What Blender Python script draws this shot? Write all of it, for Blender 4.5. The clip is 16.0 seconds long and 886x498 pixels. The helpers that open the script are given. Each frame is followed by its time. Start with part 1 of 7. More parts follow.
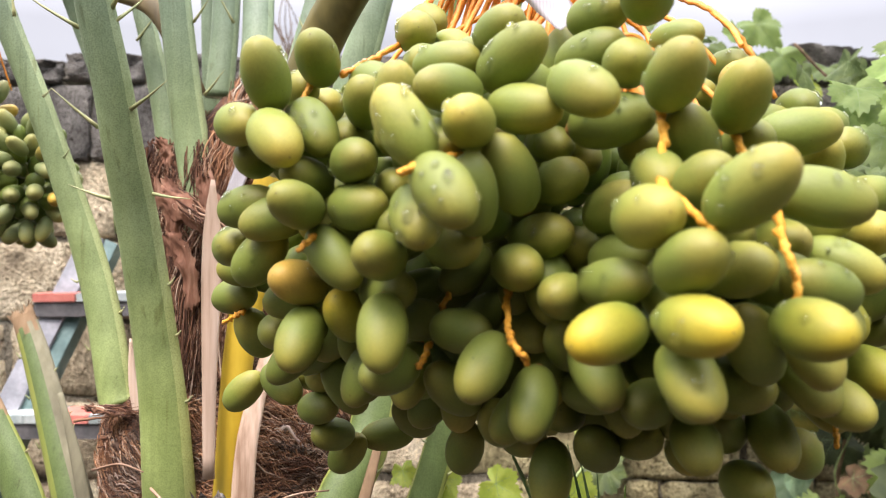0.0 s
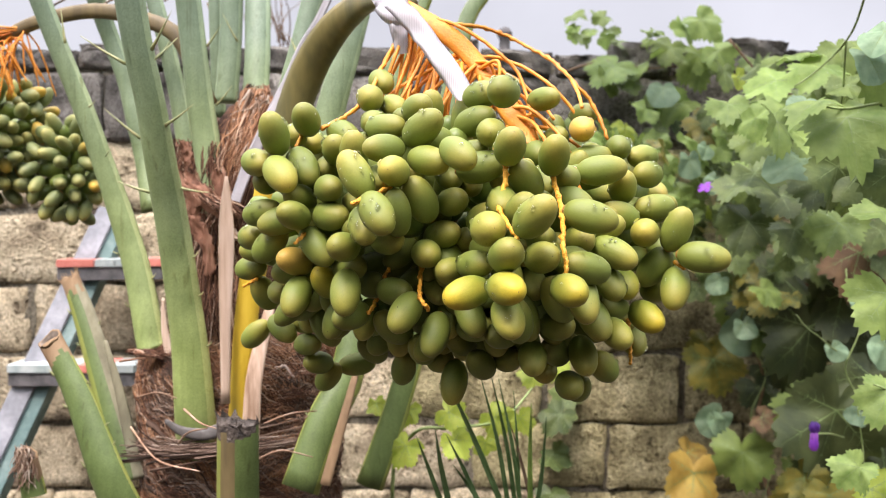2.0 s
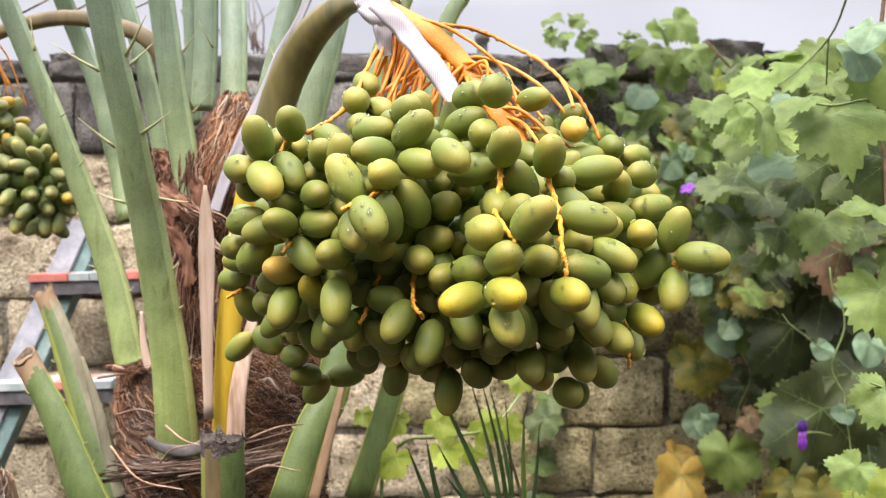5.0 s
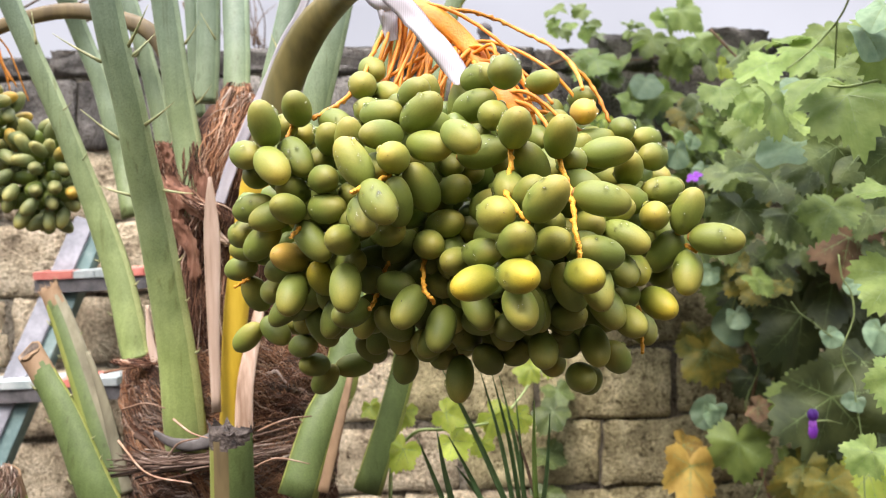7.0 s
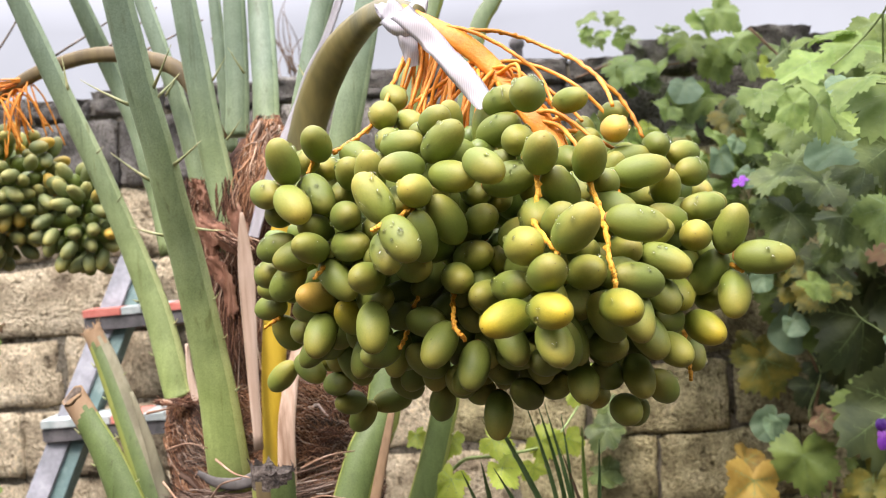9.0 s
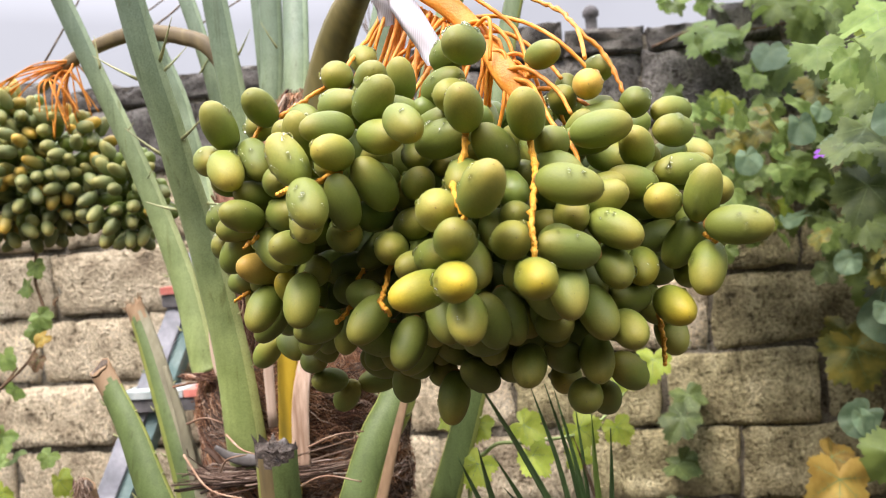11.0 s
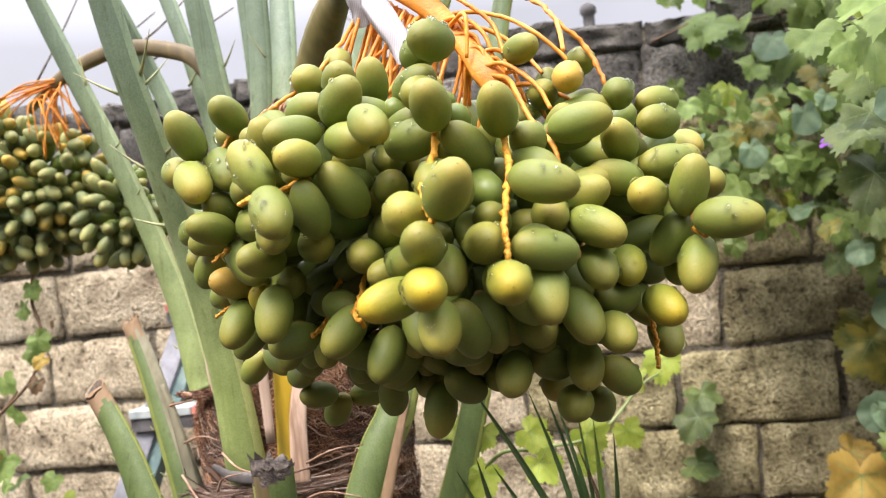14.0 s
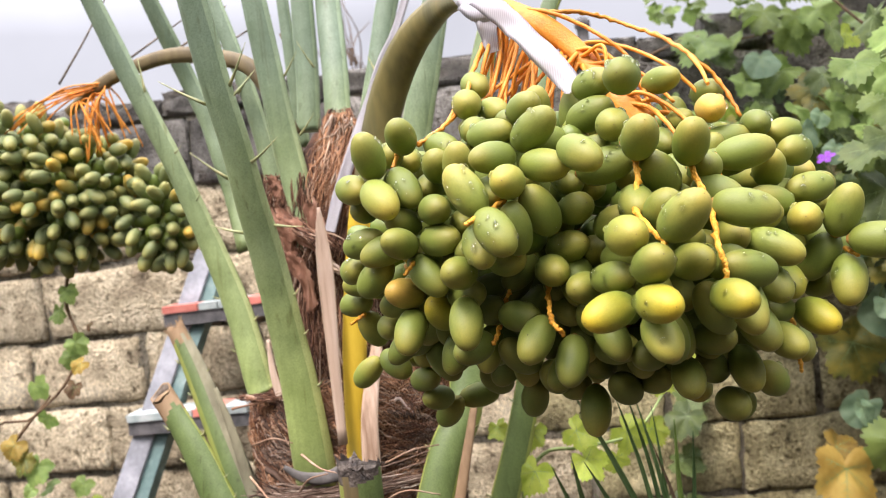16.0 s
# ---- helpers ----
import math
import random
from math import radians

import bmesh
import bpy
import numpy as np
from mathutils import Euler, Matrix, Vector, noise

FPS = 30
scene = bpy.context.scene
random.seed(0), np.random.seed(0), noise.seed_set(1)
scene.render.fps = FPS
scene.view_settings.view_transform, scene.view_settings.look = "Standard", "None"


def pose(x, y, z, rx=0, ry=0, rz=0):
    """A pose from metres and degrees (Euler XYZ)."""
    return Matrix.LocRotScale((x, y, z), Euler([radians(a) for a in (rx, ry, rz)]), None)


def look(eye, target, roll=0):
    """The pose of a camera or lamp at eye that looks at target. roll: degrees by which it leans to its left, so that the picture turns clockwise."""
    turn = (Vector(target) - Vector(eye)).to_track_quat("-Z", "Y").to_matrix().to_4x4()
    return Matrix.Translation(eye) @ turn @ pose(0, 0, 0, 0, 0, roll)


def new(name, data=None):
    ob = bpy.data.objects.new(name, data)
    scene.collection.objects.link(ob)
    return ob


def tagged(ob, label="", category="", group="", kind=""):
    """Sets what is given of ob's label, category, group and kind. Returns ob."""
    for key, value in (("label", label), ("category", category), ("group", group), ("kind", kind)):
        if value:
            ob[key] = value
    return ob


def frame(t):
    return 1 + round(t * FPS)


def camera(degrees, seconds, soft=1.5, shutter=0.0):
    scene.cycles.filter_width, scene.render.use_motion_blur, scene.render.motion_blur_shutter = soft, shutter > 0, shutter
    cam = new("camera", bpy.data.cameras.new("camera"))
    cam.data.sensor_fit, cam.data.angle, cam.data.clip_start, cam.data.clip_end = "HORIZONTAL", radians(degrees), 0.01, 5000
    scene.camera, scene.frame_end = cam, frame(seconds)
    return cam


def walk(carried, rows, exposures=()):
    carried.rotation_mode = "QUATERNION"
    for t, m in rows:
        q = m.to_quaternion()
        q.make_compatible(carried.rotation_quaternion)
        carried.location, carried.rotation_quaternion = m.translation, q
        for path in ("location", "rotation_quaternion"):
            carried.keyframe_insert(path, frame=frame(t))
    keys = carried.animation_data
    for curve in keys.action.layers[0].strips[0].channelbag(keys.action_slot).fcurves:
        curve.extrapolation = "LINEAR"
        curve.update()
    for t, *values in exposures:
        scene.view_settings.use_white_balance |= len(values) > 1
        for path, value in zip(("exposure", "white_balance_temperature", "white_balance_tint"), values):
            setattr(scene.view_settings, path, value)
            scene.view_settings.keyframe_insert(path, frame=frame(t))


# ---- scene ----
# ---- camera and walk ----
cam = camera(58.3, 16.0, soft=0.9)
cam.data.dof.use_dof, cam.data.dof.focus_distance, cam.data.dof.aperture_fstop = True, 0.58, 11.0
PATH = [
    (0.0, 0.0006, 0.0056, 1.4001, 0.15, -0.03, 0.20),
    (0.5, 0.0369, -0.0578, 1.3979, -0.24, -0.93, 0.35),
    (1.0, 0.0727, -0.1605, 1.4049, 0.16, -1.93, 0.27),
    (1.5, 0.0759, -0.2130, 1.4189, 0.28, -2.63, 0.30),
    (2.0, 0.0410, -0.2404, 1.4241, -0.54, -2.70, 0.33),
    (2.5, 0.0125, -0.2356, 1.4254, -1.75, -2.41, 0.29),
    (3.0, 0.0016, -0.2219, 1.4231, -2.23, -2.02, 0.15),
    (3.5, 0.0178, -0.2121, 1.4235, -2.31, -1.76, -0.17),
    (6.0, 0.0300, -0.2248, 1.4188, -2.30, -2.55, -1.01),
    (6.5, 0.0270, -0.2159, 1.4133, -2.38, -2.57, -1.15),
    (7.0, 0.0239, -0.2121, 1.4132, -1.99, -2.48, -1.46),
    (7.5, 0.0239, -0.2123, 1.4173, -1.50, -2.07, -2.22),
    (8.0, 0.0163, -0.2206, 1.4261, -1.06, -1.43, -3.23),
    (10.5, 0.1246, -0.1255, 1.4165, 7.40, -1.23, -4.81),
    (11.0, 0.1528, -0.1312, 1.4050, 9.60, -1.86, -4.60),
    (11.5, 0.1592, -0.1208, 1.3933, 10.69, -2.28, -4.50),
    (12.0, 0.1547, -0.1231, 1.3937, 11.11, -2.39, -4.66),
    (12.5, 0.1479, -0.1276, 1.3978, 11.27, -2.18, -5.14),
    (13.0, 0.1517, -0.1259, 1.4081, 11.25, -1.77, -5.81),
    (13.5, 0.1678, -0.1130, 1.4055, 11.05, -1.37, -6.42),
    (14.0, 0.1718, -0.1042, 1.4015, 10.55, -1.32, -6.82),
    (14.5, 0.1625, -0.1084, 1.4042, 9.33, -1.61, -7.08),
    (15.0, 0.1342, -0.1073, 1.4065, 7.84, -1.98, -7.13),
    (15.5, 0.0818, -0.1455, 1.4235, 6.36, -2.14, -6.85),
    (16.0, 0.0169, -0.1710, 1.4312, 5.85, -1.82, -6.23),
]
# each row: seconds, place in metres, then yaw, pitch and lean in degrees
walk(cam, [(t, pose(x, y, z, 0, 0, yaw) @ pose(0, 0, 0, 90 + pitch) @ pose(0, 0, 0, 0, 0, lean)) for t, x, y, z, yaw, pitch, lean in PATH],
     exposures=[(0.0, 0.27, 6500, 16), (3.5, 0.22, 6500, 16), (8.0, 0.25, 6500, 16), (10.5, 0.13, 6500, 16), (11.5, 0.17, 6500, 16), (12.5, 0.22, 6500, 16), (16.0, 0.25, 6500, 16)])

# ---- sky and light ----
world = bpy.data.worlds.new("overcast_sky")
scene.world = world
world.use_nodes = True
wn, wl = world.node_tree.nodes, world.node_tree.links
sky = wn.new("ShaderNodeTexSky")
sky.sky_type, sky.sun_disc = "NISHITA", False
sky.sun_elevation, sky.sun_rotation = radians(58), radians(40)
veil = wn.new("ShaderNodeMix")
veil.data_type = "RGBA"
veil.inputs[0].default_value = 0.86
veil.inputs[7].default_value = (8.7, 8.85, 9.35, 1)
wl.new(sky.outputs[0], veil.inputs[6])
# an overcast sky is brightest overhead
way, up = wn.new("ShaderNodeTexCoord"), wn.new("ShaderNodeSeparateXYZ")
wl.new(way.outputs["Generated"], up.inputs[0])
rise = wn.new("ShaderNodeMapRange")
rise.inputs[1].default_value, rise.inputs[2].default_value = 0.25, 1.0
rise.inputs[3].default_value, rise.inputs[4].default_value = 0.68, 5.3
wl.new(up.outputs[2], rise.inputs[0])
lift = wn.new("ShaderNodeVectorMath")
lift.operation = "SCALE"
cloud, tone_map, cloudy = wn.new("ShaderNodeTexNoise"), wn.new("ShaderNodeMapRange"), wn.new("ShaderNodeVectorMath")
cloud.inputs["Scale"].default_value, cloud.inputs["Detail"].default_value = 3.2, 5
wl.new(way.outputs["Generated"], cloud.inputs["Vector"])
tone_map.inputs[1].default_value, tone_map.inputs[2].default_value = 0.3, 0.7
tone_map.inputs[3].default_value, tone_map.inputs[4].default_value = 0.93, 1.16
wl.new(cloud.outputs[0], tone_map.inputs[0])
cloudy.operation = "SCALE"
wl.new(veil.outputs[2], cloudy.inputs[0])
wl.new(tone_map.outputs[0], cloudy.inputs["Scale"])
wl.new(cloudy.outputs[0], lift.inputs[0])
wl.new(rise.outputs[0], lift.inputs["Scale"])
wl.new(lift.outputs[0], wn["Background"].inputs["Color"])
wn["Background"].inputs["Strength"].default_value = 0.112
sun_data = bpy.data.lights.new("sun", "SUN")
sun_data.energy, sun_data.angle, sun_data.color = 4.4, radians(24), (1.0, 0.91, 0.84)
sun = new("sun", sun_data)
sun.matrix_world = look((-0.85, -0.95, 4.05), (0.0, 0.5, 1.3))


# ---- materials ----
def nodes_of(name, rough=0.6, spec=0.5):
    m = bpy.data.materials.new(name)
    m.use_nodes = True
    b = m.node_tree.nodes["Principled BSDF"]
    b.inputs["Roughness"].default_value = rough
    b.inputs["Specular IOR Level"].default_value = spec
    return m, m.node_tree.nodes, m.node_tree.links, b


def ramp(nt, stops):
    r = nt.new("ShaderNodeValToRGB")
    e = r.color_ramp.elements
    while len(e) < len(stops):
        e.new(0.5)
    for k, (p, c) in enumerate(stops):
        e[k].position, e[k].color = p, (*c, 1)
    return r


def mottled(name, stops, scale=30.0, stretch=(1, 1, 1), rough=0.7, bump=0.3, bump_scale=200.0, spec=0.4, jitter=0.15, depth=0.002, coords="Object"):
    """A surface with colour variation at two scales, fine relief and a little change from piece to piece."""
    m, nt, ln, b = nodes_of(name, rough, spec)
    tc, mp = nt.new("ShaderNodeTexCoord"), nt.new("ShaderNodeMapping")
    mp.inputs["Scale"].default_value = stretch
    ln.new(tc.outputs[coords], mp.inputs[0])
    n1, n2, n3 = (nt.new("ShaderNodeTexNoise") for _ in range(3))
    for n, s, d in ((n1, scale, 5), (n2, scale * 6, 4), (n3, bump_scale, 6)):
        n.inputs["Scale"].default_value, n.inputs["Detail"].default_value = s, d
        ln.new(mp.outputs[0], n.inputs["Vector"])
    add = nt.new("ShaderNodeMath")
    add.operation = "MULTIPLY_ADD"
    add.inputs[1].default_value = 0.35
    ln.new(n2.outputs[0], add.inputs[0])
    ln.new(n1.outputs[0], add.inputs[2])
    sh = nt.new("ShaderNodeMath")
    sh.operation = "SUBTRACT"
    sh.inputs[1].default_value = 0.175
    ln.new(add.outputs[0], sh.inputs[0])
    r = ramp(nt, stops)
    ln.new(sh.outputs[0], r.inputs[0])
    info = nt.new("ShaderNodeObjectInfo")
    hsv = nt.new("ShaderNodeHueSaturation")
    mr = nt.new("ShaderNodeMapRange")
    mr.inputs[3].default_value, mr.inputs[4].default_value = 1 - jitter, 1 + jitter
    ln.new(info.outputs["Random"], mr.inputs[0])
    ln.new(mr.outputs[0], hsv.inputs["Value"])
    ln.new(r.outputs[0], hsv.inputs["Color"])
    ln.new(hsv.outputs[0], b.inputs["Base Color"])
    bp = nt.new("ShaderNodeBump")
    bp.inputs["Strength"].default_value, bp.inputs["Distance"].default_value = bump, depth
    ln.new(n3.outputs[0], bp.inputs["Height"])
    ln.new(bp.outputs[0], b.inputs["Normal"])
    return m


def date_skin(name, base, tip, reach):
    """Waxy fruit skin: green at the stalk end, ripening from the tip, with freckles and a pale bloom."""
    m, nt, ln, b = nodes_of(name, 0.5, 0.42)
    tc, sep = nt.new("ShaderNodeTexCoord"), nt.new("ShaderNodeSeparateXYZ")
    ln.new(tc.outputs["Object"], sep.inputs[0])
    info = nt.new("ShaderNodeObjectInfo")
    off = nt.new("ShaderNodeVectorMath")
    off.operation = "ADD"
    rnd = nt.new("ShaderNodeMath")
    rnd.operation = "MULTIPLY"
    rnd.inputs[1].default_value = 37.0
    ln.new(info.outputs["Random"], rnd.inputs[0])
    ln.new(tc.outputs["Object"], off.inputs[0])
    ln.new(rnd.outputs[0], off.inputs[1])
    n1, n2 = nt.new("ShaderNodeTexNoise"), nt.new("ShaderNodeTexNoise")
    n1.inputs["Scale"].default_value, n1.inputs["Detail"].default_value = 1.7, 2
    n2.inputs["Scale"].default_value, n2.inputs["Detail"].default_value = 16.0, 6
    ln.new(off.outputs[0], n1.inputs["Vector"])
    ln.new(off.outputs[0], n2.inputs["Vector"])
    s1 = nt.new("ShaderNodeMath")
    s1.operation = "MULTIPLY_ADD"
    s1.inputs[1].default_value = 0.7
    ln.new(n1.outputs[0], s1.inputs[0])
    ln.new(sep.outputs[2], s1.inputs[2])
    s2 = nt.new("ShaderNodeMath")
    s2.operation = "MULTIPLY_ADD"
    s2.inputs[1].default_value = 0.35
    ln.new(info.outputs["Random"], s2.inputs[0])
    ln.new(s1.outputs[0], s2.inputs[2])
    s3 = nt.new("ShaderNodeMath")
    s3.operation = "MULTIPLY"
    s3.inputs[1].default_value = 0.5
    ln.new(s2.outputs[0], s3.inputs[0])
    r = ramp(nt, [(max(0, reach - 0.3) / 2, base), (reach / 2 + 0.1, tuple(p * 0.65 + q * 0.35 for p, q in zip(base, tip))), (reach / 2 + 0.34, tip)])
    ln.new(s3.outputs[0], r.inputs[0])
    hsv = nt.new("ShaderNodeHueSaturation")
    mr = nt.new("ShaderNodeMapRange")
    mr.inputs[3].default_value, mr.inputs[4].default_value = 0.82, 1.15
    ln.new(info.outputs["Random"], mr.inputs[0])
    ln.new(mr.outputs[0], hsv.inputs["Value"])
    ln.new(r.outputs[0], hsv.inputs["Color"])
    fine = nt.new("ShaderNodeTexNoise")
    fine.inputs["Scale"].default_value, fine.inputs["Detail"].default_value = 34.0, 5
    ln.new(off.outputs[0], fine.inputs["Vector"])
    blend = nt.new("ShaderNodeMath")
    blend.operation = "MULTIPLY_ADD"
    blend.inputs[1].default_value = 0.5
    half = nt.new("ShaderNodeMath")
    half.operation = "MULTIPLY"
    half.inputs[1].default_value = 0.5
    ln.new(n2.outputs[0], half.inputs[0])
    ln.new(fine.outputs[0], blend.inputs[0])
    ln.new(half.outputs[0], blend.inputs[2])
    tone = ramp(nt, [(0.34, (0.90, 0.90, 0.86)), (0.5, (1.0, 1.0, 1.0)), (0.66, (1.09, 1.08, 1.08))])
    ln.new(blend.outputs[0], tone.inputs[0])
    skin = nt.new("ShaderNodeMix")
    skin.data_type, skin.blend_type = "RGBA", "MULTIPLY"
    skin.inputs[0].default_value = 1.0
    ln.new(hsv.outputs[0], skin.inputs[6])
    ln.new(tone.outputs[0], skin.inputs[7])
    fr = ramp(nt, [(0.0, (0.12, 0.08, 0.03)), (0.205, (0.12, 0.08, 0.03)), (0.235, (1, 1, 1))])
    fm = nt.new("ShaderNodeTexNoise")
    fm.inputs["Scale"].default_value, fm.inputs["Detail"].default_value = 8.5, 2
    ln.new(off.outputs[0], fm.inputs["Vector"])
    ln.new(fm.outputs[0], fr.inputs[0])
    mul = nt.new("ShaderNodeMix")
    mul.data_type, mul.blend_type = "RGBA", "MULTIPLY"
    mul.inputs[0].default_value = 0.8
    ln.new(skin.outputs[2], mul.inputs[6])
    ln.new(fr.outputs[0], mul.inputs[7])
    ln.new(mul.outputs[2], b.inputs["Base Color"])
    rr = nt.new("ShaderNodeMapRange")
    rr.inputs[3].default_value, rr.inputs[4].default_value = 0.46, 0.66
    ln.new(n2.outputs[0], rr.inputs[0])
    ln.new(rr.outputs[0], b.inputs["Roughness"])
    bp = nt.new("ShaderNodeBump")
    bp.inputs["Strength"].default_value, bp.inputs["Distance"].default_value = 0.05, 0.02
    ln.new(blend.outputs[0], bp.inputs["Height"])
    ln.new(bp.outputs[0], b.inputs["Normal"])
    return m


SKIN = {
    "green": date_skin("date_skin_green", (0.151, 0.187, 0.029), (0.42, 0.285, 0.050), 0.92),
    # pale: the green skin with light put into its colour, for light-facing fruits
    "pale": date_skin("date_skin_green_lit", (0.183, 0.216, 0.034), (0.44, 0.315, 0.050), 0.82),
    "yellow": date_skin("date_skin_yellowing", (0.185, 0.226, 0.028), (0.60, 0.420, 0.026), 0.60),
    "orange": date_skin("date_skin_orange", (0.27, 0.25, 0.06), (0.52, 0.32, 0.05), 0.3),
    "far": date_skin("date_skin_small", (0.165, 0.20, 0.075), (0.42, 0.34, 0.07), 0.80),
    "far_ripe": date_skin("date_skin_small_ripe", (0.19, 0.20, 0.06), (0.50, 0.32, 0.04), 0.4),
}
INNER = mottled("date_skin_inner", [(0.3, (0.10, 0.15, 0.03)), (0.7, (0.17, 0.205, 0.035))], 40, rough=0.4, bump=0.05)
CAP = mottled("date_cap", [(0.3, (0.26, 0.12, 0.035)), (0.7, (0.48, 0.25, 0.06))], 200, rough=0.6)
SCAR = mottled("date_scar", [(0.3, (0.09, 0.06, 0.025)), (0.7, (0.20, 0.14, 0.055))], 200, rough=0.7)
ORANGE = mottled("orange_strand", [(0.3, (0.55, 0.19, 0.02)), (0.55, (0.75, 0.28, 0.03)), (0.8, (0.8, 0.38, 0.07))], 60, rough=0.5, bump=0.35, bump_scale=500)
KNUCKLED = mottled("knuckled_strand", [(0.25, (0.42, 0.17, 0.02)), (0.5, (0.74, 0.34, 0.025)), (0.8, (0.85, 0.48, 0.08))], 160, rough=0.55, bump=0.8, bump_scale=420, depth=0.003)
PEDUNCLE = mottled("yellow_stalk", [(0.25, (0.30, 0.215, 0.03)), (0.5, (0.50, 0.335, 0.025)), (0.75, (0.62, 0.44, 0.05))], 20, (1, 1, 0.2), rough=0.45, bump=0.15)


def stalk_skin(name, high, low, z_high=1.72, z_low=1.24):
    """Waxy leaf stalk: grey-green with a bloom above, yellower near the base, with lengthwise streaks and small scars."""
    m, nt, ln, b = nodes_of(name, 0.52, 0.35)
    tc, sep, mp = nt.new("ShaderNodeTexCoord"), nt.new("ShaderNodeSeparateXYZ"), nt.new("ShaderNodeMapping")
    ln.new(tc.outputs["Object"], sep.inputs[0])
    ln.new(tc.outputs["Object"], mp.inputs[0])
    mp.inputs["Scale"].default_value = (0.6, 0.6, 0.025)
    n0, n1, n2, n3 = (nt.new("ShaderNodeTexNoise") for _ in range(4))
    for n, sc, de, src in ((n0, 5, 3, tc.outputs["Object"]), (n1, 70, 4, mp.outputs[0]), (n2, 260, 3, mp.outputs[0]), (n3, 190, 5, mp.outputs[0])):
        n.inputs["Scale"].default_value, n.inputs["Detail"].default_value = sc, de
        ln.new(src, n.inputs["Vector"])
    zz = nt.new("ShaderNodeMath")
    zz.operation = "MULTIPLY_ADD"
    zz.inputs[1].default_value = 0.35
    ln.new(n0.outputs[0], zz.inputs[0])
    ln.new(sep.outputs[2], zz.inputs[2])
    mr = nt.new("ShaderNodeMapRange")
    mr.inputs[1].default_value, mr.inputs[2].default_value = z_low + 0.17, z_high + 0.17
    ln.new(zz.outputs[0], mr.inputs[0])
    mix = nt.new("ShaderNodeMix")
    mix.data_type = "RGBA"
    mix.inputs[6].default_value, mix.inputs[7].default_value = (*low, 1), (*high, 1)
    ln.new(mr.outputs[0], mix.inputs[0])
    streak = ramp(nt, [(0.28, (0.80, 0.81, 0.78)), (0.5, (1.0, 1.0, 1.0)), (0.72, (1.17, 1.14, 1.12))])
    av = nt.new("ShaderNodeMath")
    av.operation = "MULTIPLY_ADD"
    av.inputs[1].default_value = 0.5
    hf = nt.new("ShaderNodeMath")
    hf.operation = "MULTIPLY"
    hf.inputs[1].default_value = 0.5
    ln.new(n1.outputs[0], hf.inputs[0])
    ln.new(n2.outputs[0], av.inputs[0])
    ln.new(hf.outputs[0], av.inputs[2])
    ln.new(av.outputs[0], streak.inputs[0])
    mul = nt.new("ShaderNodeMix")
    mul.data_type, mul.blend_type = "RGBA", "MULTIPLY"
    mul.inputs[0].default_value = 1.0
    ln.new(mix.outputs[2], mul.inputs[6])
    ln.new(streak.outputs[0], mul.inputs[7])
    blot = ramp(nt, [(0.30, (0.55, 0.50, 0.38)), (0.38, (1, 1, 1))])
    ln.new(n3.outputs[0], blot.inputs[0])
    mul2 = nt.new("ShaderNodeMix")
    mul2.data_type, mul2.blend_type = "RGBA", "MULTIPLY"
    mul2.inputs[0].default_value = 0.6
    ln.new(mul.outputs[2], mul2.inputs[6])
    ln.new(blot.outputs[0], mul2.inputs[7])
    n4, n5 = nt.new("ShaderNodeTexNoise"), nt.new("ShaderNodeTexNoise")
    for n, sc, de in ((n4, 26, 5), (n5, 700, 2)):
        n.inputs["Scale"].default_value, n.inputs["Detail"].default_value = sc, de
        ln.new(tc.outputs["Object"], n.inputs["Vector"])
    bloom = ramp(nt, [(0.3, (0.80, 0.82, 0.76)), (0.52, (1.0, 1.0, 1.0)), (0.7, (1.14, 1.14, 1.17))])
    ln.new(n4.outputs[0], bloom.inputs[0])
    grain = ramp(nt, [(0.36, (0.82, 0.82, 0.78)), (0.5, (1.0, 1.0, 1.0)), (0.64, (1.12, 1.12, 1.12))])
    ln.new(n5.outputs[0], grain.inputs[0])
    last = mul2.outputs[2]
    for other in (bloom, grain):
        mx = nt.new("ShaderNodeMix")
        mx.data_type, mx.blend_type = "RGBA", "MULTIPLY"
        mx.inputs[0].default_value = 1.0
        ln.new(last, mx.inputs[6])
        ln.new(other.outputs[0], mx.inputs[7])
        last = mx.outputs[2]
    ln.new(last, b.inputs["Base Color"])
    bp = nt.new("ShaderNodeBump")
    bp.inputs["Strength"].default_value, bp.inputs["Distance"].default_value = 0.22, 0.003
    ln.new(av.outputs[0], bp.inputs["Height"])
    ln.new(bp.outputs[0], b.inputs["Normal"])
    return m


PETIOLE = stalk_skin("palm_leaf_stalk", (0.140, 0.192, 0.124), (0.25, 0.31, 0.10))
PETIOLE_EDGE = stalk_skin("palm_leaf_stalk_edge", (0.23, 0.30, 0.185), (0.38, 0.42, 0.15))
# leaf-base green; its darker tone also stands for shade on two stalks
PETIOLE_LOW_SHADED = stalk_skin("leaf_base_shaded", (0.165, 0.22, 0.10), (0.098, 0.138, 0.042))
BROWNSTALK = mottled("brown_stalk", [(0.25, (0.07, 0.055, 0.03)), (0.5, (0.135, 0.10, 0.045)), (0.75, (0.21, 0.16, 0.07))], 20, (1, 1, 0.2), rough=0.6, bump=0.2)
OLIVE = mottled("olive_stalk", [(0.25, (0.065, 0.062, 0.026)), (0.5, (0.125, 0.108, 0.036)), (0.75, (0.19, 0.155, 0.05))], 20, (1, 1, 0.2), rough=0.5, bump=0.2)
THORN = mottled("thorn", [(0.3, (0.22, 0.26, 0.12)), (0.7, (0.38, 0.36, 0.16))], 60, rough=0.5)
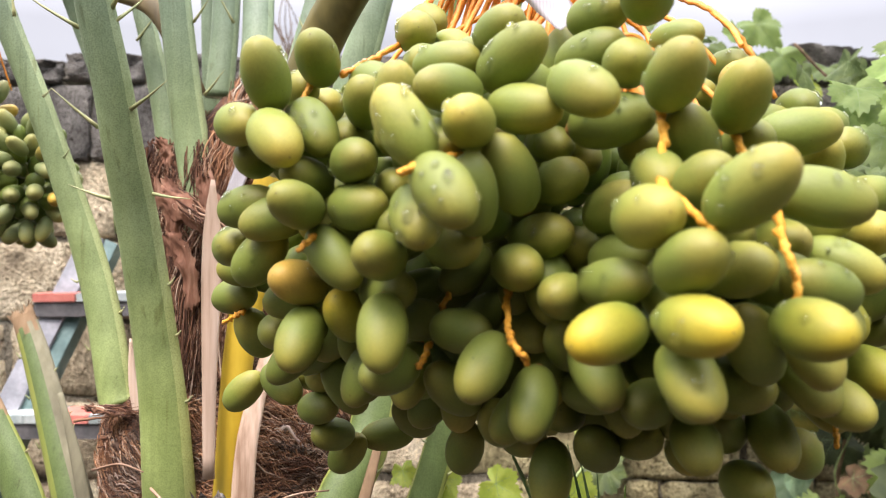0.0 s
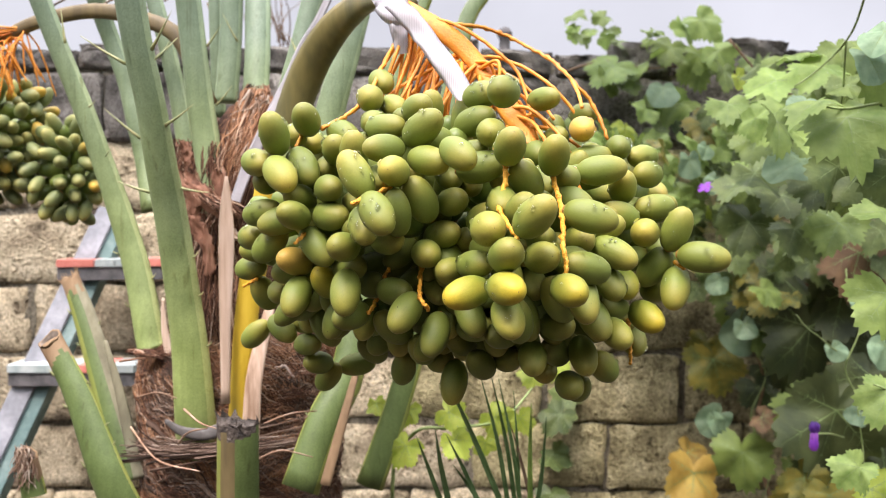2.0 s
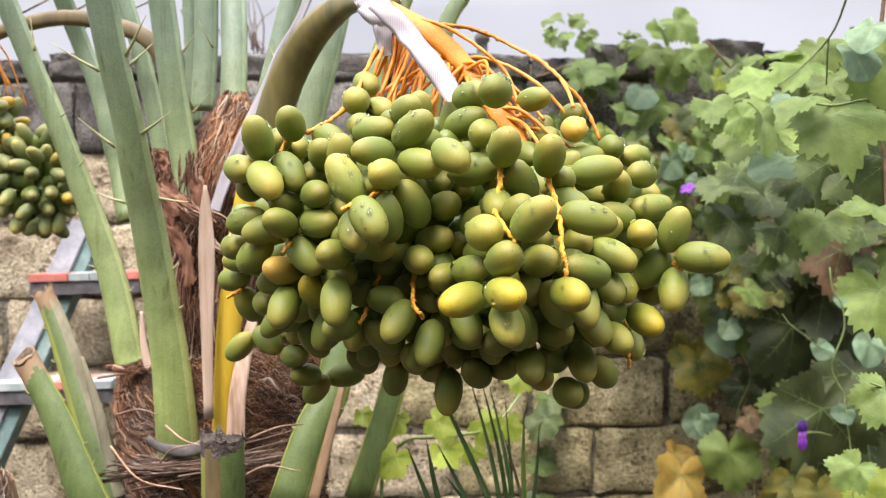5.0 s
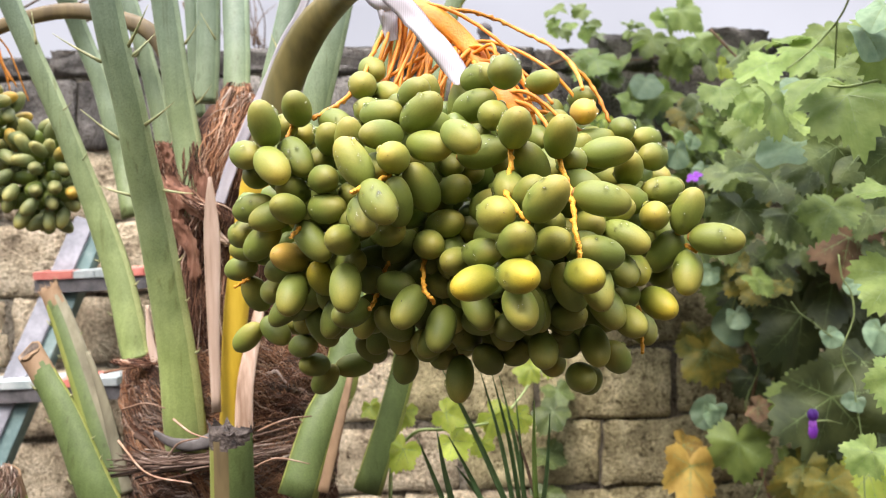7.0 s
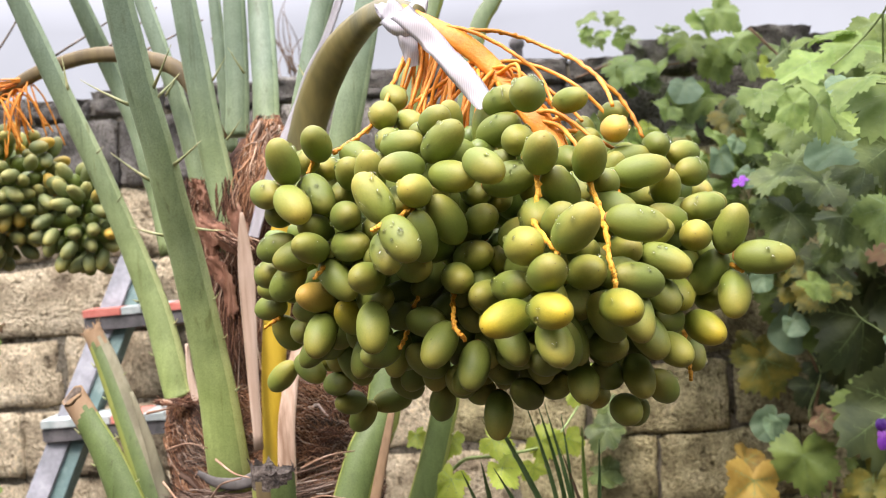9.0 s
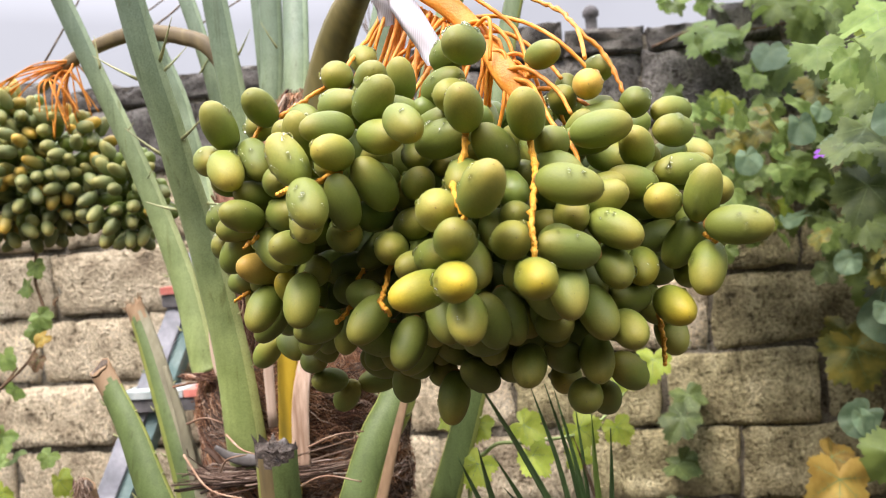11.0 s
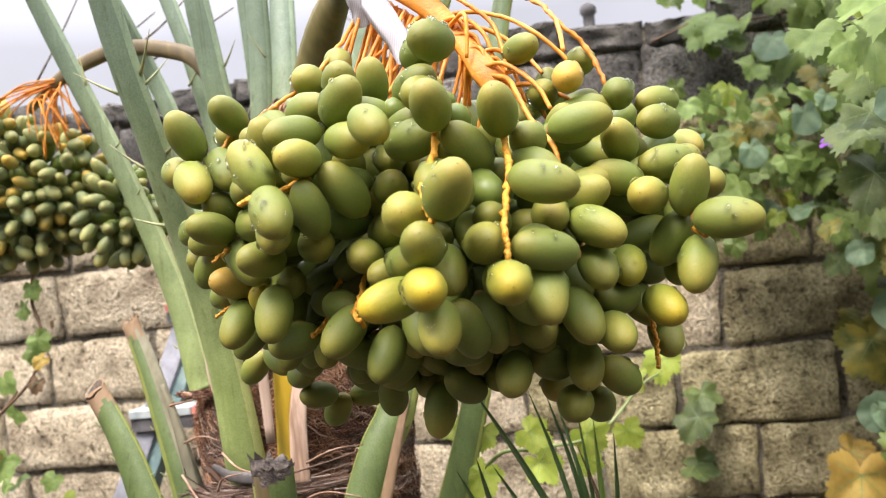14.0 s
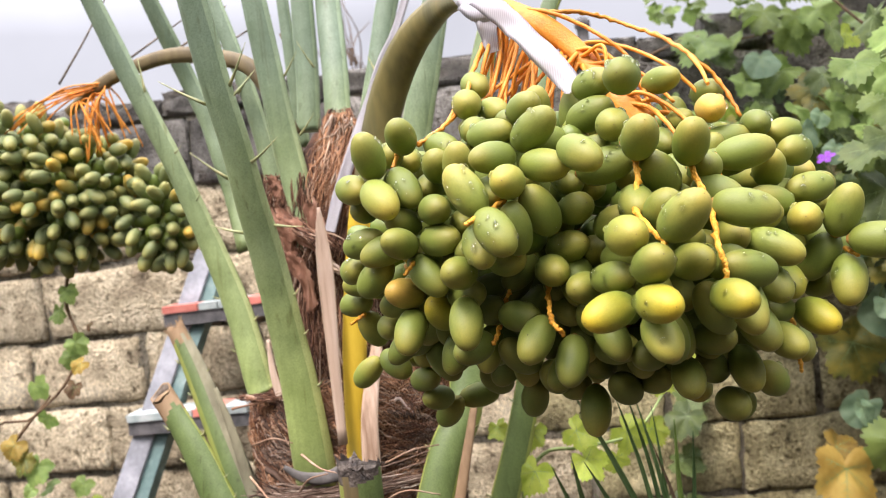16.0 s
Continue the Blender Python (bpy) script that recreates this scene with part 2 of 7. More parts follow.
FIBRE = mottled("palm_fibre", [(0.2, (0.025, 0.014, 0.009)), (0.45, (0.075, 0.036, 0.022)), (0.65, (0.16, 0.08, 0.048)), (0.85, (0.28, 0.19, 0.13))], 14, (1, 1, 6), rough=0.9, bump=0.8, bump_scale=160, depth=0.006)
STRAW = mottled("dry_fibre", [(0.25, (0.16, 0.10, 0.065)), (0.5, (0.32, 0.19, 0.12)), (0.8, (0.50, 0.38, 0.28))], 30, rough=0.85, bump=0.3, jitter=0.3)
TORN = mottled("torn_rust_sheath", [(0.25, (0.085, 0.036, 0.020)), (0.5, (0.20, 0.090, 0.052)), (0.8, (0.36, 0.21, 0.14))], 60, (1, 1, 0.12), rough=0.85, bump=0.7, bump_scale=200)
SHEATH = mottled("dry_sheath", [(0.3, (0.26, 0.165, 0.105)), (0.45, (0.44, 0.31, 0.22)), (0.6, (0.54, 0.40, 0.30)), (0.75, (0.64, 0.51, 0.41))], 55, (1, 1, 0.05), rough=0.75, bump=0.4, bump_scale=150)
DARKCUT = mottled("blackened_cut_end", [(0.3, (0.018, 0.015, 0.013)), (0.5, (0.065, 0.05, 0.04)), (0.7, (0.17, 0.14, 0.115)), (0.85, (0.5, 0.48, 0.46))], 90, rough=0.8, bump=1.0, bump_scale=300, depth=0.004)
TANRIND = mottled("tan_rind", [(0.2, (0.112, 0.068, 0.034)), (0.5, (0.225, 0.143, 0.075)), (0.8, (0.315, 0.225, 0.135))], 25, (1, 1, 0.15), rough=0.8, bump=0.5, bump_scale=150)
COLLAR = mottled("grey_dry_collar", [(0.25, (0.045, 0.040, 0.037)), (0.5, (0.100, 0.090, 0.083)), (0.8, (0.180, 0.165, 0.155))], 30, rough=0.7, bump=0.4, bump_scale=200)
RINDGREEN = mottled("yellow_green_rind", [(0.3, (0.16, 0.195, 0.04)), (0.7, (0.27, 0.28, 0.07))], 25, (1, 1, 0.15), rough=0.5)
GREYRIND = mottled("grey_olive_rind", [(0.2, (0.10, 0.09, 0.055)), (0.5, (0.20, 0.185, 0.115)), (0.8, (0.31, 0.29, 0.20))], 25, (1, 1, 0.15), rough=0.8, bump=0.4, bump_scale=150)
CUT = mottled("dried_cut_end", [(0.25, (0.045, 0.036, 0.03)), (0.5, (0.15, 0.115, 0.085)), (0.8, (0.38, 0.31, 0.24))], 60, rough=0.9, bump=0.9, bump_scale=250)


def stone_skin(name, stops, pits, big=12.0, depth=0.016):
    """Weathered stone: soft stains, sandy speckle and open pits."""
    m, nt, ln, b = nodes_of(name, 0.95, 0.2)
    tc, info = nt.new("ShaderNodeTexCoord"), nt.new("ShaderNodeObjectInfo")
    off, sc = nt.new("ShaderNodeVectorMath"), nt.new("ShaderNodeMath")
    off.operation, sc.operation = "ADD", "MULTIPLY"
    sc.inputs[1].default_value = 17.0
    ln.new(info.outputs["Random"], sc.inputs[0])
    ln.new(tc.outputs["Object"], off.inputs[0])
    ln.new(sc.outputs[0], off.inputs[1])
    stain, sand, grain, hole = (nt.new("ShaderNodeTexNoise") for _ in range(4))
    for n, s, d in ((stain, big, 6), (sand, 130, 8), (grain, 420, 5), (hole, 48, 7)):
        n.inputs["Scale"].default_value, n.inputs["Detail"].default_value = s, d
        ln.new(off.outputs[0], n.inputs["Vector"])
    r = ramp(nt, stops)
    ln.new(stain.outputs[0], r.inputs[0])
    speck = ramp(nt, [(0.32, (0.38, 0.35, 0.30)), (0.45, (0.90, 0.90, 0.88)), (0.55, (1.08, 1.08, 1.07)), (0.66, (1.5, 1.48, 1.44))])
    ln.new(sand.outputs[0], speck.inputs[0])
    pit = ramp(nt, [(0.33, (0.28, 0.25, 0.21)), (0.40, (1, 1, 1))])
    ln.new(hole.outputs[0], pit.inputs[0])
    last = r.outputs[0]
    for other, amount in ((speck, 0.85), (pit, pits)):
        mul = nt.new("ShaderNodeMix")
        mul.data_type, mul.blend_type = "RGBA", "MULTIPLY"
        mul.inputs[0].default_value = amount
        ln.new(last, mul.inputs[6])
        ln.new(other.outputs[0], mul.inputs[7])
        last = mul.outputs[2]
    hsv, mr = nt.new("ShaderNodeHueSaturation"), nt.new("ShaderNodeMapRange")
    mr.inputs[3].default_value, mr.inputs[4].default_value = 0.8, 1.16
    ln.new(info.outputs["Random"], mr.inputs[0])
    ln.new(mr.outputs[0], hsv.inputs["Value"])
    ln.new(last, hsv.inputs["Color"])
    ln.new(hsv.outputs[0], b.inputs["Base Color"])
    h1, h2 = nt.new("ShaderNodeMath"), nt.new("ShaderNodeMath")
    h1.operation = h2.operation = "MULTIPLY_ADD"
    h1.inputs[1].default_value, h2.inputs[1].default_value = 0.4, 0.8
    ln.new(grain.outputs[0], h1.inputs[0])
    ln.new(sand.outputs[0], h1.inputs[2])
    ln.new(h1.outputs[0], h2.inputs[2])
    ln.new(pit.outputs[0], h2.inputs[0])
    bp = nt.new("ShaderNodeBump")
    bp.inputs["Strength"].default_value, bp.inputs["Distance"].default_value = 0.95, depth
    ln.new(h2.outputs[0], bp.inputs["Height"])
    ln.new(bp.outputs[0], b.inputs["Normal"])
    return m


STONE = stone_skin("limestone_block", [(0.26, (0.215, 0.172, 0.116)), (0.40, (0.430, 0.357, 0.242)), (0.54, (0.607, 0.517, 0.358)), (0.78, (0.759, 0.672, 0.496))], 0.6)
# browner, darker stone with the vine's shade painted into its colour
SHADESTONE = stone_skin("shaded_brown_block", [(0.26, (0.136, 0.116, 0.060)), (0.42, (0.279, 0.243, 0.133)), (0.56, (0.431, 0.380, 0.215)), (0.78, (0.638, 0.572, 0.355))], 0.6)
DARKSTONE = stone_skin("weathered_dark_stone", [(0.25, (0.069, 0.067, 0.063)), (0.5, (0.183, 0.174, 0.160)), (0.8, (0.364, 0.343, 0.308))], 0.7, 9.0, 0.01)
MORTAR = stone_skin("mortar", [(0.25, (0.075, 0.066, 0.05)), (0.5, (0.18, 0.16, 0.12)), (0.8, (0.34, 0.31, 0.245))], 0.9, 7.0, 0.01)
# set dark so the unseen ground throws little light back up
SOIL = mottled("soil", [(0.2, (0.022, 0.016, 0.012)), (0.5, (0.05, 0.037, 0.026)), (0.8, (0.095, 0.072, 0.05))], 3, rough=1.0, bump=0.9, bump_scale=40, depth=0.02)
# dark grey of the added light-blocking walls, so they bounce little
BLOCKER = mottled("blocker_grey", [(0.2, (0.05, 0.05, 0.042)), (0.5, (0.085, 0.083, 0.07)), (0.8, (0.12, 0.115, 0.10))], 3, rough=0.95, bump=0.5, bump_scale=60)
PLASTIC, _n, _l, _b = nodes_of("white_plastic_tape", 0.45, 0.35)
_b.inputs["Base Color"].default_value = (0.50, 0.48, 0.50, 1)
_t, _x, _w, _g, _y, _v = (_n.new("ShaderNode" + k) for k in ("BsdfTranslucent", "MixShader", "TexWave", "BsdfTransparent", "MixShader", "TexCoord"))
_t.inputs["Color"].default_value = (0.50, 0.48, 0.50, 1)
_x.inputs[0].default_value = 0.35
_w.inputs["Scale"].default_value = 190.0
_l.new(_v.outputs["Object"], _w.inputs["Vector"])
_r = _n.new("ShaderNodeMapRange")
_r.inputs[3].default_value, _r.inputs[4].default_value = 0.04, 0.24
_l.new(_w.outputs["Fac"], _r.inputs[0])
_l.new(_b.outputs[0], _x.inputs[1])
_l.new(_t.outputs[0], _x.inputs[2])
_l.new(_r.outputs[0], _y.inputs[0])
_l.new(_x.outputs[0], _y.inputs[1])
_l.new(_g.outputs[0], _y.inputs[2])
_l.new(_y.outputs[0], _n["Material Output"].inputs["Surface"])


# ---- mesh helpers ----
def part(name, bm, material, parent=None, label="", smooth=True):
    me = bpy.data.meshes.new(name)
    bm.to_mesh(me)
    bm.free()
    for m in material if isinstance(material, (list, tuple)) else [material]:
        me.materials.append(m)
    if smooth:
        me.polygons.foreach_set("use_smooth", [True] * len(me.polygons))
    ob = new(name, me)
    if parent:
        ob.parent = parent
    if label:
        tagged(ob, label)
    return ob


def thing(name, place, label, category, group="", kind=""):
    ob = new(name)
    ob.location = place
    ob.empty_display_size = 0.05
    return tagged(ob, label, category, group, kind)


def smooth_line(pts, n):
    """n points on a Catmull-Rom curve through pts (tuples of any length)."""
    p = [np.array(q, float) for q in pts]
    p = [2 * p[0] - p[1]] + p + [2 * p[-1] - p[-2]]
    out = []
    for k in range(n):
        u = k / (n - 1) * (len(p) - 3)
        i = min(int(u), len(p) - 4)
        f = u - i
        a, b, c, d = p[i : i + 4]
        out.append(0.5 * (2 * b + (c - a) * f + (2 * a - 5 * b + 4 * c - d) * f * f + (3 * b - a - 3 * c + d) * f**3))
    return out


def sweep(bm, line, section, flat_to=(0, -1, 0), mat=0, closed_ends=True):
    """Sweeps a section along line: rows of x, y, z, width, thickness. section: unit (across, depth) pairs. The broad face looks to flat_to."""
    rings = []
    for k, row in enumerate(line):
        a, b = line[max(0, k - 1)][:3], line[min(len(line) - 1, k + 1)][:3]
        t = Vector(b - a).normalized()
        face = Vector(flat_to)
        face = (face - face.dot(t) * t).normalized()
        side = t.cross(face).normalized()
        c = Vector(row[:3])
        rings.append([bm.verts.new(c + side * (u * row[3]) + face * (v * row[4])) for u, v in section])
    n = len(section)
    for r0, r1 in zip(rings, rings[1:]):
        for k in range(n):
            f = bm.faces.new((r0[k], r0[(k + 1) % n], r1[(k + 1) % n], r1[k]))
            f.material_index = mat
    if closed_ends:
        for r in (rings[0][::-1], rings[-1]):
            f = bm.faces.new(r)
            f.material_index = mat
    return rings


def disc(n, p=1.0):
    out = []
    for k in range(n):
        a = 2 * math.pi * k / n
        c, s = math.cos(a), math.sin(a)
        out.append((math.copysign(abs(c) ** p, c) * 0.5, math.copysign(abs(s) ** p, s) * 0.5))
    return out


# rounded front, flat to slightly hollow back, with narrow ridged edges
STALK = [(-0.5, 0.02), (-0.46, 0.16), (-0.36, 0.33), (-0.2, 0.45), (0.0, 0.5), (0.2, 0.45), (0.36, 0.33), (0.46, 0.16), (0.5, 0.02), (0.44, -0.14), (0.2, -0.2), (0.0, -0.22), (-0.2, -0.2), (-0.44, -0.14)]


def tube(pts, r0, r1, n=16, sides=6, r_mid=None):
    """A round curve of tapering radius as a bmesh."""
    bm = bmesh.new()
    line = smooth_line(pts, n)
    rows = []
    for k, q in enumerate(line):
        f = k / (n - 1)
        r = r0 + (r1 - r0) * f if r_mid is None else (r0 + (r_mid - r0) * 2 * f if f < 0.5 else r_mid + (r1 - r_mid) * (2 * f - 1))
        rows.append(np.r_[q, 2 * r, 2 * r])
    sweep(bm, rows, disc(sides), (0.13, -1, 0.21))
    return bm


# ---- ground and wall ----
def ground():
    bm = bmesh.new()
    bmesh.ops.create_grid(bm, x_segments=60, y_segments=60, size=60)
    for v in bm.verts:
        v.co.z = 0.03 * noise.noise(v.co * 0.9) - 0.02
    ob = part("ground", bm, SOIL)
    return tagged(ob, "unseen garden soil below the palm, kept dark to cut bounced light", "ground", kind="structure")


ground()


def blocker_wall(name, x0, x1, y0, y1, height, label):
    """Plain unseen walls added round the path to block low sky light."""
    bm = bmesh.new()
    bmesh.ops.create_cube(bm, size=1)
    for v in bm.verts:
        v.co = Vector(((x0 + x1) / 2 + v.co.x * (x1 - x0), (y0 + y1) / 2 + v.co.y * (y1 - y0), height / 2 + v.co.z * height))
    return tagged(part(name, bm, BLOCKER, smooth=False), label, "wall", kind="structure")


blocker_wall("wall_south", -3.6, 3.9, -2.4, -2.2, 2.8, "unseen dark wall added to block low sky behind the path")
blocker_wall("wall_east", 3.9, 4.1, -2.4, 1.9, 2.4, "unseen dark wall added to block low sky at the side")
blocker_wall("wall_west", -3.8, -3.6, -2.4, 1.9, 2.0, "unseen dark wall added to block low sky at the side")
WALL_Y, COURSE, TOP = 1.92, 0.19, 1.855
wall = tagged(new("wall_north"), "rough limestone block garden wall with dark weathered top", "wall", kind="structure")


def wall_core():
    bm = bmesh.new()
    bmesh.ops.create_cube(bm, size=1)
    for v in bm.verts:
        v.co = Vector((v.co.x * 9.0 + 0.3, WALL_Y + 0.119 + v.co.y * 0.21, 0.92 + v.co.z * 1.84))
    return part("mortar_bed", bm, MORTAR, wall, "grey-brown mortar", smooth=False)


wall_core()


def block_mesh(name, seed, material, rough=0.006):
    """A unit-wide quarried block with chamfered, broken edges and an uneven face; 0.38 x 0.18 x 0.18 m."""
    rnd = random.Random(seed)
    bm = bmesh.new()
    us = (-0.5, -0.482, -0.4, -0.28, -0.14, 0.0, 0.14, 0.28, 0.4, 0.482, 0.5)
    ws = (-0.5, -0.46, -0.3, -0.1, 0.1, 0.3, 0.46, 0.5)
    nx, nz = len(us), len(ws)
    skew = [(rnd.uniform(-0.009, 0.009), rnd.uniform(-0.008, 0.008)) for _ in range(4)]
    grid = {}
    for i, u in enumerate(us):
        for k, w in enumerate(ws):
            rim_u, rim_w = i in (0, nx - 1), k in (0, nz - 1)
            sag = 0.009 if rim_u or rim_w else 0.0
            if rnd.random() < 0.16 and (i in (0, 1, nx - 2, nx - 1) or k in (0, 1, nz - 2, nz - 1)):
                sag += rnd.uniform(0.003, 0.012)
            shrink = 0.95 if rim_u and rim_w else 1.0
            ku = [(0.5 - u) * (0.5 - w), (0.5 + u) * (0.5 - w), (0.5 - u) * (0.5 + w), (0.5 + u) * (0.5 + w)]
            sx, sz = (sum(q * c[j] for q, c in zip(ku, skew)) for j in (0, 1))
            grid[i, k] = bm.verts.new((u * 0.376 * shrink + sx + rnd.uniform(-1, 1) * 0.0045, sag + rnd.uniform(-1, 1) * rough, w * 0.177 * shrink + sz + rnd.uniform(-1, 1) * 0.0045))
    for i in range(nx - 1):
        for k in range(nz - 1):
            bm.faces.new((grid[i, k], grid[i + 1, k], grid[i + 1, k + 1], grid[i, k + 1]))
    rim = [grid[i, 0] for i in range(nx)] + [grid[nx - 1, k] for k in range(1, nz)] + [grid[i, nz - 1] for i in range(nx - 2, -1, -1)] + [grid[0, k] for k in range(nz - 2, 0, -1)]
    back = [bm.verts.new((v.co.x, 0.07, v.co.z)) for v in rim]
    for k in range(len(rim)):
        j = (k + 1) % len(rim)
        bm.faces.new((rim[j], rim[k], back[k], back[j]))
    me = bpy.data.meshes.new(name)
    bm.to_mesh(me)
    bm.free()
    me.materials.append(material)
    me.polygons.foreach_set("use_smooth", [True] * len(me.polygons))
    return me


# ---- date bunches ----
def date_mesh(skin, seed, seg=20, rings=14):
    """A unit fruit along z: stalk end at -0.5 with its cap, tip with a small dark scar at +0.5."""
    rnd = random.Random(seed)
    bm = bmesh.new()
    ph, amp = rnd.uniform(0, 6.28), rnd.uniform(0.0, 0.03)
    rows = []
    for k in range(rings + 1):
        a = math.pi * k / rings
        z = -0.5 * math.cos(a)
        r = 0.5 * math.sin(a) ** 0.86 * (1.0 - 0.09 * z)
        if k in (0, rings):
            rows.append([bm.verts.new((0, 0, z * (1.0 if k == 0 else 1.012)))])
        else:
            rows.append([bm.verts.new((r * (1 + amp * math.cos(2 * t + ph)) * math.cos(t), r * (1 + amp * math.sin(t + 2 * z + ph)) * math.sin(t), z)) for t in (2 * math.pi * j / seg for j in range(seg))])
    for k in range(rings):
        for j in range(seg):
            i = (j + 1) % seg
            if k == 0:
                f = bm.faces.new((rows[0][0], rows[1][i], rows[1][j]))
            elif k == rings - 1:
                f = bm.faces.new((rows[k][j], rows[k][i], rows[-1][0]))
            else:
                f = bm.faces.new((rows[k][j], rows[k][i], rows[k + 1][i], rows[k + 1][j]))
    # cap: a low scalloped cup over the stalk end
    cup = []
    for zz, rr in ((-0.53, 0.0), (-0.525, 0.07), (-0.505, 0.125), (-0.482, 0.15)):
        if rr == 0:
            cup.append([bm.verts.new((0, 0, zz))])
        else:
            cup.append([bm.verts.new((rr * (1 + 0.1 * math.cos(3 * t)) * math.cos(t), rr * (1 + 0.1 * math.cos(3 * t)) * math.sin(t), zz)) for t in (2 * math.pi * j / 12 for j in range(12))])
    for j in range(12):
        i = (j + 1) % 12
        bm.faces.new((cup[0][0], cup[1][i], cup[1][j])).material_index = 1
        for k in (1, 2):
            bm.faces.new((cup[k][j], cup[k][i], cup[k + 1][i], cup[k + 1][j])).material_index = 1
    scar = [bm.verts.new((0.017 * math.cos(t) + 0.004, 0.017 * math.sin(t), 0.505)) for t in (2 * math.pi * j / 6 for j in range(6))]
    peak = bm.verts.new((0.004, 0, 0.522))
    for j in range(6):
        bm.faces.new((scar[j], scar[(j + 1) % 6], peak)).material_index = 2
    me = bpy.data.meshes.new("date")
    bm.to_mesh(me)
    bm.free()
    me.materials.append(SKIN[skin])
    me.materials.append(CAP)
    me.materials.append(SCAR)
    me.polygons.foreach_set("use_smooth", [True] * len(me.polygons))
    return me


FRUIT = {s: [date_mesh(s, 11 * k + 3) for k in range(3)] for s in SKIN}
bunch = thing("date_bunch", (0.05, 0.45, 1.40), "hanging bunch of unripe green and yellowing dates, wet", "date bunch")
placed = []


def set_date(ob, place, axis, length, width, turn):
    """Puts a unit fruit at place with its tip along axis."""
    ob.matrix_basis = Matrix.Translation(place) @ Vector(axis).to_track_quat("Z", "Y").to_matrix().to_4x4() @ Matrix.Rotation(turn, 4, "Z") @ Matrix.Diagonal((width, width, length, 1))


def date(x, y, z, dx, dy, dz, length, width, skin="green"):
    ob = new("date", FRUIT[skin][len(placed) % 3])
    ob.parent = bunch
    set_date(ob, Vector((x, y, z)) - bunch.location, (dx, dy, dz), length, width, 1.7 * len(placed))
    placed.append((Vector((x, y, z)), Vector((dx, dy, dz)).normalized(), length, width))
    return ob


# fruits of the side that faces the path: centre, way of the tip, length, width
date(-0.0876, 0.3951, 1.4849, -0.09, -0.65, 0.76, 0.0401, 0.0240, 'green')
date(-0.0660, 0.4194, 1.4991, -0.05, -0.92, 0.38, 0.0395, 0.0233, 'green')
date(-0.0806, 0.4497, 1.4888, 0.35, -0.93, -0.06, 0.0375, 0.0213, 'green')
date(-0.1051, 0.4114, 1.4631, 0.55, -0.82, -0.14, 0.0390, 0.0227, 'green')
date(-0.0806, 0.3841, 1.4524, 0.48, -0.70, -0.53, 0.0406, 0.0245, 'pale')
date(-0.0647, 0.3983, 1.4598, 0.45, -0.57, -0.69, 0.0390, 0.0227, 'green')
date(-0.0688, 0.4035, 1.4348, -0.35, -0.92, 0.16, 0.0378, 0.0218, 'green')
date(-0.1049, 0.4302, 1.4223, 0.85, -0.49, 0.20, 0.0388, 0.0227, 'green')
date(-0.0696, 0.3792, 1.4205, -0.29, -0.94, 0.21, 0.0389, 0.0229, 'pale')
date(-0.0427, 0.3819, 1.4415, 0.32, -0.95, 0.02, 0.0382, 0.0221, 'green')
date(-0.0410, 0.3834, 1.4200, 0.64, -0.77, 0.00, 0.0394, 0.0232, 'green')
date(-0.0395, 0.4027, 1.4731, 0.01, -0.95, 0.30, 0.0392, 0.0231, 'green')
date(-0.0166, 0.3316, 1.4504, -0.49, 0.19, 0.85, 0.0391, 0.0236, 'pale')
date(-0.0364, 0.4297, 1.4882, 0.59, -0.69, -0.41, 0.0396, 0.0233, 'green')
date(0.0010, 0.3924, 1.4905, 0.83, -0.56, 0.02, 0.0375, 0.0215, 'green')
date(0.0018, 0.3580, 1.4711, -0.71, -0.70, -0.04, 0.0377, 0.0220, 'green')
date(0.0105, 0.3370, 1.4532, -0.17, -0.99, 0.01, 0.0390, 0.0227, 'pale')
date(0.0355, 0.3583, 1.4621, 0.71, -0.68, -0.16, 0.0393, 0.0230, 'pale')
date(-0.0162, 0.4520, 1.5215, 0.10, -0.99, -0.12, 0.0400, 0.0239, 'green')
date(-0.0107, 0.5149, 1.5455, 0.30, -0.89, -0.34, 0.0393, 0.0231, 'green')
date(0.0036, 0.4621, 1.5150, 0.40, -0.89, -0.22, 0.0387, 0.0224, 'green')
date(0.0263, 0.3866, 1.5048, 0.33, -0.94, 0.12, 0.0385, 0.0222, 'green')
date(0.0309, 0.3687, 1.4876, 0.60, -0.63, 0.49, 0.0405, 0.0244, 'green')
date(-0.0016, 0.3685, 1.4494, 0.18, -0.96, -0.22, 0.0375, 0.0214, 'green')
date(0.0002, 0.3126, 1.4226, 0.39, -0.69, -0.61, 0.0402, 0.0241, 'pale')
date(-0.0121, 0.3439, 1.4135, 0.20, -0.80, -0.57, 0.0384, 0.0224, 'green')
date(0.0122, 0.3429, 1.4229, -0.07, -0.46, 0.89, 0.0382, 0.0225, 'green')
date(0.0294, 0.3592, 1.4331, -0.39, -0.50, 0.77, 0.0407, 0.0249, 'green')
date(0.0040, 0.3693, 1.4020, 0.46, -0.89, 0.03, 0.0391, 0.0228, 'green')
date(0.0920, 0.3663, 1.5153, -0.28, -0.96, -0.02, 0.0408, 0.0248, 'green')
date(0.0769, 0.4032, 1.5177, 0.53, -0.85, 0.06, 0.0392, 0.0229, 'green')
date(0.0722, 0.3986, 1.4963, 0.70, -0.68, 0.22, 0.0399, 0.0235, 'green')
date(0.0828, 0.3627, 1.4837, -0.09, -0.99, -0.09, 0.0392, 0.0230, 'pale')
date(0.0938, 0.3279, 1.4708, 0.05, -0.90, 0.43, 0.0393, 0.0234, 'green')
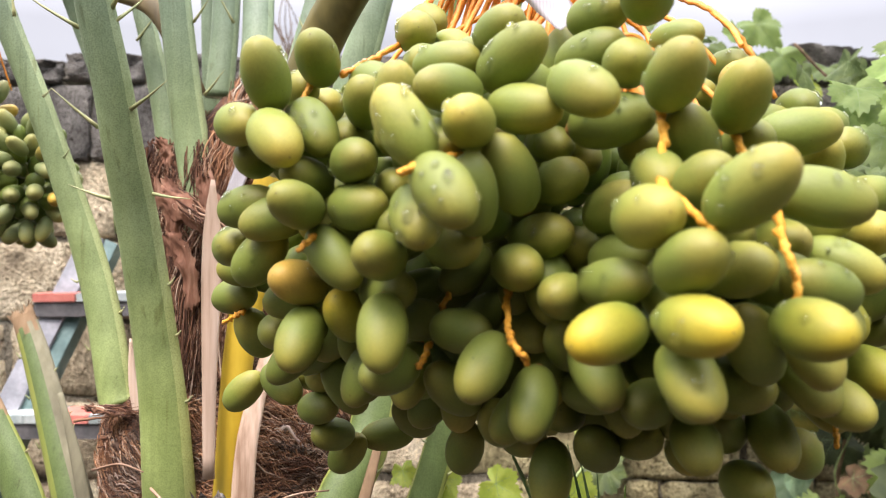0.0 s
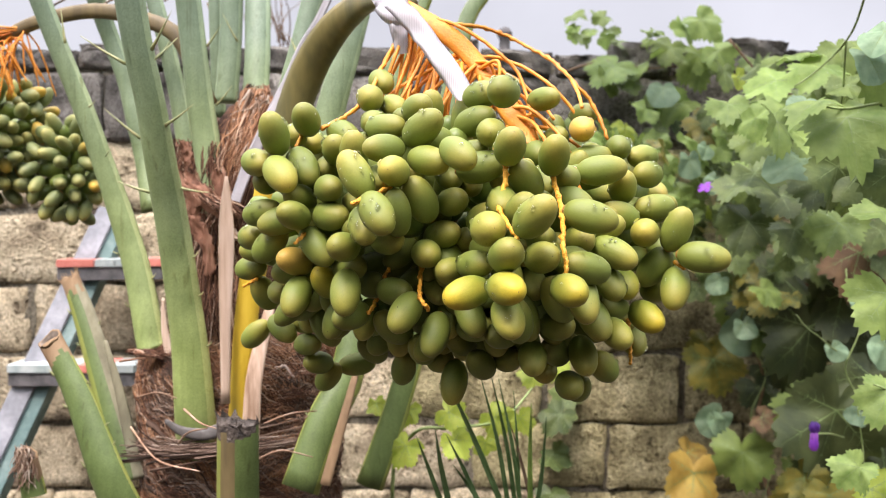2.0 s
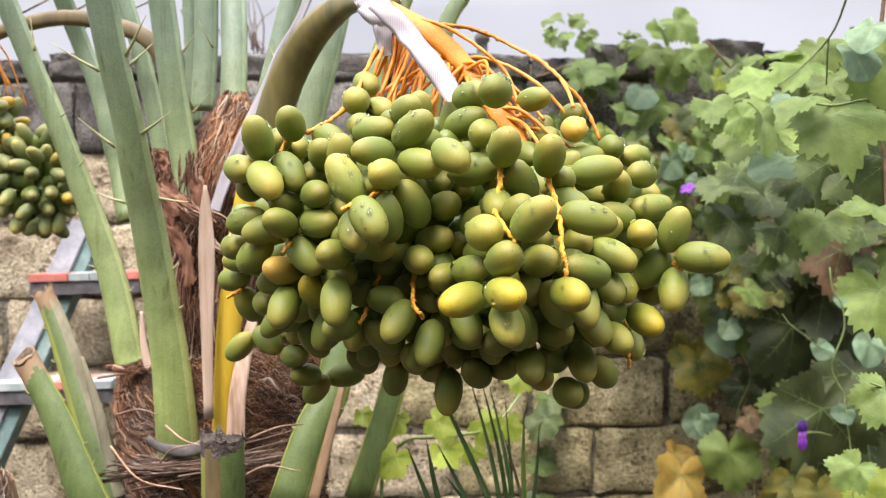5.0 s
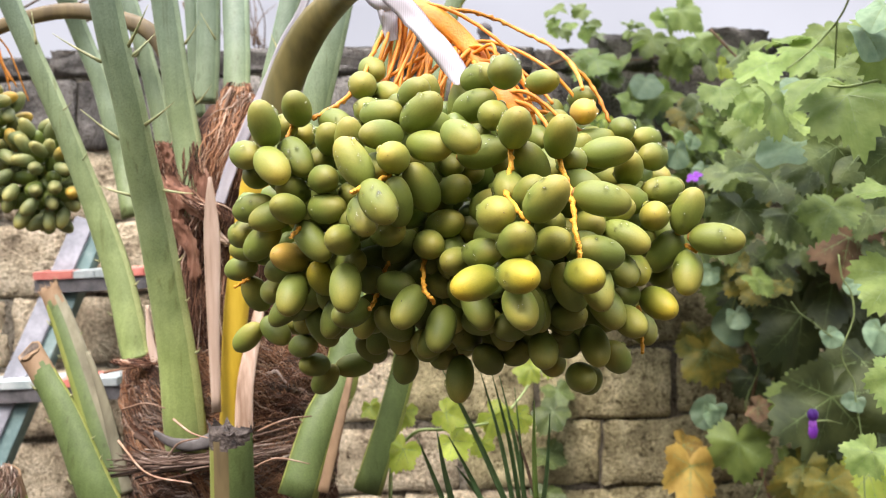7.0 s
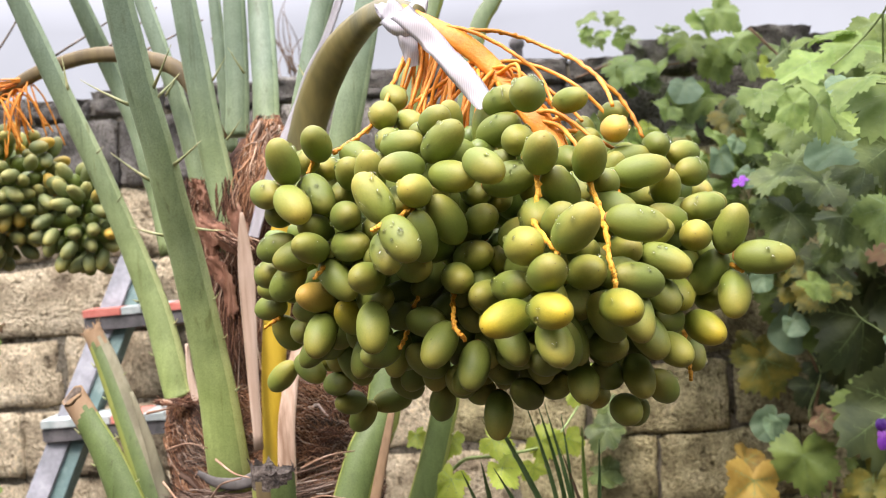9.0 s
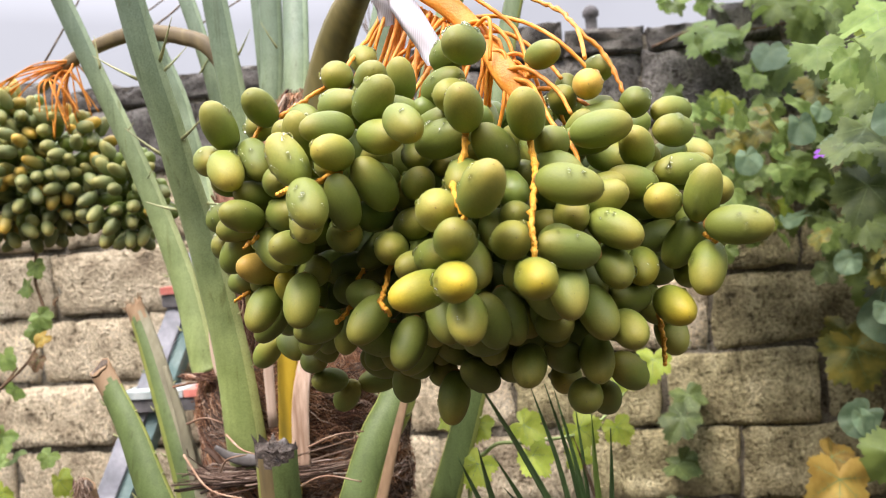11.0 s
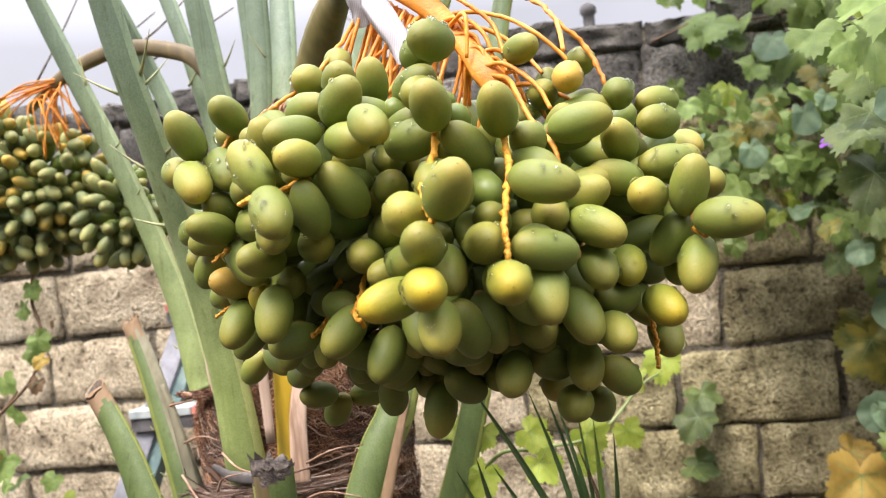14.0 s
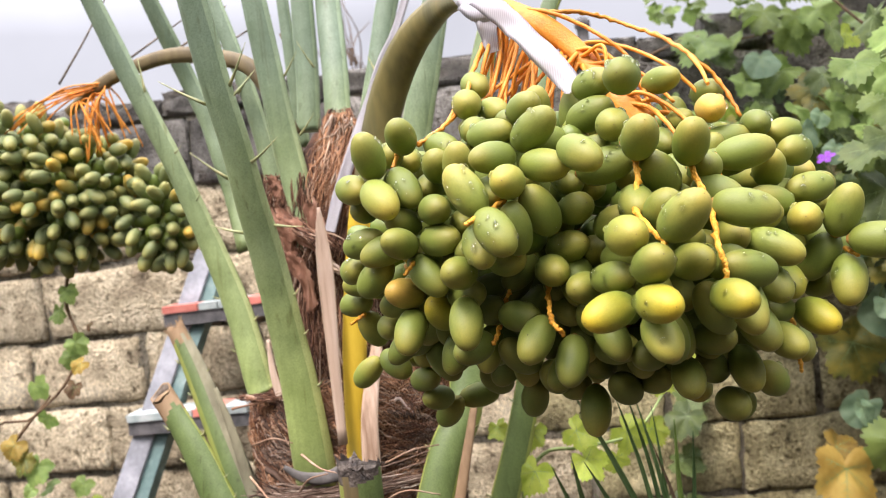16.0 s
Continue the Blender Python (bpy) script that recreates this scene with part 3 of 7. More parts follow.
date(0.0753, 0.3623, 1.4578, 0.91, -0.39, 0.16, 0.0404, 0.0249, 'green')
date(0.0569, 0.3310, 1.4654, 0.50, -0.76, -0.42, 0.0382, 0.0223, 'green')
date(0.0518, 0.3935, 1.4519, 0.21, -0.95, -0.23, 0.0379, 0.0217, 'green')
date(0.0680, 0.4073, 1.4470, 0.09, -0.96, -0.25, 0.0381, 0.0219, 'green')
date(0.0539, 0.3768, 1.4317, 0.32, -0.93, 0.16, 0.0385, 0.0224, 'green')
date(0.0465, 0.3862, 1.4057, 0.55, -0.82, 0.17, 0.0396, 0.0234, 'green')
date(0.0893, 0.3375, 1.4307, -0.06, -0.96, -0.26, 0.0389, 0.0228, 'green')
date(0.0777, 0.3684, 1.4191, 0.34, -0.90, 0.28, 0.0398, 0.0236, 'green')
date(0.0773, 0.3062, 1.4123, 0.14, -0.99, 0.05, 0.0407, 0.0249, 'pale')
date(0.1059, 0.2796, 1.4213, 0.44, -0.72, 0.54, 0.0399, 0.0241, 'green')
date(0.1508, 0.3215, 1.4212, 0.94, -0.24, -0.25, 0.0397, 0.0236, 'pale')
date(0.1283, 0.3480, 1.4660, -0.01, -0.82, 0.57, 0.0395, 0.0235, 'green')
date(0.1082, 0.3530, 1.4477, -0.43, -0.69, 0.58, 0.0404, 0.0244, 'green')
date(0.1303, 0.4605, 1.4755, 0.16, -0.95, -0.26, 0.0394, 0.0231, 'green')
date(0.1376, 0.4781, 1.5257, 0.55, -0.84, 0.02, 0.0377, 0.0214, 'green')
date(0.1689, 0.4579, 1.4969, -0.01, -0.99, -0.16, 0.0385, 0.0223, 'orange')
date(0.1790, 0.5082, 1.5155, 0.27, -0.96, -0.06, 0.0383, 0.0220, 'green')
date(0.2012, 0.4603, 1.4810, -0.09, -0.99, -0.05, 0.0388, 0.0226, 'green')
date(0.2284, 0.4816, 1.4744, -0.70, -0.72, -0.03, 0.0387, 0.0223, 'green')
date(0.2249, 0.4507, 1.4571, -0.58, -0.81, 0.02, 0.0397, 0.0236, 'green')
date(0.1733, 0.3953, 1.4579, 0.97, -0.21, 0.11, 0.0409, 0.0245, 'green')
date(0.1969, 0.4233, 1.4458, -0.15, -0.87, 0.47, 0.0401, 0.0239, 'green')
date(0.2250, 0.4277, 1.4289, -0.92, -0.38, -0.06, 0.0387, 0.0225, 'pale')
date(0.2331, 0.3905, 1.4111, 0.23, -0.42, 0.88, 0.0391, 0.0232, 'pale')
date(0.2084, 0.3940, 1.4082, -0.28, -0.96, 0.09, 0.0394, 0.0232, 'pale')
date(0.1917, 0.4083, 1.4221, -0.80, -0.55, 0.24, 0.0397, 0.0231, 'green')
date(0.1958, 0.4333, 1.4080, -0.76, -0.62, 0.19, 0.0391, 0.0229, 'green')
date(0.2578, 0.4822, 1.4136, -0.11, -0.99, 0.00, 0.0392, 0.0229, 'green')
date(0.2512, 0.5293, 1.4449, 0.27, -0.93, -0.27, 0.0396, 0.0233, 'green')
date(0.0340, 0.3711, 1.3915, 0.19, -0.98, -0.03, 0.0390, 0.0228, 'green')
date(-0.0748, 0.4149, 1.3824, -0.50, -0.84, 0.21, 0.0391, 0.0232, 'orange')
date(-0.0532, 0.3906, 1.3956, 0.59, -0.42, -0.69, 0.0393, 0.0234, 'green')
date(-0.0286, 0.3584, 1.3970, -0.25, -0.96, 0.10, 0.0393, 0.0229, 'green')
date(-0.0992, 0.4345, 1.3954, 0.66, -0.37, 0.66, 0.0402, 0.0241, 'green')
date(-0.1368, 0.5244, 1.3684, 0.75, -0.65, 0.14, 0.0394, 0.0231, 'green')
date(-0.0734, 0.4105, 1.3540, -0.16, -0.70, -0.69, 0.0401, 0.0241, 'green')
date(-0.0277, 0.3654, 1.3619, -0.01, -0.57, -0.82, 0.0396, 0.0236, 'pale')
date(-0.1462, 0.5861, 1.2955, 0.66, -0.37, 0.65, 0.0400, 0.0239, 'pale')
date(-0.1155, 0.5709, 1.3034, 0.67, -0.58, -0.48, 0.0401, 0.0241, 'green')
date(-0.0260, 0.3900, 1.3409, -0.54, -0.83, -0.10, 0.0391, 0.0232, 'green')
date(0.0085, 0.3910, 1.3604, 0.64, -0.77, -0.01, 0.0389, 0.0227, 'green')
date(0.0181, 0.3610, 1.3471, -0.42, -0.69, -0.60, 0.0396, 0.0238, 'pale')
date(0.0408, 0.3691, 1.3294, -0.22, -0.61, -0.76, 0.0389, 0.0229, 'green')
date(-0.0119, 0.4225, 1.3629, 0.42, -0.90, 0.08, 0.0389, 0.0226, 'green')
date(-0.0849, 0.5422, 1.2920, 0.61, -0.78, 0.17, 0.0389, 0.0226, 'green')
date(-0.0767, 0.5566, 1.2711, -0.50, -0.85, 0.16, 0.0391, 0.0229, 'green')
date(-0.0696, 0.5830, 1.2513, 0.56, -0.47, 0.68, 0.0398, 0.0237, 'green')
date(-0.0414, 0.5931, 1.2626, -0.98, 0.10, -0.17, 0.0407, 0.0243, 'green')
date(0.0129, 0.4750, 1.2822, 0.15, -0.61, 0.78, 0.0391, 0.0229, 'green')
date(0.0459, 0.4591, 1.2921, 0.36, -0.92, 0.18, 0.0388, 0.0226, 'green')
date(0.0573, 0.4302, 1.2789, -0.12, -0.44, -0.89, 0.0395, 0.0234, 'green')
date(0.0628, 0.3107, 1.3673, -0.79, -0.60, -0.16, 0.0389, 0.0236, 'yellow')
date(0.0879, 0.2818, 1.3735, 0.31, -0.95, -0.02, 0.0394, 0.0230, 'yellow')
date(0.0907, 0.2974, 1.3519, 0.12, -0.86, -0.50, 0.0387, 0.0229, 'pale')
date(0.1001, 0.3270, 1.3462, -0.17, -0.50, 0.85, 0.0386, 0.0226, 'green')
date(0.0882, 0.2895, 1.3954, 0.16, -0.94, 0.32, 0.0392, 0.0232, 'green')
date(0.0694, 0.3287, 1.3863, 0.55, -0.83, 0.11, 0.0368, 0.0206, 'green')
date(0.1162, 0.3187, 1.3923, 0.23, -0.97, 0.09, 0.0395, 0.0233, 'pale')
date(0.1477, 0.3165, 1.3852, -0.87, -0.42, 0.25, 0.0382, 0.0227, 'green')
date(0.1304, 0.2854, 1.3720, 0.19, -0.98, -0.05, 0.0392, 0.0229, 'yellow')
date(0.1315, 0.3415, 1.3600, -0.45, -0.38, 0.81, 0.0400, 0.0240, 'green')
date(0.1762, 0.3579, 1.3934, 0.68, -0.62, -0.38, 0.0396, 0.0236, 'pale')
date(0.2214, 0.4110, 1.3795, -0.51, 0.37, -0.77, 0.0396, 0.0237, 'green')
date(0.2513, 0.3792, 1.3895, 0.91, -0.41, -0.09, 0.0409, 0.0244, 'pale')
date(0.2333, 0.3925, 1.3637, -0.27, -0.56, -0.78, 0.0398, 0.0237, 'green')
date(0.2118, 0.3973, 1.3399, 0.30, -0.92, -0.25, 0.0402, 0.0240, 'yellow')
date(0.1924, 0.3900, 1.3671, -0.07, -0.93, -0.36, 0.0376, 0.0215, 'yellow')
date(0.1619, 0.3603, 1.3432, 0.30, -0.67, -0.68, 0.0399, 0.0240, 'green')
date(0.1806, 0.3673, 1.3308, 0.21, -0.95, -0.25, 0.0388, 0.0225, 'pale')
date(0.2145, 0.4541, 1.3133, 0.11, -0.85, -0.52, 0.0399, 0.0237, 'green')
date(0.1599, 0.3913, 1.3094, 0.03, -0.79, -0.61, 0.0391, 0.0229, 'green')
date(0.1802, 0.4074, 1.2973, -0.46, -0.70, 0.55, 0.0389, 0.0229, 'green')
date(0.1508, 0.4006, 1.2831, 0.03, -1.00, 0.03, 0.0396, 0.0235, 'green')
date(0.1653, 0.4390, 1.2728, -0.01, -0.86, 0.51, 0.0389, 0.0226, 'green')
date(0.1172, 0.3738, 1.3100, -0.05, -0.93, -0.37, 0.0389, 0.0227, 'green')
date(0.1375, 0.4546, 1.2851, -0.04, -1.00, -0.08, 0.0393, 0.0231, 'green')
date(0.0795, 0.4168, 1.2969, -0.38, -0.77, 0.51, 0.0390, 0.0230, 'green')
date(0.1020, 0.4255, 1.2998, 0.31, -0.93, 0.17, 0.0386, 0.0223, 'green')
date(0.1354, 0.3670, 1.3366, 0.33, -0.93, 0.14, 0.0390, 0.0228, 'green')
date(0.1387, 0.4003, 1.3104, -0.47, -0.82, 0.33, 0.0391, 0.0229, 'green')
date(0.1835, 0.3926, 1.3483, -0.59, -0.79, 0.14, 0.0376, 0.0214, 'green')
date(0.2279, 0.4331, 1.3581, 0.04, -0.99, 0.10, 0.0386, 0.0223, 'green')
date(0.1742, 0.3649, 1.3700, 0.21, -0.87, -0.45, 0.0388, 0.0227, 'green')
date(0.1196, 0.3821, 1.4293, 0.29, -0.93, 0.24, 0.0398, 0.0237, 'green')
date(0.1504, 0.3613, 1.4029, 0.07, -1.00, 0.03, 0.0387, 0.0225, 'green')
date(0.1415, 0.3761, 1.4500, -0.06, -1.00, 0.04, 0.0387, 0.0226, 'green')
date(0.1297, 0.4090, 1.4496, 0.10, -0.89, -0.45, 0.0391, 0.0229, 'green')
date(0.1830, 0.4961, 1.4778, 0.11, -0.99, -0.09, 0.0389, 0.0226, 'green')
date(0.1495, 0.4803, 1.4912, 0.09, -1.00, -0.01, 0.0388, 0.0226, 'green')
date(-0.1024, 0.4362, 1.4485, -0.07, -1.00, -0.05, 0.0382, 0.0220, 'green')
date(-0.0110, 0.4260, 1.4978, 0.02, -0.99, -0.11, 0.0377, 0.0215, 'green')
date(-0.0185, 0.4467, 1.4827, 0.03, -1.00, -0.09, 0.0367, 0.0206, 'green')
date(-0.0631, 0.5086, 1.4813, 0.14, -0.84, -0.52, 0.0392, 0.0229, 'green')
date(-0.0499, 0.4317, 1.4596, -0.06, -0.99, -0.11, 0.0382, 0.0219, 'green')
date(-0.0696, 0.4768, 1.4846, 0.10, -0.99, -0.09, 0.0378, 0.0215, 'green')
date(-0.0236, 0.3980, 1.4297, 0.04, -1.00, -0.01, 0.0381, 0.0218, 'pale')
date(-0.1215, 0.4615, 1.4007, 0.35, -0.93, 0.09, 0.0391, 0.0229, 'green')
date(-0.1262, 0.5363, 1.3435, -0.27, -0.62, 0.74, 0.0410, 0.0250, 'green')
date(-0.1028, 0.4932, 1.3490, 0.19, -0.98, 0.07, 0.0393, 0.0231, 'green')
date(-0.0980, 0.5884, 1.3073, 0.12, -0.98, 0.14, 0.0390, 0.0228, 'green')
date(-0.0820, 0.5368, 1.3147, 0.11, -0.98, 0.14, 0.0391, 0.0228, 'green')
date(-0.0597, 0.4895, 1.3173, 0.49, 0.05, -0.87, 0.0407, 0.0247, 'green')
date(-0.0494, 0.4122, 1.3659, -0.20, -0.82, 0.54, 0.0393, 0.0231, 'yellow')
date(0.0052, 0.4162, 1.3280, -0.59, -0.57, 0.57, 0.0405, 0.0244, 'green')
date(0.0729, 0.3884, 1.3320, 0.57, -0.81, 0.12, 0.0395, 0.0233, 'green')
date(0.0925, 0.3646, 1.3304, -0.51, -0.86, -0.01, 0.0390, 0.0227, 'green')
date(0.0588, 0.3804, 1.3557, -0.30, -0.82, 0.48, 0.0394, 0.0232, 'green')
date(0.0662, 0.4037, 1.4006, -0.20, -0.98, 0.09, 0.0388, 0.0225, 'pale')
date(0.0432, 0.4058, 1.3610, 0.18, -0.93, -0.32, 0.0396, 0.0234, 'green')
date(0.0536, 0.3573, 1.3791, -0.42, -0.90, 0.07, 0.0386, 0.0223, 'green')
date(-0.0274, 0.3942, 1.3789, 0.58, -0.80, 0.15, 0.0389, 0.0226, 'green')
date(-0.0190, 0.5178, 1.2918, -0.48, -0.69, 0.54, 0.0401, 0.0239, 'green')
date(0.0626, 0.4287, 1.3143, -0.50, -0.78, 0.37, 0.0394, 0.0231, 'green')
date(0.0301, 0.4326, 1.3067, -0.27, -0.80, 0.54, 0.0395, 0.0233, 'green')
FRONT = len(placed)


def pod_mass(name, fruits, parent, label):
    """Many hidden fruits as one joined mesh: rows of place, axis, length, width."""
    bm = bmesh.new()
    unit = [(0.5 * math.sin(math.pi * k / 8) ** 0.86, -0.5 * math.cos(math.pi * k / 8)) for k in range(9)]
    for p, a, length, width in fruits:
        m = Matrix.Translation(p) @ a.to_track_quat("Z", "Y").to_matrix().to_4x4()
        rings = [[bm.verts.new(m @ Vector((r * width * math.cos(t), r * width * math.sin(t), z * length))) for t in (2 * math.pi * j / 12 for j in range(12))] for r, z in unit]
        for r0, r1 in zip(rings, rings[1:]):
            for j in range(12):
                bm.faces.new((r0[j], r0[(j + 1) % 12], r1[(j + 1) % 12], r1[j]))
    bmesh.ops.remove_doubles(bm, verts=bm.verts, dist=1e-6)
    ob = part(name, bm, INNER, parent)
    ob.matrix_parent_inverse = Matrix.Translation(parent.location).inverted()
    return tagged(ob, label, kind="stuff")


def fill_bunch():
    """Fruits of the second layer, and one joined mass of the many that lie deeper in the bunch."""
    rnd = random.Random(7)
    heart = Vector((0.055, 0.468, 1.395))
    axis_a, axis_b = Vector((0.089, 0.500, 1.546)), Vector((0.122, 0.460, 1.488))
    front = list(placed)
    inner = []
    for gap, least, most, many in ((0.0225, 0.034, 0.085, 110), (0.023, 0.060, 0.28, 380)):
        for _ in range(26000):
            d = Vector((rnd.gauss(0, 1), rnd.gauss(0, 1), rnd.gauss(0, 1))).normalized()
            s = rnd.random() ** 0.4
            p = heart + Vector((d.x * 0.19 * s, d.y * 0.20 * s, d.z * (0.125 if d.z > 0 else 0.095) * s))
            # no filler fruit over the axis as the camera sees it; depth is ignored
            run = axis_b - axis_a
            side = p - axis_a - run * max(0.0, min(1.0, (p - axis_a).dot(run) / run.length_squared))
            if math.hypot(side.x, side.z) < 0.034 and p.z > axis_b.z - 0.03:
                continue
            near = [q[0].y for q in front if math.hypot(q[0].x - p.x, q[0].z - p.z) < 0.024]
            if len(near) < 2 or not least < p.y - min(near) < most or any((p - q[0]).length < gap for q in placed) or any((p - q[0]).length < gap for q in inner):
                continue
            a = (d + Vector((rnd.uniform(-0.6, 0.6), rnd.uniform(-0.6, 0.4), rnd.uniform(-0.8, 0.3)))).normalized()
            length, width = rnd.uniform(0.036, 0.042), rnd.uniform(0.021, 0.025)
            if most < 0.1:
                date(*p, *a, length, width, "green")
            else:
                inner.append((p, a, length, width))
            if len(placed) - len(front) + len(inner) >= many:
                break
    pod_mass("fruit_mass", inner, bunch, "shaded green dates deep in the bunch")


fill_bunch()


def strand(pts, r0=0.0022, r1=0.0014, knots=0, parent=None, material=None):
    """An orange fruit strand, with small knuckles where fruits have sat."""
    parent = parent or bunch
    bm = bmesh.new()
    n = 8 * len(pts)
    line = smooth_line(pts, n)
    rnd = random.Random(len(placed) + int(1e4 * pts[0][0]))
    rows = []
    for k, q in enumerate(line):
        r = r0 + (r1 - r0) * k / (n - 1)
        if knots and k % 4 == 2:
            r *= rnd.uniform(1.1, 1.55)
        q = q + np.array([rnd.uniform(-1, 1), rnd.uniform(-1, 1), rnd.uniform(-1, 1)]) * 0.0007 * (1 if knots else 0.3)
        rows.append(np.r_[q, 2 * r, 2 * r])
    sweep(bm, rows, disc(6), (0.13, -1, 0.21))
    ob = part("strand", bm, material or ORANGE, parent)
    ob.matrix_parent_inverse = Matrix.Translation(parent.location).inverted()
    return ob


def child(ob, parent):
    ob.parent = parent
    ob.matrix_parent_inverse = Matrix.Translation(parent.location).inverted()
    return ob


def flat_strip(pts, n=24, thick=0.004, section=None):
    """A band along pts: rows of x, y, z, width."""
    bm = bmesh.new()
    rows = [np.r_[q, thick] for q in smooth_line(pts, n)]
    sweep(bm, rows, section or disc(12, 0.7), (0, -1, 0.1))
    return bm


# main stalk that arches over from the trunk, then the flat orange axis
def stalk_rows(pts, n=30, ratio=0.7):
    return [np.r_[q[:3], q[3], q[3] * ratio] for q in smooth_line(pts, n)]


bm = bmesh.new()
sweep(bm, stalk_rows([
    (*(-0.226, 0.812, 1.080), 0.030), (*(-0.220, 0.812, 1.160), 0.028), (*(-0.212, 0.815, 1.269), 0.031), (*(-0.201, 0.815, 1.343), 0.034), (*(-0.182, 0.813, 1.438), 0.038), (*(-0.162, 0.810, 1.506), 0.042),
    (*(-0.132, 0.800, 1.589), 0.046), (*(-0.094, 0.760, 1.641), 0.042), (*(-0.053, 0.700, 1.661), 0.032), (*(-0.019, 0.620, 1.652), 0.026), (*(0.012, 0.550, 1.624), 0.024)]), disc(12, 0.8), (0, -1, 0))
for f in bm.faces:
    if f.calc_center_median().z > 1.47:
        f.material_index = 1
child(part("peduncle", bm, [PEDUNCLE, OLIVE], bunch, "arching yellow-olive main stalk"), bunch)
bm = bmesh.new()
sweep(bm, [np.r_[q[:3], q[3], 0.008] for q in smooth_line([
    (*(-0.001, 0.560, 1.634), 0.015), (*(0.020, 0.542, 1.617), 0.016), (*(0.045, 0.528, 1.598), 0.019), (*(0.066, 0.524, 1.580), 0.019), (*(0.083, 0.517, 1.559), 0.018),
    (*(0.097, 0.505, 1.537), 0.018), (*(0.108, 0.490, 1.517), 0.021), (*(0.120, 0.485, 1.498), 0.019), (*(0.130, 0.470, 1.475), 0.008)], 30)], disc(10, 0.8), (0, -1, 0.2))
child(part("rachis", bm, ORANGE, bunch, "flat orange axis that bears the strands"), bunch)

strand([(0.012, 0.556, 1.612), (-0.008, 0.535, 1.570), (-0.020, 0.470, 1.526), (-0.035, 0.434, 1.504), (-0.056, 0.429, 1.492)], 0.0021, 0.0016, knots=1)
strand([(0.014, 0.557, 1.605), (-0.006, 0.553, 1.577), (-0.026, 0.554, 1.544), (-0.040, 0.540, 1.520)], 0.0021, 0.0016)
strand([(0.016, 0.556, 1.604), (0.006, 0.560, 1.580), (-0.010, 0.565, 1.548), (-0.020, 0.555, 1.520)], 0.0021, 0.0016)
strand([(0.010, 0.575, 1.612), (0.005, 0.595, 1.582), (0.001, 0.596, 1.554), (-0.006, 0.590, 1.520)], 0.0021, 0.0016)
strand([(0.066, 0.522, 1.578), (0.039, 0.532, 1.562), (0.010, 0.536, 1.547), (-0.012, 0.520, 1.528)], 0.0021, 0.0016)
strand([(0.068, 0.520, 1.574), (0.046, 0.550, 1.566), (0.023, 0.540, 1.545), (0.002, 0.530, 1.523)], 0.0021, 0.0016)
strand([(0.072, 0.520, 1.570), (0.053, 0.530, 1.555), (0.035, 0.525, 1.537), (0.016, 0.510, 1.515)], 0.0021, 0.0016)
strand([(0.078, 0.515, 1.562), (0.062, 0.500, 1.545), (0.050, 0.480, 1.525), (0.040, 0.460, 1.505)], 0.0021, 0.0016)
# the long arc to the outer fruits, and its fork
strand([(0.040, 0.532, 1.602), (0.075, 0.570, 1.612), (0.106, 0.590, 1.609), (0.134, 0.580, 1.593), (0.154, 0.541, 1.571), (0.165, 0.494, 1.546), (0.184, 0.487, 1.521), (0.195, 0.474, 1.490)], 0.0021, 0.0016, knots=1)
strand([(0.165, 0.495, 1.546), (0.167, 0.470, 1.530), (0.168, 0.455, 1.515)], 0.0019, 0.0016)
strand([(0.028, 0.535, 1.612), (0.058, 0.525, 1.602), (0.084, 0.518, 1.586), (0.102, 0.510, 1.570), (0.117, 0.505, 1.553), (0.124, 0.490, 1.528), (0.126, 0.475, 1.510)], 0.0021, 0.0016)
strand([(0.076, 0.520, 1.570), (0.100, 0.540, 1.574), (0.126, 0.533, 1.563), (0.148, 0.510, 1.543), (0.168, 0.505, 1.520), (0.176, 0.500, 1.505)], 0.0021, 0.0016)
strand([(0.080, 0.516, 1.564), (0.098, 0.514, 1.561), (0.110, 0.507, 1.546), (0.116, 0.500, 1.524)], 0.0021, 0.0016)
strand([(0.086, 0.512, 1.556), (0.104, 0.520, 1.556), (0.122, 0.520, 1.546), (0.140, 0.510, 1.526), (0.150, 0.500, 1.510)], 0.0021, 0.0016)
strand([(0.108, 0.490, 1.519), (0.122, 0.480, 1.518), (0.135, 0.470, 1.508), (0.148, 0.460, 1.493), (0.155, 0.440, 1.475)], 0.0021, 0.0016)
strand([(0.112, 0.488, 1.512), (0.126, 0.475, 1.505), (0.133, 0.450, 1.490), (0.142, 0.430, 1.468), (0.155, 0.402, 1.447), (0.158, 0.392, 1.434)], 0.0021, 0.0016)
strand([(0.120, 0.486, 1.500), (0.140, 0.480, 1.500), (0.160, 0.480, 1.490), (0.175, 0.470, 1.478)], 0.0021, 0.0016)

# short ends and hanging strands, knuckled where fruits have sat
strand([(0.092, 0.345, 1.462), (0.091, 0.335, 1.445), (0.085, 0.322, 1.429), (0.090, 0.300, 1.416), (0.096, 0.285, 1.406)], 0.0020, 0.0015, knots=1, material=KNUCKLED)
strand([(0.128, 0.360, 1.454), (0.131, 0.347, 1.437), (0.131, 0.322, 1.419), (0.129, 0.308, 1.404), (0.130, 0.299, 1.391), (0.129, 0.296, 1.381)], 0.0020, 0.0015, knots=1, material=KNUCKLED)
strand([(0.031, 0.385, 1.384), (0.029, 0.365, 1.366), (0.031, 0.345, 1.358), (0.037, 0.345, 1.351)], 0.0017, 0.0014, knots=1, material=KNUCKLED)
strand([(0.008, 0.420, 1.388), (-0.001, 0.408, 1.369)], 0.0016, 0.0014, knots=1, material=KNUCKLED)
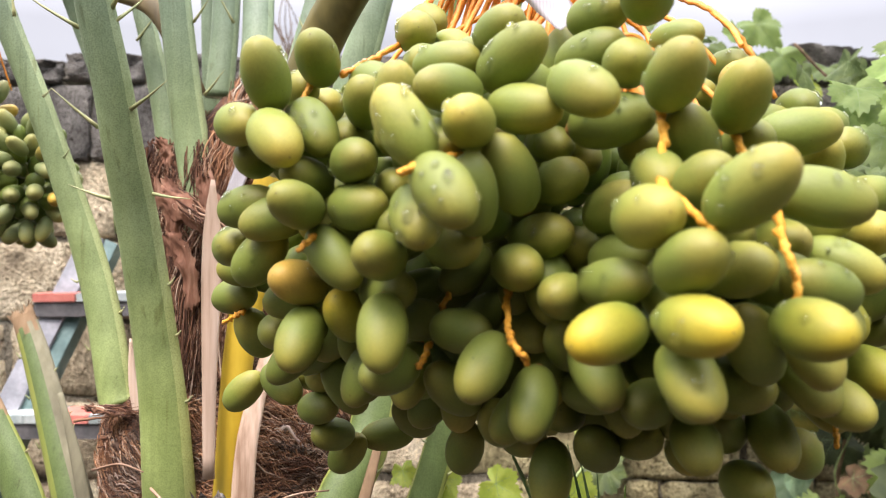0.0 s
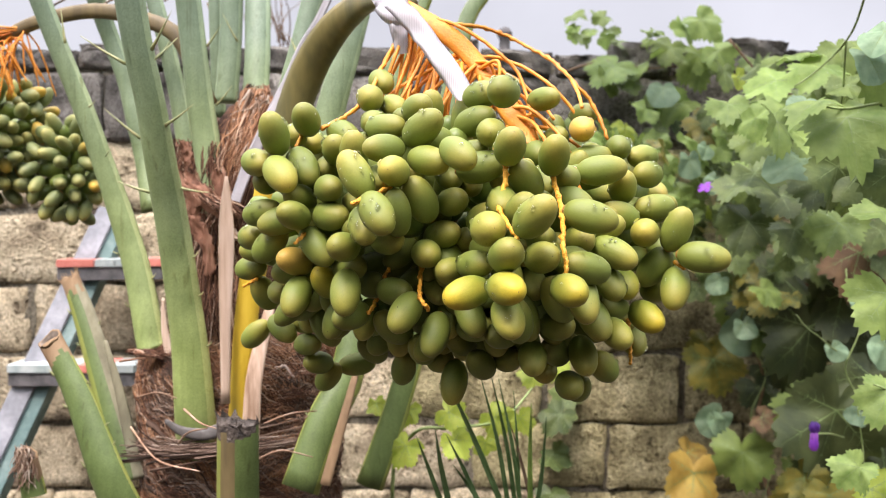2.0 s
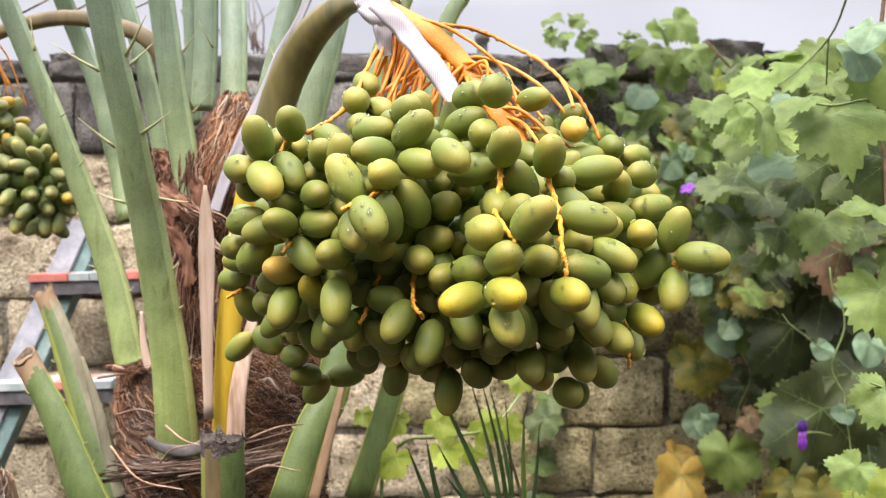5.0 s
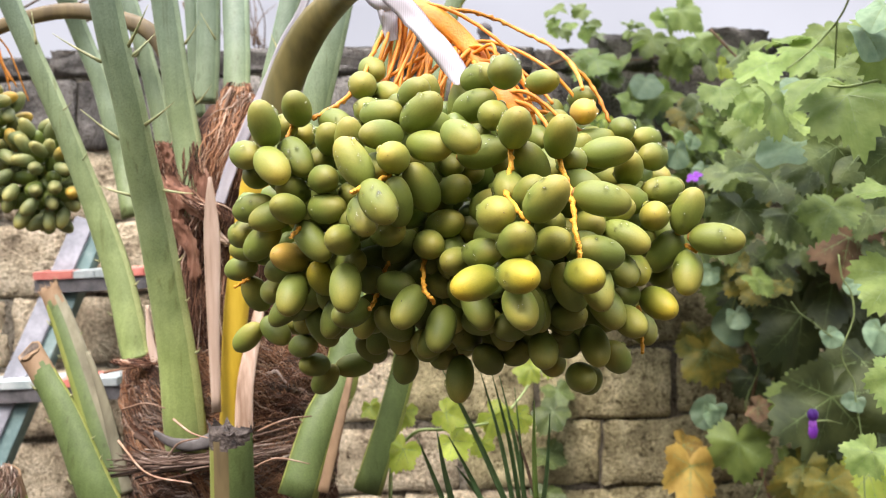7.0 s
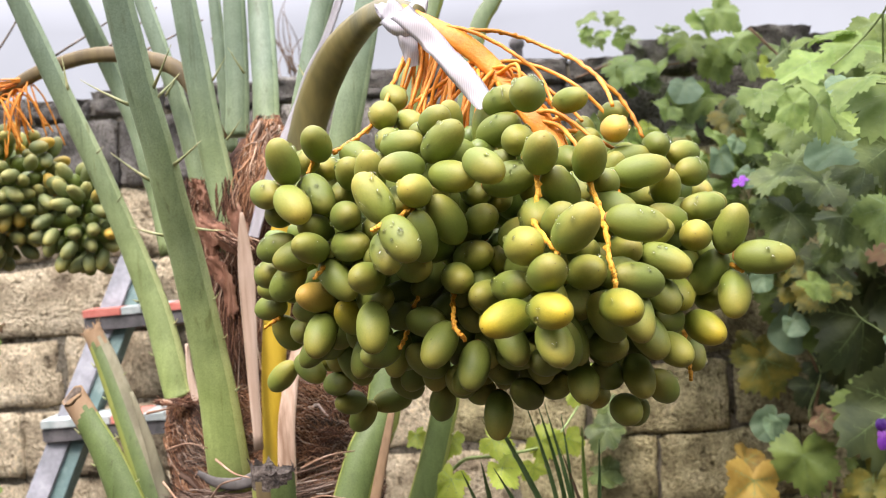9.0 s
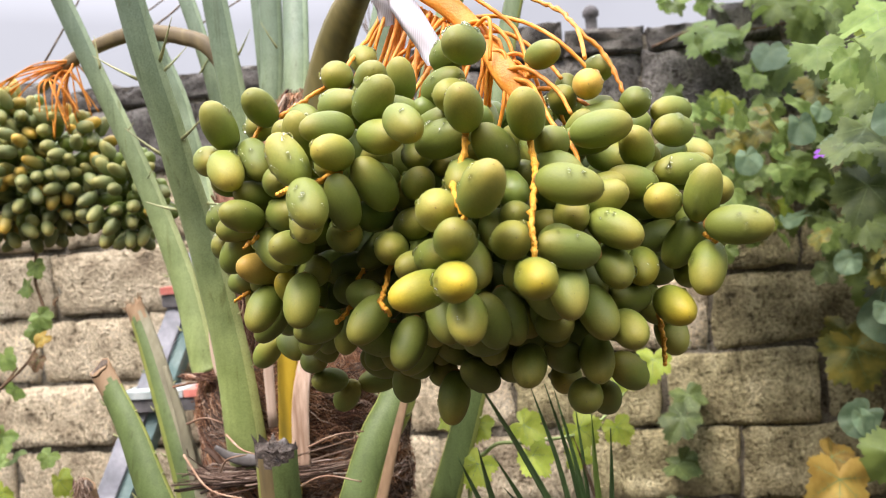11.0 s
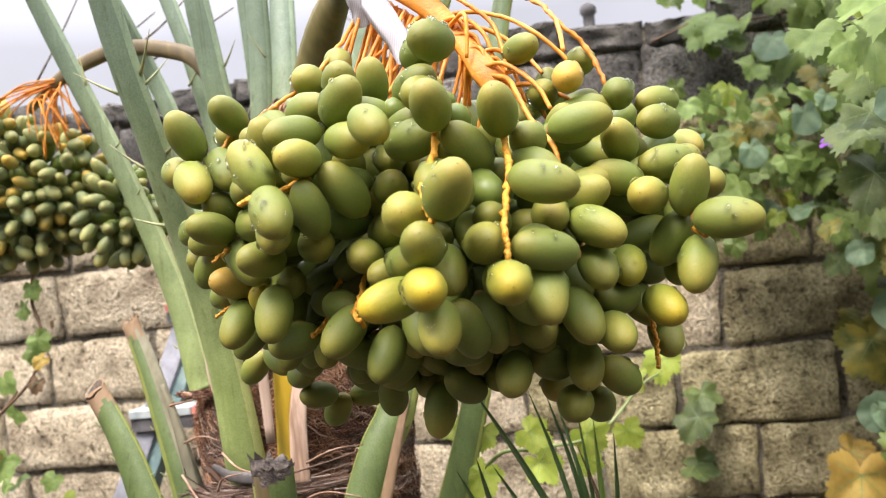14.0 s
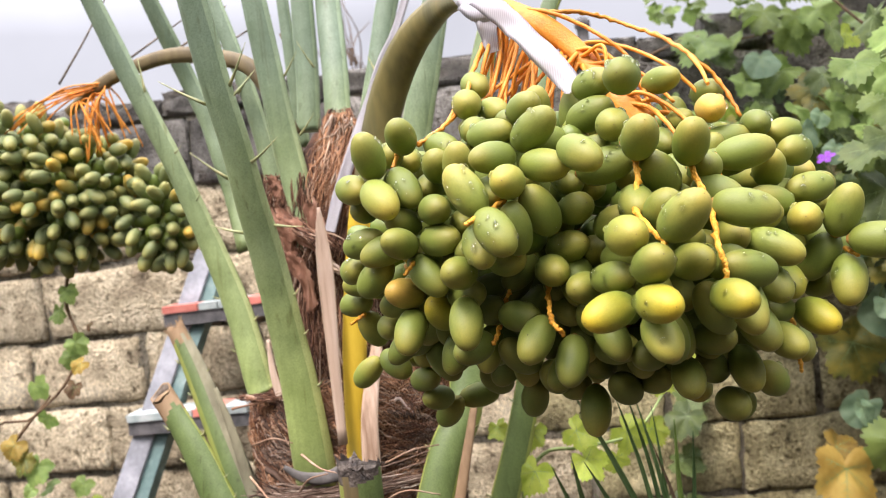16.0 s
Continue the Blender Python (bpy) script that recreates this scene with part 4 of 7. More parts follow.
strand([(-0.007, 0.410, 1.352), (-0.012, 0.385, 1.343)], 0.0016, 0.0014, knots=1, material=KNUCKLED)
strand([(0.204, 0.428, 1.335), (0.206, 0.424, 1.312), (0.205, 0.420, 1.297)], 0.0018, 0.0014, knots=1, material=KNUCKLED)
strand([(0.007, 0.362, 1.443), (-0.001, 0.340, 1.437), (-0.011, 0.316, 1.432), (-0.017, 0.310, 1.429)], 0.0018, 0.0015, knots=1, material=KNUCKLED)
strand([(-0.062, 0.385, 1.406), (-0.067, 0.370, 1.399)], 0.0016, 0.0012, knots=1, material=KNUCKLED)
strand([(-0.128, 0.515, 1.360), (-0.140, 0.510, 1.352)], 0.0016, 0.0012, knots=1, material=KNUCKLED)
strand([(0.233, 0.395, 1.385), (0.239, 0.388, 1.380)], 0.0018, 0.0016, knots=1, material=KNUCKLED)
strand([(-0.071, 0.434, 1.489), (-0.075, 0.422, 1.477)], 0.0016, 0.0014, knots=1, material=KNUCKLED)


def loose_strands():
    """The sheaf of thin strands between the axis and the upper fruits."""
    rnd = random.Random(3)
    a, b = Vector((0.013, 0.556, 1.610)), Vector((0.100, 0.500, 1.535))
    l, r = Vector((-0.022, 0.540, 1.520)), Vector((0.080, 0.480, 1.505))
    for k in range(26):
        f = (k + rnd.random()) / 26
        p = a.lerp(b, f * 0.8)
        q = l.lerp(r, f) + Vector((rnd.uniform(-0.012, 0.012), rnd.uniform(-0.04, 0.05), rnd.uniform(-0.015, 0.0)))
        m = p.lerp(q, 0.45) + Vector((rnd.uniform(-0.008, 0.008), rnd.uniform(-0.01, 0.01), 0.006))
        strand([tuple(p), tuple(m), tuple(q)], 0.0022, 0.0015)
    top, end = Vector((0.087, 0.510, 1.550)), Vector((0.127, 0.475, 1.487))
    for k in range(14):
        p = top.lerp(end, (k + rnd.random()) / 14)
        q = p + Vector((rnd.uniform(-0.02, 0.012), rnd.uniform(-0.03, 0.03), rnd.uniform(-0.075, -0.05)))
        m = p.lerp(q, 0.4) + Vector((rnd.uniform(-0.006, 0.006), rnd.uniform(-0.01, 0.01), 0.0))
        strand([tuple(p), tuple(m), tuple(q)], 0.0018, 0.0014)
    for k in range(9):
        f = 0.1 + 0.9 * k / 9
        p = Vector((0.072, 0.522, 1.572)).lerp(Vector((0.116, 0.487, 1.504)), f)
        q = p + Vector((rnd.uniform(0.012, 0.045), rnd.uniform(-0.03, 0.02), rnd.uniform(-0.055, -0.03)))
        m = p.lerp(q, 0.5) + Vector((rnd.uniform(0.002, 0.010), rnd.uniform(-0.008, 0.004), rnd.uniform(0.012, 0.024)))
        strand([tuple(p), tuple(m), tuple(q)], 0.0020, 0.0014)


loose_strands()

# ---- palm ----
palm = thing("date_palm", (-0.275, 0.94, 0.0), "date palm with grey-green leaf stalks and shaggy brown fibre", "palm tree")


def trunk_x(z):
    return -0.252 + 0.005 * max(0.0, min(1.0, (z - 1.24) / 0.03))


def trunk():
    bm = bmesh.new()
    rows = []
    for k in range(60):
        z = k / 59 * 1.58
        r = np.interp(z, [0, 0.3, 0.9, 1.10, 1.15, 1.20, 1.232, 1.262, 1.46, 1.54, 1.58], [0.133, 0.133, 0.133, 0.131, 0.131, 0.129, 0.118, 0.078, 0.066, 0.05, 0.02])
        rows.append((z, r))
    rings = []
    for z, r in rows:
        ring = []
        for j in range(64):
            t = 2 * math.pi * j / 64
            d = Vector((math.cos(t), math.sin(t), 0))
            q = 1 + 0.16 * noise.noise(Vector((d.x * 2.5, d.y * 2.5, z * 9))) + 0.08 * noise.noise(Vector((d.x * 9, d.y * 9, z * 40)))
            ring.append(bm.verts.new(Vector((trunk_x(z), 0.965, z)) + d * r * q))
        rings.append(ring)
    for r0, r1 in zip(rings, rings[1:]):
        for j in range(64):
            bm.faces.new((r0[j], r0[(j + 1) % 64], r1[(j + 1) % 64], r1[j]))
    child(part("trunk", bm, FIBRE, palm, "trunk wrapped in shaggy red-brown fibre"), palm)


trunk()


def trunk_radius(z):
    return np.interp(z, [0, 0.3, 0.9, 1.10, 1.15, 1.20, 1.232, 1.262, 1.46, 1.54, 1.58], [0.133, 0.133, 0.133, 0.131, 0.131, 0.129, 0.118, 0.078, 0.066, 0.05, 0.02])


def fibre_mat(name, material, bundles, strands, z0, z1, seed, slope, width, lift, span=(0.25, 0.9), ceiling=1.56):
    """Loose fibres that lie round the trunk in untidy bundles."""
    rnd = random.Random(seed)
    bm = bmesh.new()
    for _ in range(bundles):
        z = rnd.uniform(z0, z1)
        t0 = rnd.uniform(math.pi * 0.95, math.pi * 2.05)
        arc = rnd.uniform(*span)
        climb = rnd.gauss(0, slope)
        out0, wob, ph = rnd.uniform(0.0, lift), rnd.uniform(0.002, 0.014), rnd.uniform(0, 6)
        for _ in range(strands):
            dz, dt, dr, dp = rnd.gauss(0, 0.0045), rnd.gauss(0, 0.07), rnd.uniform(0, 0.006), rnd.gauss(0, 0.35)
            w = width * rnd.uniform(0.5, 1.7)
            line = []
            for k in range(12):
                f = k / 11
                zz = z + 0.0022 * math.sin(19 * f + 3 * ph + 2 * dp) + dz * (1 + f) + climb * (f - 0.5) + wob * math.sin(5 * f + ph + dp)
                zz = min(max(zz, 0.9), ceiling)
                rr = trunk_radius(zz) * 1.05 + dr + out0 * (0.4 + 0.6 * math.sin(3.1 * f + ph + dp)) + 0.003
                t = t0 + dt + arc * (f - 0.5)
                line.append(np.array([trunk_x(zz) + rr * math.cos(t), 0.965 + rr * math.sin(t), zz, w * (1.1 - 0.7 * f), w * 0.6]))
            sweep(bm, line, [(-0.5, 0), (0, 0.5), (0.5, 0)], (0, -1, 0.1), closed_ends=False)
    ob = part(name, bm, material, palm)
    child(ob, palm)
    return tagged(ob, kind="stuff")


def strand_skin(name, stops):
    """Fibre whose colour changes from strand to strand."""
    m, nt, ln, b = nodes_of(name, 0.85, 0.2)
    g, r = nt.new("ShaderNodeNewGeometry"), ramp(nt, stops)
    ln.new(g.outputs["Random Per Island"], r.inputs[0])
    ln.new(r.outputs[0], b.inputs["Base Color"])
    return m


FINE = strand_skin("red_brown_fibre", [(0.0, (0.028, 0.013, 0.009)), (0.3, (0.085, 0.040, 0.024)), (0.6, (0.17, 0.080, 0.045)), (0.85, (0.30, 0.165, 0.100)), (1.0, (0.46, 0.34, 0.25))])
DULL = strand_skin("grey_brown_fibre", [(0.0, (0.03, 0.02, 0.015)), (0.4, (0.095, 0.058, 0.04)), (0.8, (0.19, 0.130, 0.095)), (1.0, (0.38, 0.30, 0.24))])
RUST = strand_skin("rust_fibre_cloth", [(0.0, (0.10, 0.045, 0.022)), (0.4, (0.27, 0.125, 0.06)), (0.8, (0.44, 0.24, 0.13)), (1.0, (0.56, 0.40, 0.28))])
PALE = strand_skin("pale_dry_fibre", [(0.0, (0.10, 0.06, 0.04)), (0.4, (0.24, 0.15, 0.10)), (0.8, (0.40, 0.30, 0.22)), (1.0, (0.54, 0.46, 0.38))])
fibre_mat("fibre_mat", FINE, 330, 22, 0.98, 1.36, 21, 0.014, 0.0010, 0.007, (0.2, 0.7))
fibre_mat("grey_fibre_mat", DULL, 130, 22, 0.95, 1.26, 25, 0.016, 0.0010, 0.010, (0.2, 0.6))
fibre_mat("fibre_cloth", DULL, 60, 2, 0.98, 1.36, 24, 0.03, 0.006, 0.006)
fibre_mat("dry_fibre_mat", PALE, 14, 5, 1.02, 1.25, 22, 0.025, 0.0011, 0.022)
fibre_mat("rust_fibre_mat", RUST, 120, 16, 1.08, 1.27, 27, 0.02, 0.0011, 0.010, (0.12, 0.4))
fibre_mat("upper_fibre_mat", FINE, 120, 16, 1.34, 1.52, 23, 0.10, 0.0011, 0.010, (0.1, 0.5))


def edge_spines(pts, seed, z_top):
    """Short blunt spines along both edges of the lower leaf stalks."""
    rnd = random.Random(seed)
    out = []
    line = smooth_line(pts, 60)
    for k in range(6, 58, 3):
        x, y, z, w = line[k]
        if z > z_top:
            continue
        for side in (-1, 1):
            if rnd.random() < 0.22:
                b = (x + side * w * 0.49, y - 0.004, z)
                out.append((b, (b[0] + side * rnd.uniform(0.004, 0.008), b[1] - 0.002, b[2] + rnd.uniform(0.004, 0.009)), 0.0018))
    return out


def petiole(pts, thorns=(), low=0.0, face=(0, -1, 0), ratio=0.62, skin=PETIOLE):
    """A leaf stalk: rows of x, y, z, width from the top down."""
    bm = bmesh.new()
    top, second = np.array(pts[0]), np.array(pts[1])
    pts = [tuple(np.r_[(top + (top - second) * 1.6)[:3], top[3] * 0.85])] + list(pts)
    line = [np.r_[q, q[3] * ratio] for q in smooth_line(pts, 36)]
    rings = sweep(bm, line, STALK, face)
    bm.faces.ensure_lookup_table()
    for k, f in enumerate(bm.faces):
        if k < 35 * 14 and k % 14 in (0, 1, 7, 8, 13):
            f.material_index = 1
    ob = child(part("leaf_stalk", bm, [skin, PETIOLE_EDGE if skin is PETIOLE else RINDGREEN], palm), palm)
    if low:
        thorns = list(thorns) + edge_spines(pts, len(pts), low)
    for base, tip, r in thorns:
        t = part("thorn", tube([base, tuple((Vector(base) * 0.5 + Vector(tip) * 0.5) + Vector((0, 0, -0.001))), tip], r, 0.0003, 6, 6), THORN, ob)
        t.matrix_parent_inverse = ob.matrix_basis.inverted() @ Matrix.Translation(palm.location).inverted()
        t.parent = ob
        t.matrix_parent_inverse = Matrix.Identity(4)
    return ob


petiole([(*(-0.513, 0.885, 1.721), 0.030), (*(-0.488, 0.892, 1.647), 0.029), (*(-0.460, 0.897, 1.571), 0.030), (*(-0.435, 0.902, 1.494), 0.032), (*(-0.410, 0.905, 1.415), 0.036), (*(-0.386, 0.900, 1.336), 0.040), (*(-0.364, 0.885, 1.244), 0.043), (*(-0.358, 0.880, 1.225), 0.042)], low=1.42,
        thorns=[((-0.476, 0.882, 1.655), (-0.480, 0.880, 1.700), 0.002), ((-0.446, 0.885, 1.567), (-0.436, 0.885, 1.577), 0.0018), ((-0.425, 0.890, 1.500), (-0.416, 0.885, 1.510), 0.0018)])
petiole([(*(-0.317, 0.700, 1.672), 0.036), (*(-0.311, 0.712, 1.612), 0.036), (*(-0.303, 0.728, 1.549), 0.037), (*(-0.300, 0.750, 1.484), 0.040), (*(-0.296, 0.775, 1.416), 0.043), (*(-0.289, 0.800, 1.308), 0.046), (*(-0.283, 0.808, 1.234), 0.050), (*(-0.279, 0.815, 1.136), 0.056), (*(-0.286, 0.850, 1.069), 0.057)], low=1.42,
        thorns=[((-0.296, 0.710, 1.612), (-0.262, 0.682, 1.652), 0.0024), ((-0.294, 0.713, 1.602), (-0.272, 0.733, 1.632), 0.0022), ((-0.286, 0.728, 1.526), (-0.248, 0.715, 1.550), 0.0024), ((-0.323, 0.746, 1.512), (-0.366, 0.744, 1.548), 0.0022), ((-0.328, 0.716, 1.597), (-0.382, 0.717, 1.630), 0.0022), ((-0.318, 0.764, 1.446), (-0.359, 0.762, 1.460), 0.0022), ((-0.281, 0.762, 1.452), (-0.239, 0.750, 1.446), 0.002)])
petiole([(*(-0.527, 1.100, 1.780), 0.031), (*(-0.510, 1.120, 1.716), 0.031), (*(-0.485, 1.120, 1.647), 0.031), (*(-0.467, 1.110, 1.581), 0.031), (*(-0.448, 1.100, 1.506), 0.031), (*(-0.423, 1.060, 1.423), 0.032)])
petiole([(*(-0.418, 1.020, 1.816), 0.026), (*(-0.382, 1.010, 1.695), 0.026), (*(-0.358, 1.000, 1.600), 0.028), (*(-0.341, 0.990, 1.515), 0.030)],
        thorns=[((-0.387, 1.000, 1.659), (-0.363, 1.000, 1.693), 0.002), ((-0.346, 1.000, 1.587), (-0.375, 1.000, 1.602), 0.002)])
petiole([(*(-0.317, 0.920, 1.733), 0.037), (*(-0.309, 0.922, 1.655), 0.038), (*(-0.301, 0.925, 1.576), 0.040), (*(-0.288, 0.922, 1.496), 0.042), (*(-0.277, 0.910, 1.455), 0.046), (*(-0.282, 0.935, 1.398), 0.050)],
        thorns=[((-0.290, 0.920, 1.660), (-0.266, 0.910, 1.690), 0.002), ((-0.276, 0.915, 1.575), (-0.250, 0.905, 1.602), 0.002)])
petiole([(*(-0.289, 1.060, 1.772), 0.037), (*(-0.290, 1.050, 1.681), 0.037), (*(-0.292, 1.030, 1.594), 0.037)],
        thorns=[((-0.273, 1.030, 1.690), (-0.293, 1.020, 1.730), 0.002)])
petiole([(*(-0.245, 1.050, 1.770), 0.041), (*(-0.237, 1.010, 1.673), 0.040), (*(-0.234, 0.980, 1.596), 0.040)])
petiole([(*(-0.336, 1.120, 1.849), 0.020), (*(-0.329, 1.110, 1.718), 0.022), (*(-0.322, 1.100, 1.579), 0.024)])
petiole([(*(-0.128, 1.050, 1.846), 0.034), (*(-0.152, 1.040, 1.773), 0.034), (*(-0.173, 1.020, 1.681), 0.032), (*(-0.194, 1.000, 1.584), 0.034), (*(-0.210, 0.980, 1.489), 0.036)],
        thorns=[((-0.174, 1.000, 1.667), (-0.184, 1.000, 1.690), 0.002)])
petiole([(*(-0.052, 0.950, 1.813), 0.036), (*(-0.072, 0.940, 1.729), 0.038), (*(-0.090, 0.930, 1.655), 0.040), (*(-0.111, 0.920, 1.574), 0.042), (*(-0.138, 0.910, 1.470), 0.044)])
# the next two stalks have the bunch's shade put into their colour
petiole([(*(0.048, 1.000, 1.831), 0.030), (*(0.022, 0.990, 1.760), 0.032), (*(-0.012, 0.970, 1.663), 0.034), (*(-0.036, 0.940, 1.552), 0.036), (*(-0.059, 0.880, 1.345), 0.042), (*(-0.077, 0.830, 1.207), 0.046), (*(-0.104, 0.800, 1.148), 0.048), (*(-0.132, 0.770, 1.065), 0.05)], low=1.25, skin=PETIOLE_LOW_SHADED)
petiole([(*(0.161, 1.100, 1.866), 0.024), (*(0.120, 1.080, 1.786), 0.026), (*(0.085, 1.060, 1.718), 0.028), (*(0.046, 1.000, 1.507), 0.032), (*(0.015, 0.960, 1.254), 0.036), (*(-0.012, 0.940, 1.142), 0.038), (*(-0.055, 0.920, 1.017), 0.042)], low=1.25, skin=PETIOLE_LOW_SHADED)


def stub(name, pts, label, tip_rows=3, face=(0, -1, 0), spines=0, margin=(0,), dry=(), rag=0.010, hollow=False, grey=()):
    """A cut leaf base: green below, dried and torn at the cut. Rows of x, y, z, width from the cut down."""
    bm = bmesh.new()
    line = [np.r_[q, q[3] * 0.6] for q in smooth_line(pts, 60)]
    rings = sweep(bm, line, STALK, face, closed_ends=not hollow)
    rnd = random.Random(len(pts) + int(abs(pts[0][0]) * 1000))
    up = Vector(line[0][:3] - line[2][:3]).normalized()
    for v in rings[0]:
        v.co += up * rnd.uniform(-rag * 0.6, rag)
    torn = [rnd.uniform(-0.009, 0.009) for _ in range(14)]
    for k, f in enumerate(bm.faces):
        d = (f.calc_center_median() - Vector(line[0][:3])).length + torn[k % 14]
        f.material_index = 2 if d < tip_rows * 0.008 else (1 if k % 14 in margin else 3 if k % 14 in dry else 4 if k % 14 in grey else 0)
    if hollow:
        # the pith has shrunk away inside a rim of dry rind
        mid = sum((v.co for v in rings[0]), Vector()) / 14
        deep = max(abs(v.co.y - mid.y) for v in rings[0])
        for v in rings[0]:
            v.co += up * (0.013 * (v.co.y - mid.y) / deep)
        inner = [[bm.verts.new(v.co.lerp(mid, a) - up * d) for v in rings[0]] for a, d in ((0.16, 0.0), (0.24, 0.006), (0.34, 0.022))]
        for r0, r1 in zip([rings[0]] + inner, inner):
            for k in range(14):
                bm.faces.new((r0[k], r1[k], r1[(k + 1) % 14], r0[(k + 1) % 14])).material_index = 2 if r0 is rings[0] else 5
        bm.faces.new(inner[-1]).material_index = 5
    # torn rind at the cut
    for k in range(0 if hollow else 14):
        p = rings[0][k].co
        q = p + up * rnd.choice((0.002, 0.004, 0.006, 0.010)) + Vector((rnd.uniform(-1, 1), rnd.uniform(-1, 1), 0)) * 0.005
        n = rings[0][(k + 1) % 14].co
        a, b, c = bm.verts.new(p), bm.verts.new(n), bm.verts.new(q)
        bm.faces.new((a, b, c)).material_index = 2
    for _ in range(0 if hollow else 30):
        k, f = rnd.randrange(14), rnd.random()
        p = rings[0][k].co.lerp(rings[0][(k + 1) % 14].co, f)
        p = p.lerp(Vector(line[0][:3]), rnd.choice((0.0, 0.1, 0.4, 0.7)))
        q = p + up * rnd.uniform(0.2, 1.0) * rag * 1.2 + Vector((rnd.uniform(-1, 1), rnd.uniform(-1, 1), 0)) * 0.004
        w = Vector((rnd.uniform(0.0008, 0.002), rnd.uniform(-0.001, 0.001), 0))
        a, b, c = bm.verts.new(p - w - up * 0.004), bm.verts.new(p + w - up * 0.004), bm.verts.new(q)
        bm.faces.new((a, b, c)).material_index = 2
    ob = child(part(name, bm, [PETIOLE_LOW_SHADED, RINDGREEN, DARKCUT if dry else TANRIND, BROWNSTALK, GREYRIND, CUT], palm, label), palm)
    for base, tip, r in edge_spines(pts, 5, 9.0) if spines else ():
        t = part("thorn", tube([base, tip], r, 0.0003, 4, 5), THORN, ob)
        t.matrix_parent_inverse = Matrix.Identity(4)
    return ob


stub("leaf_stub", [(*(-0.464, 0.800, 1.253), 0.034), (*(-0.441, 0.790, 1.219), 0.034), (*(-0.412, 0.775, 1.173), 0.039), (*(-0.366, 0.750, 1.080), 0.048), (*(-0.328, 0.765, 0.990), 0.052), (*(-0.300, 0.800, 0.900), 0.052)], "sawn-off green leaf base with a hollow dried end", tip_rows=4, spines=1, rag=0.002, hollow=True)
stub("leaf_stub", [(*(-0.523, 0.990, 1.316), 0.030), (*(-0.495, 0.970, 1.266), 0.036), (*(-0.458, 0.940, 1.188), 0.042), (*(-0.413, 0.900, 1.094), 0.050), (*(-0.391, 0.880, 1.037), 0.054)], "cut leaf base, half green and half dried grey", tip_rows=3, spines=1, margin=(5, 6), grey=(0, 1, 2))
stub("leaf_stub", [(*(-0.194, 0.700, 1.170), 0.050), (*(-0.194, 0.700, 1.144), 0.050), (*(-0.197, 0.710, 1.075), 0.052)], "cut leaf base with a torn dark top", tip_rows=3, margin=(6, 7), dry=(4, 5), rag=0.008)
stub("leaf_stub", [(*(-0.487, 0.780, 1.101), 0.030), (*(-0.478, 0.780, 1.053), 0.034)], "short dried leaf base with frayed fibres", rag=0.006, hollow=True)

# dry strips beside the yellow stalk and on the leaf bases
def dry_strip(pts, material=SHEATH):
    return child(part("dry_sheath", flat_strip(pts, 20, 0.005, disc(10, 0.8)), material, palm), palm)


dry_strip([(*(-0.232, 0.800, 1.468), 0.004), (*(-0.232, 0.798, 1.431), 0.015), (*(-0.231, 0.794, 1.380), 0.021), (*(-0.232, 0.790, 1.272), 0.015), (*(-0.232, 0.789, 1.172), 0.012)])
dry_strip([(*(-0.176, 0.825, 1.320), 0.008), (*(-0.181, 0.812, 1.285), 0.015), (*(-0.189, 0.803, 1.247), 0.019), (*(-0.197, 0.795, 1.196), 0.022), (*(-0.201, 0.790, 1.110), 0.024)])
dry_strip([(*(-0.440, 0.915, 1.233), 0.006), (*(-0.411, 0.895, 1.158), 0.014), (*(-0.385, 0.875, 1.070), 0.018)], GREYRIND)
dry_strip([(*(-0.064, 0.815, 1.210), 0.008), (*(-0.078, 0.785, 1.153), 0.012), (*(-0.098, 0.757, 1.075), 0.014)], TANRIND)
dry_strip([(*(-0.333, 0.850, 1.303), 0.004), (*(-0.331, 0.850, 1.258), 0.010), (*(-0.322, 0.850, 1.213), 0.014)])
child(part("dry_collar", flat_strip([(*(-0.311, 0.790, 1.149), 0.006), (*(-0.290, 0.790, 1.135), 0.013), (*(-0.260, 0.790, 1.131), 0.016), (*(-0.236, 0.790, 1.140), 0.016), (*(-0.217, 0.790, 1.154), 0.010)], 20, 0.006, disc(10, 0.8)), COLLAR, palm, "grey dried collar at a leaf base"), palm)
for pts in ([(-0.272, 0.720, 1.139), (-0.253, 0.700, 1.159), (-0.230, 0.700, 1.164)], [(-0.271, 0.740, 1.177), (-0.245, 0.720, 1.165), (-0.223, 0.710, 1.161)], [(-0.352, 0.800, 1.177), (-0.321, 0.790, 1.186), (-0.293, 0.780, 1.181)], [(-0.171, 0.740, 1.159), (-0.137, 0.740, 1.172), (-0.109, 0.760, 1.170)], [(-0.360, 0.800, 1.137), (-0.315, 0.770, 1.103), (-0.255, 0.750, 1.095)], [(-0.176, 0.700, 1.124), (-0.147, 0.720, 1.131), (-0.111, 0.740, 1.117)]):
    child(part("loose_fibre", tube(pts, 0.0015, 0.0008, 12, 5), STRAW, palm), palm)


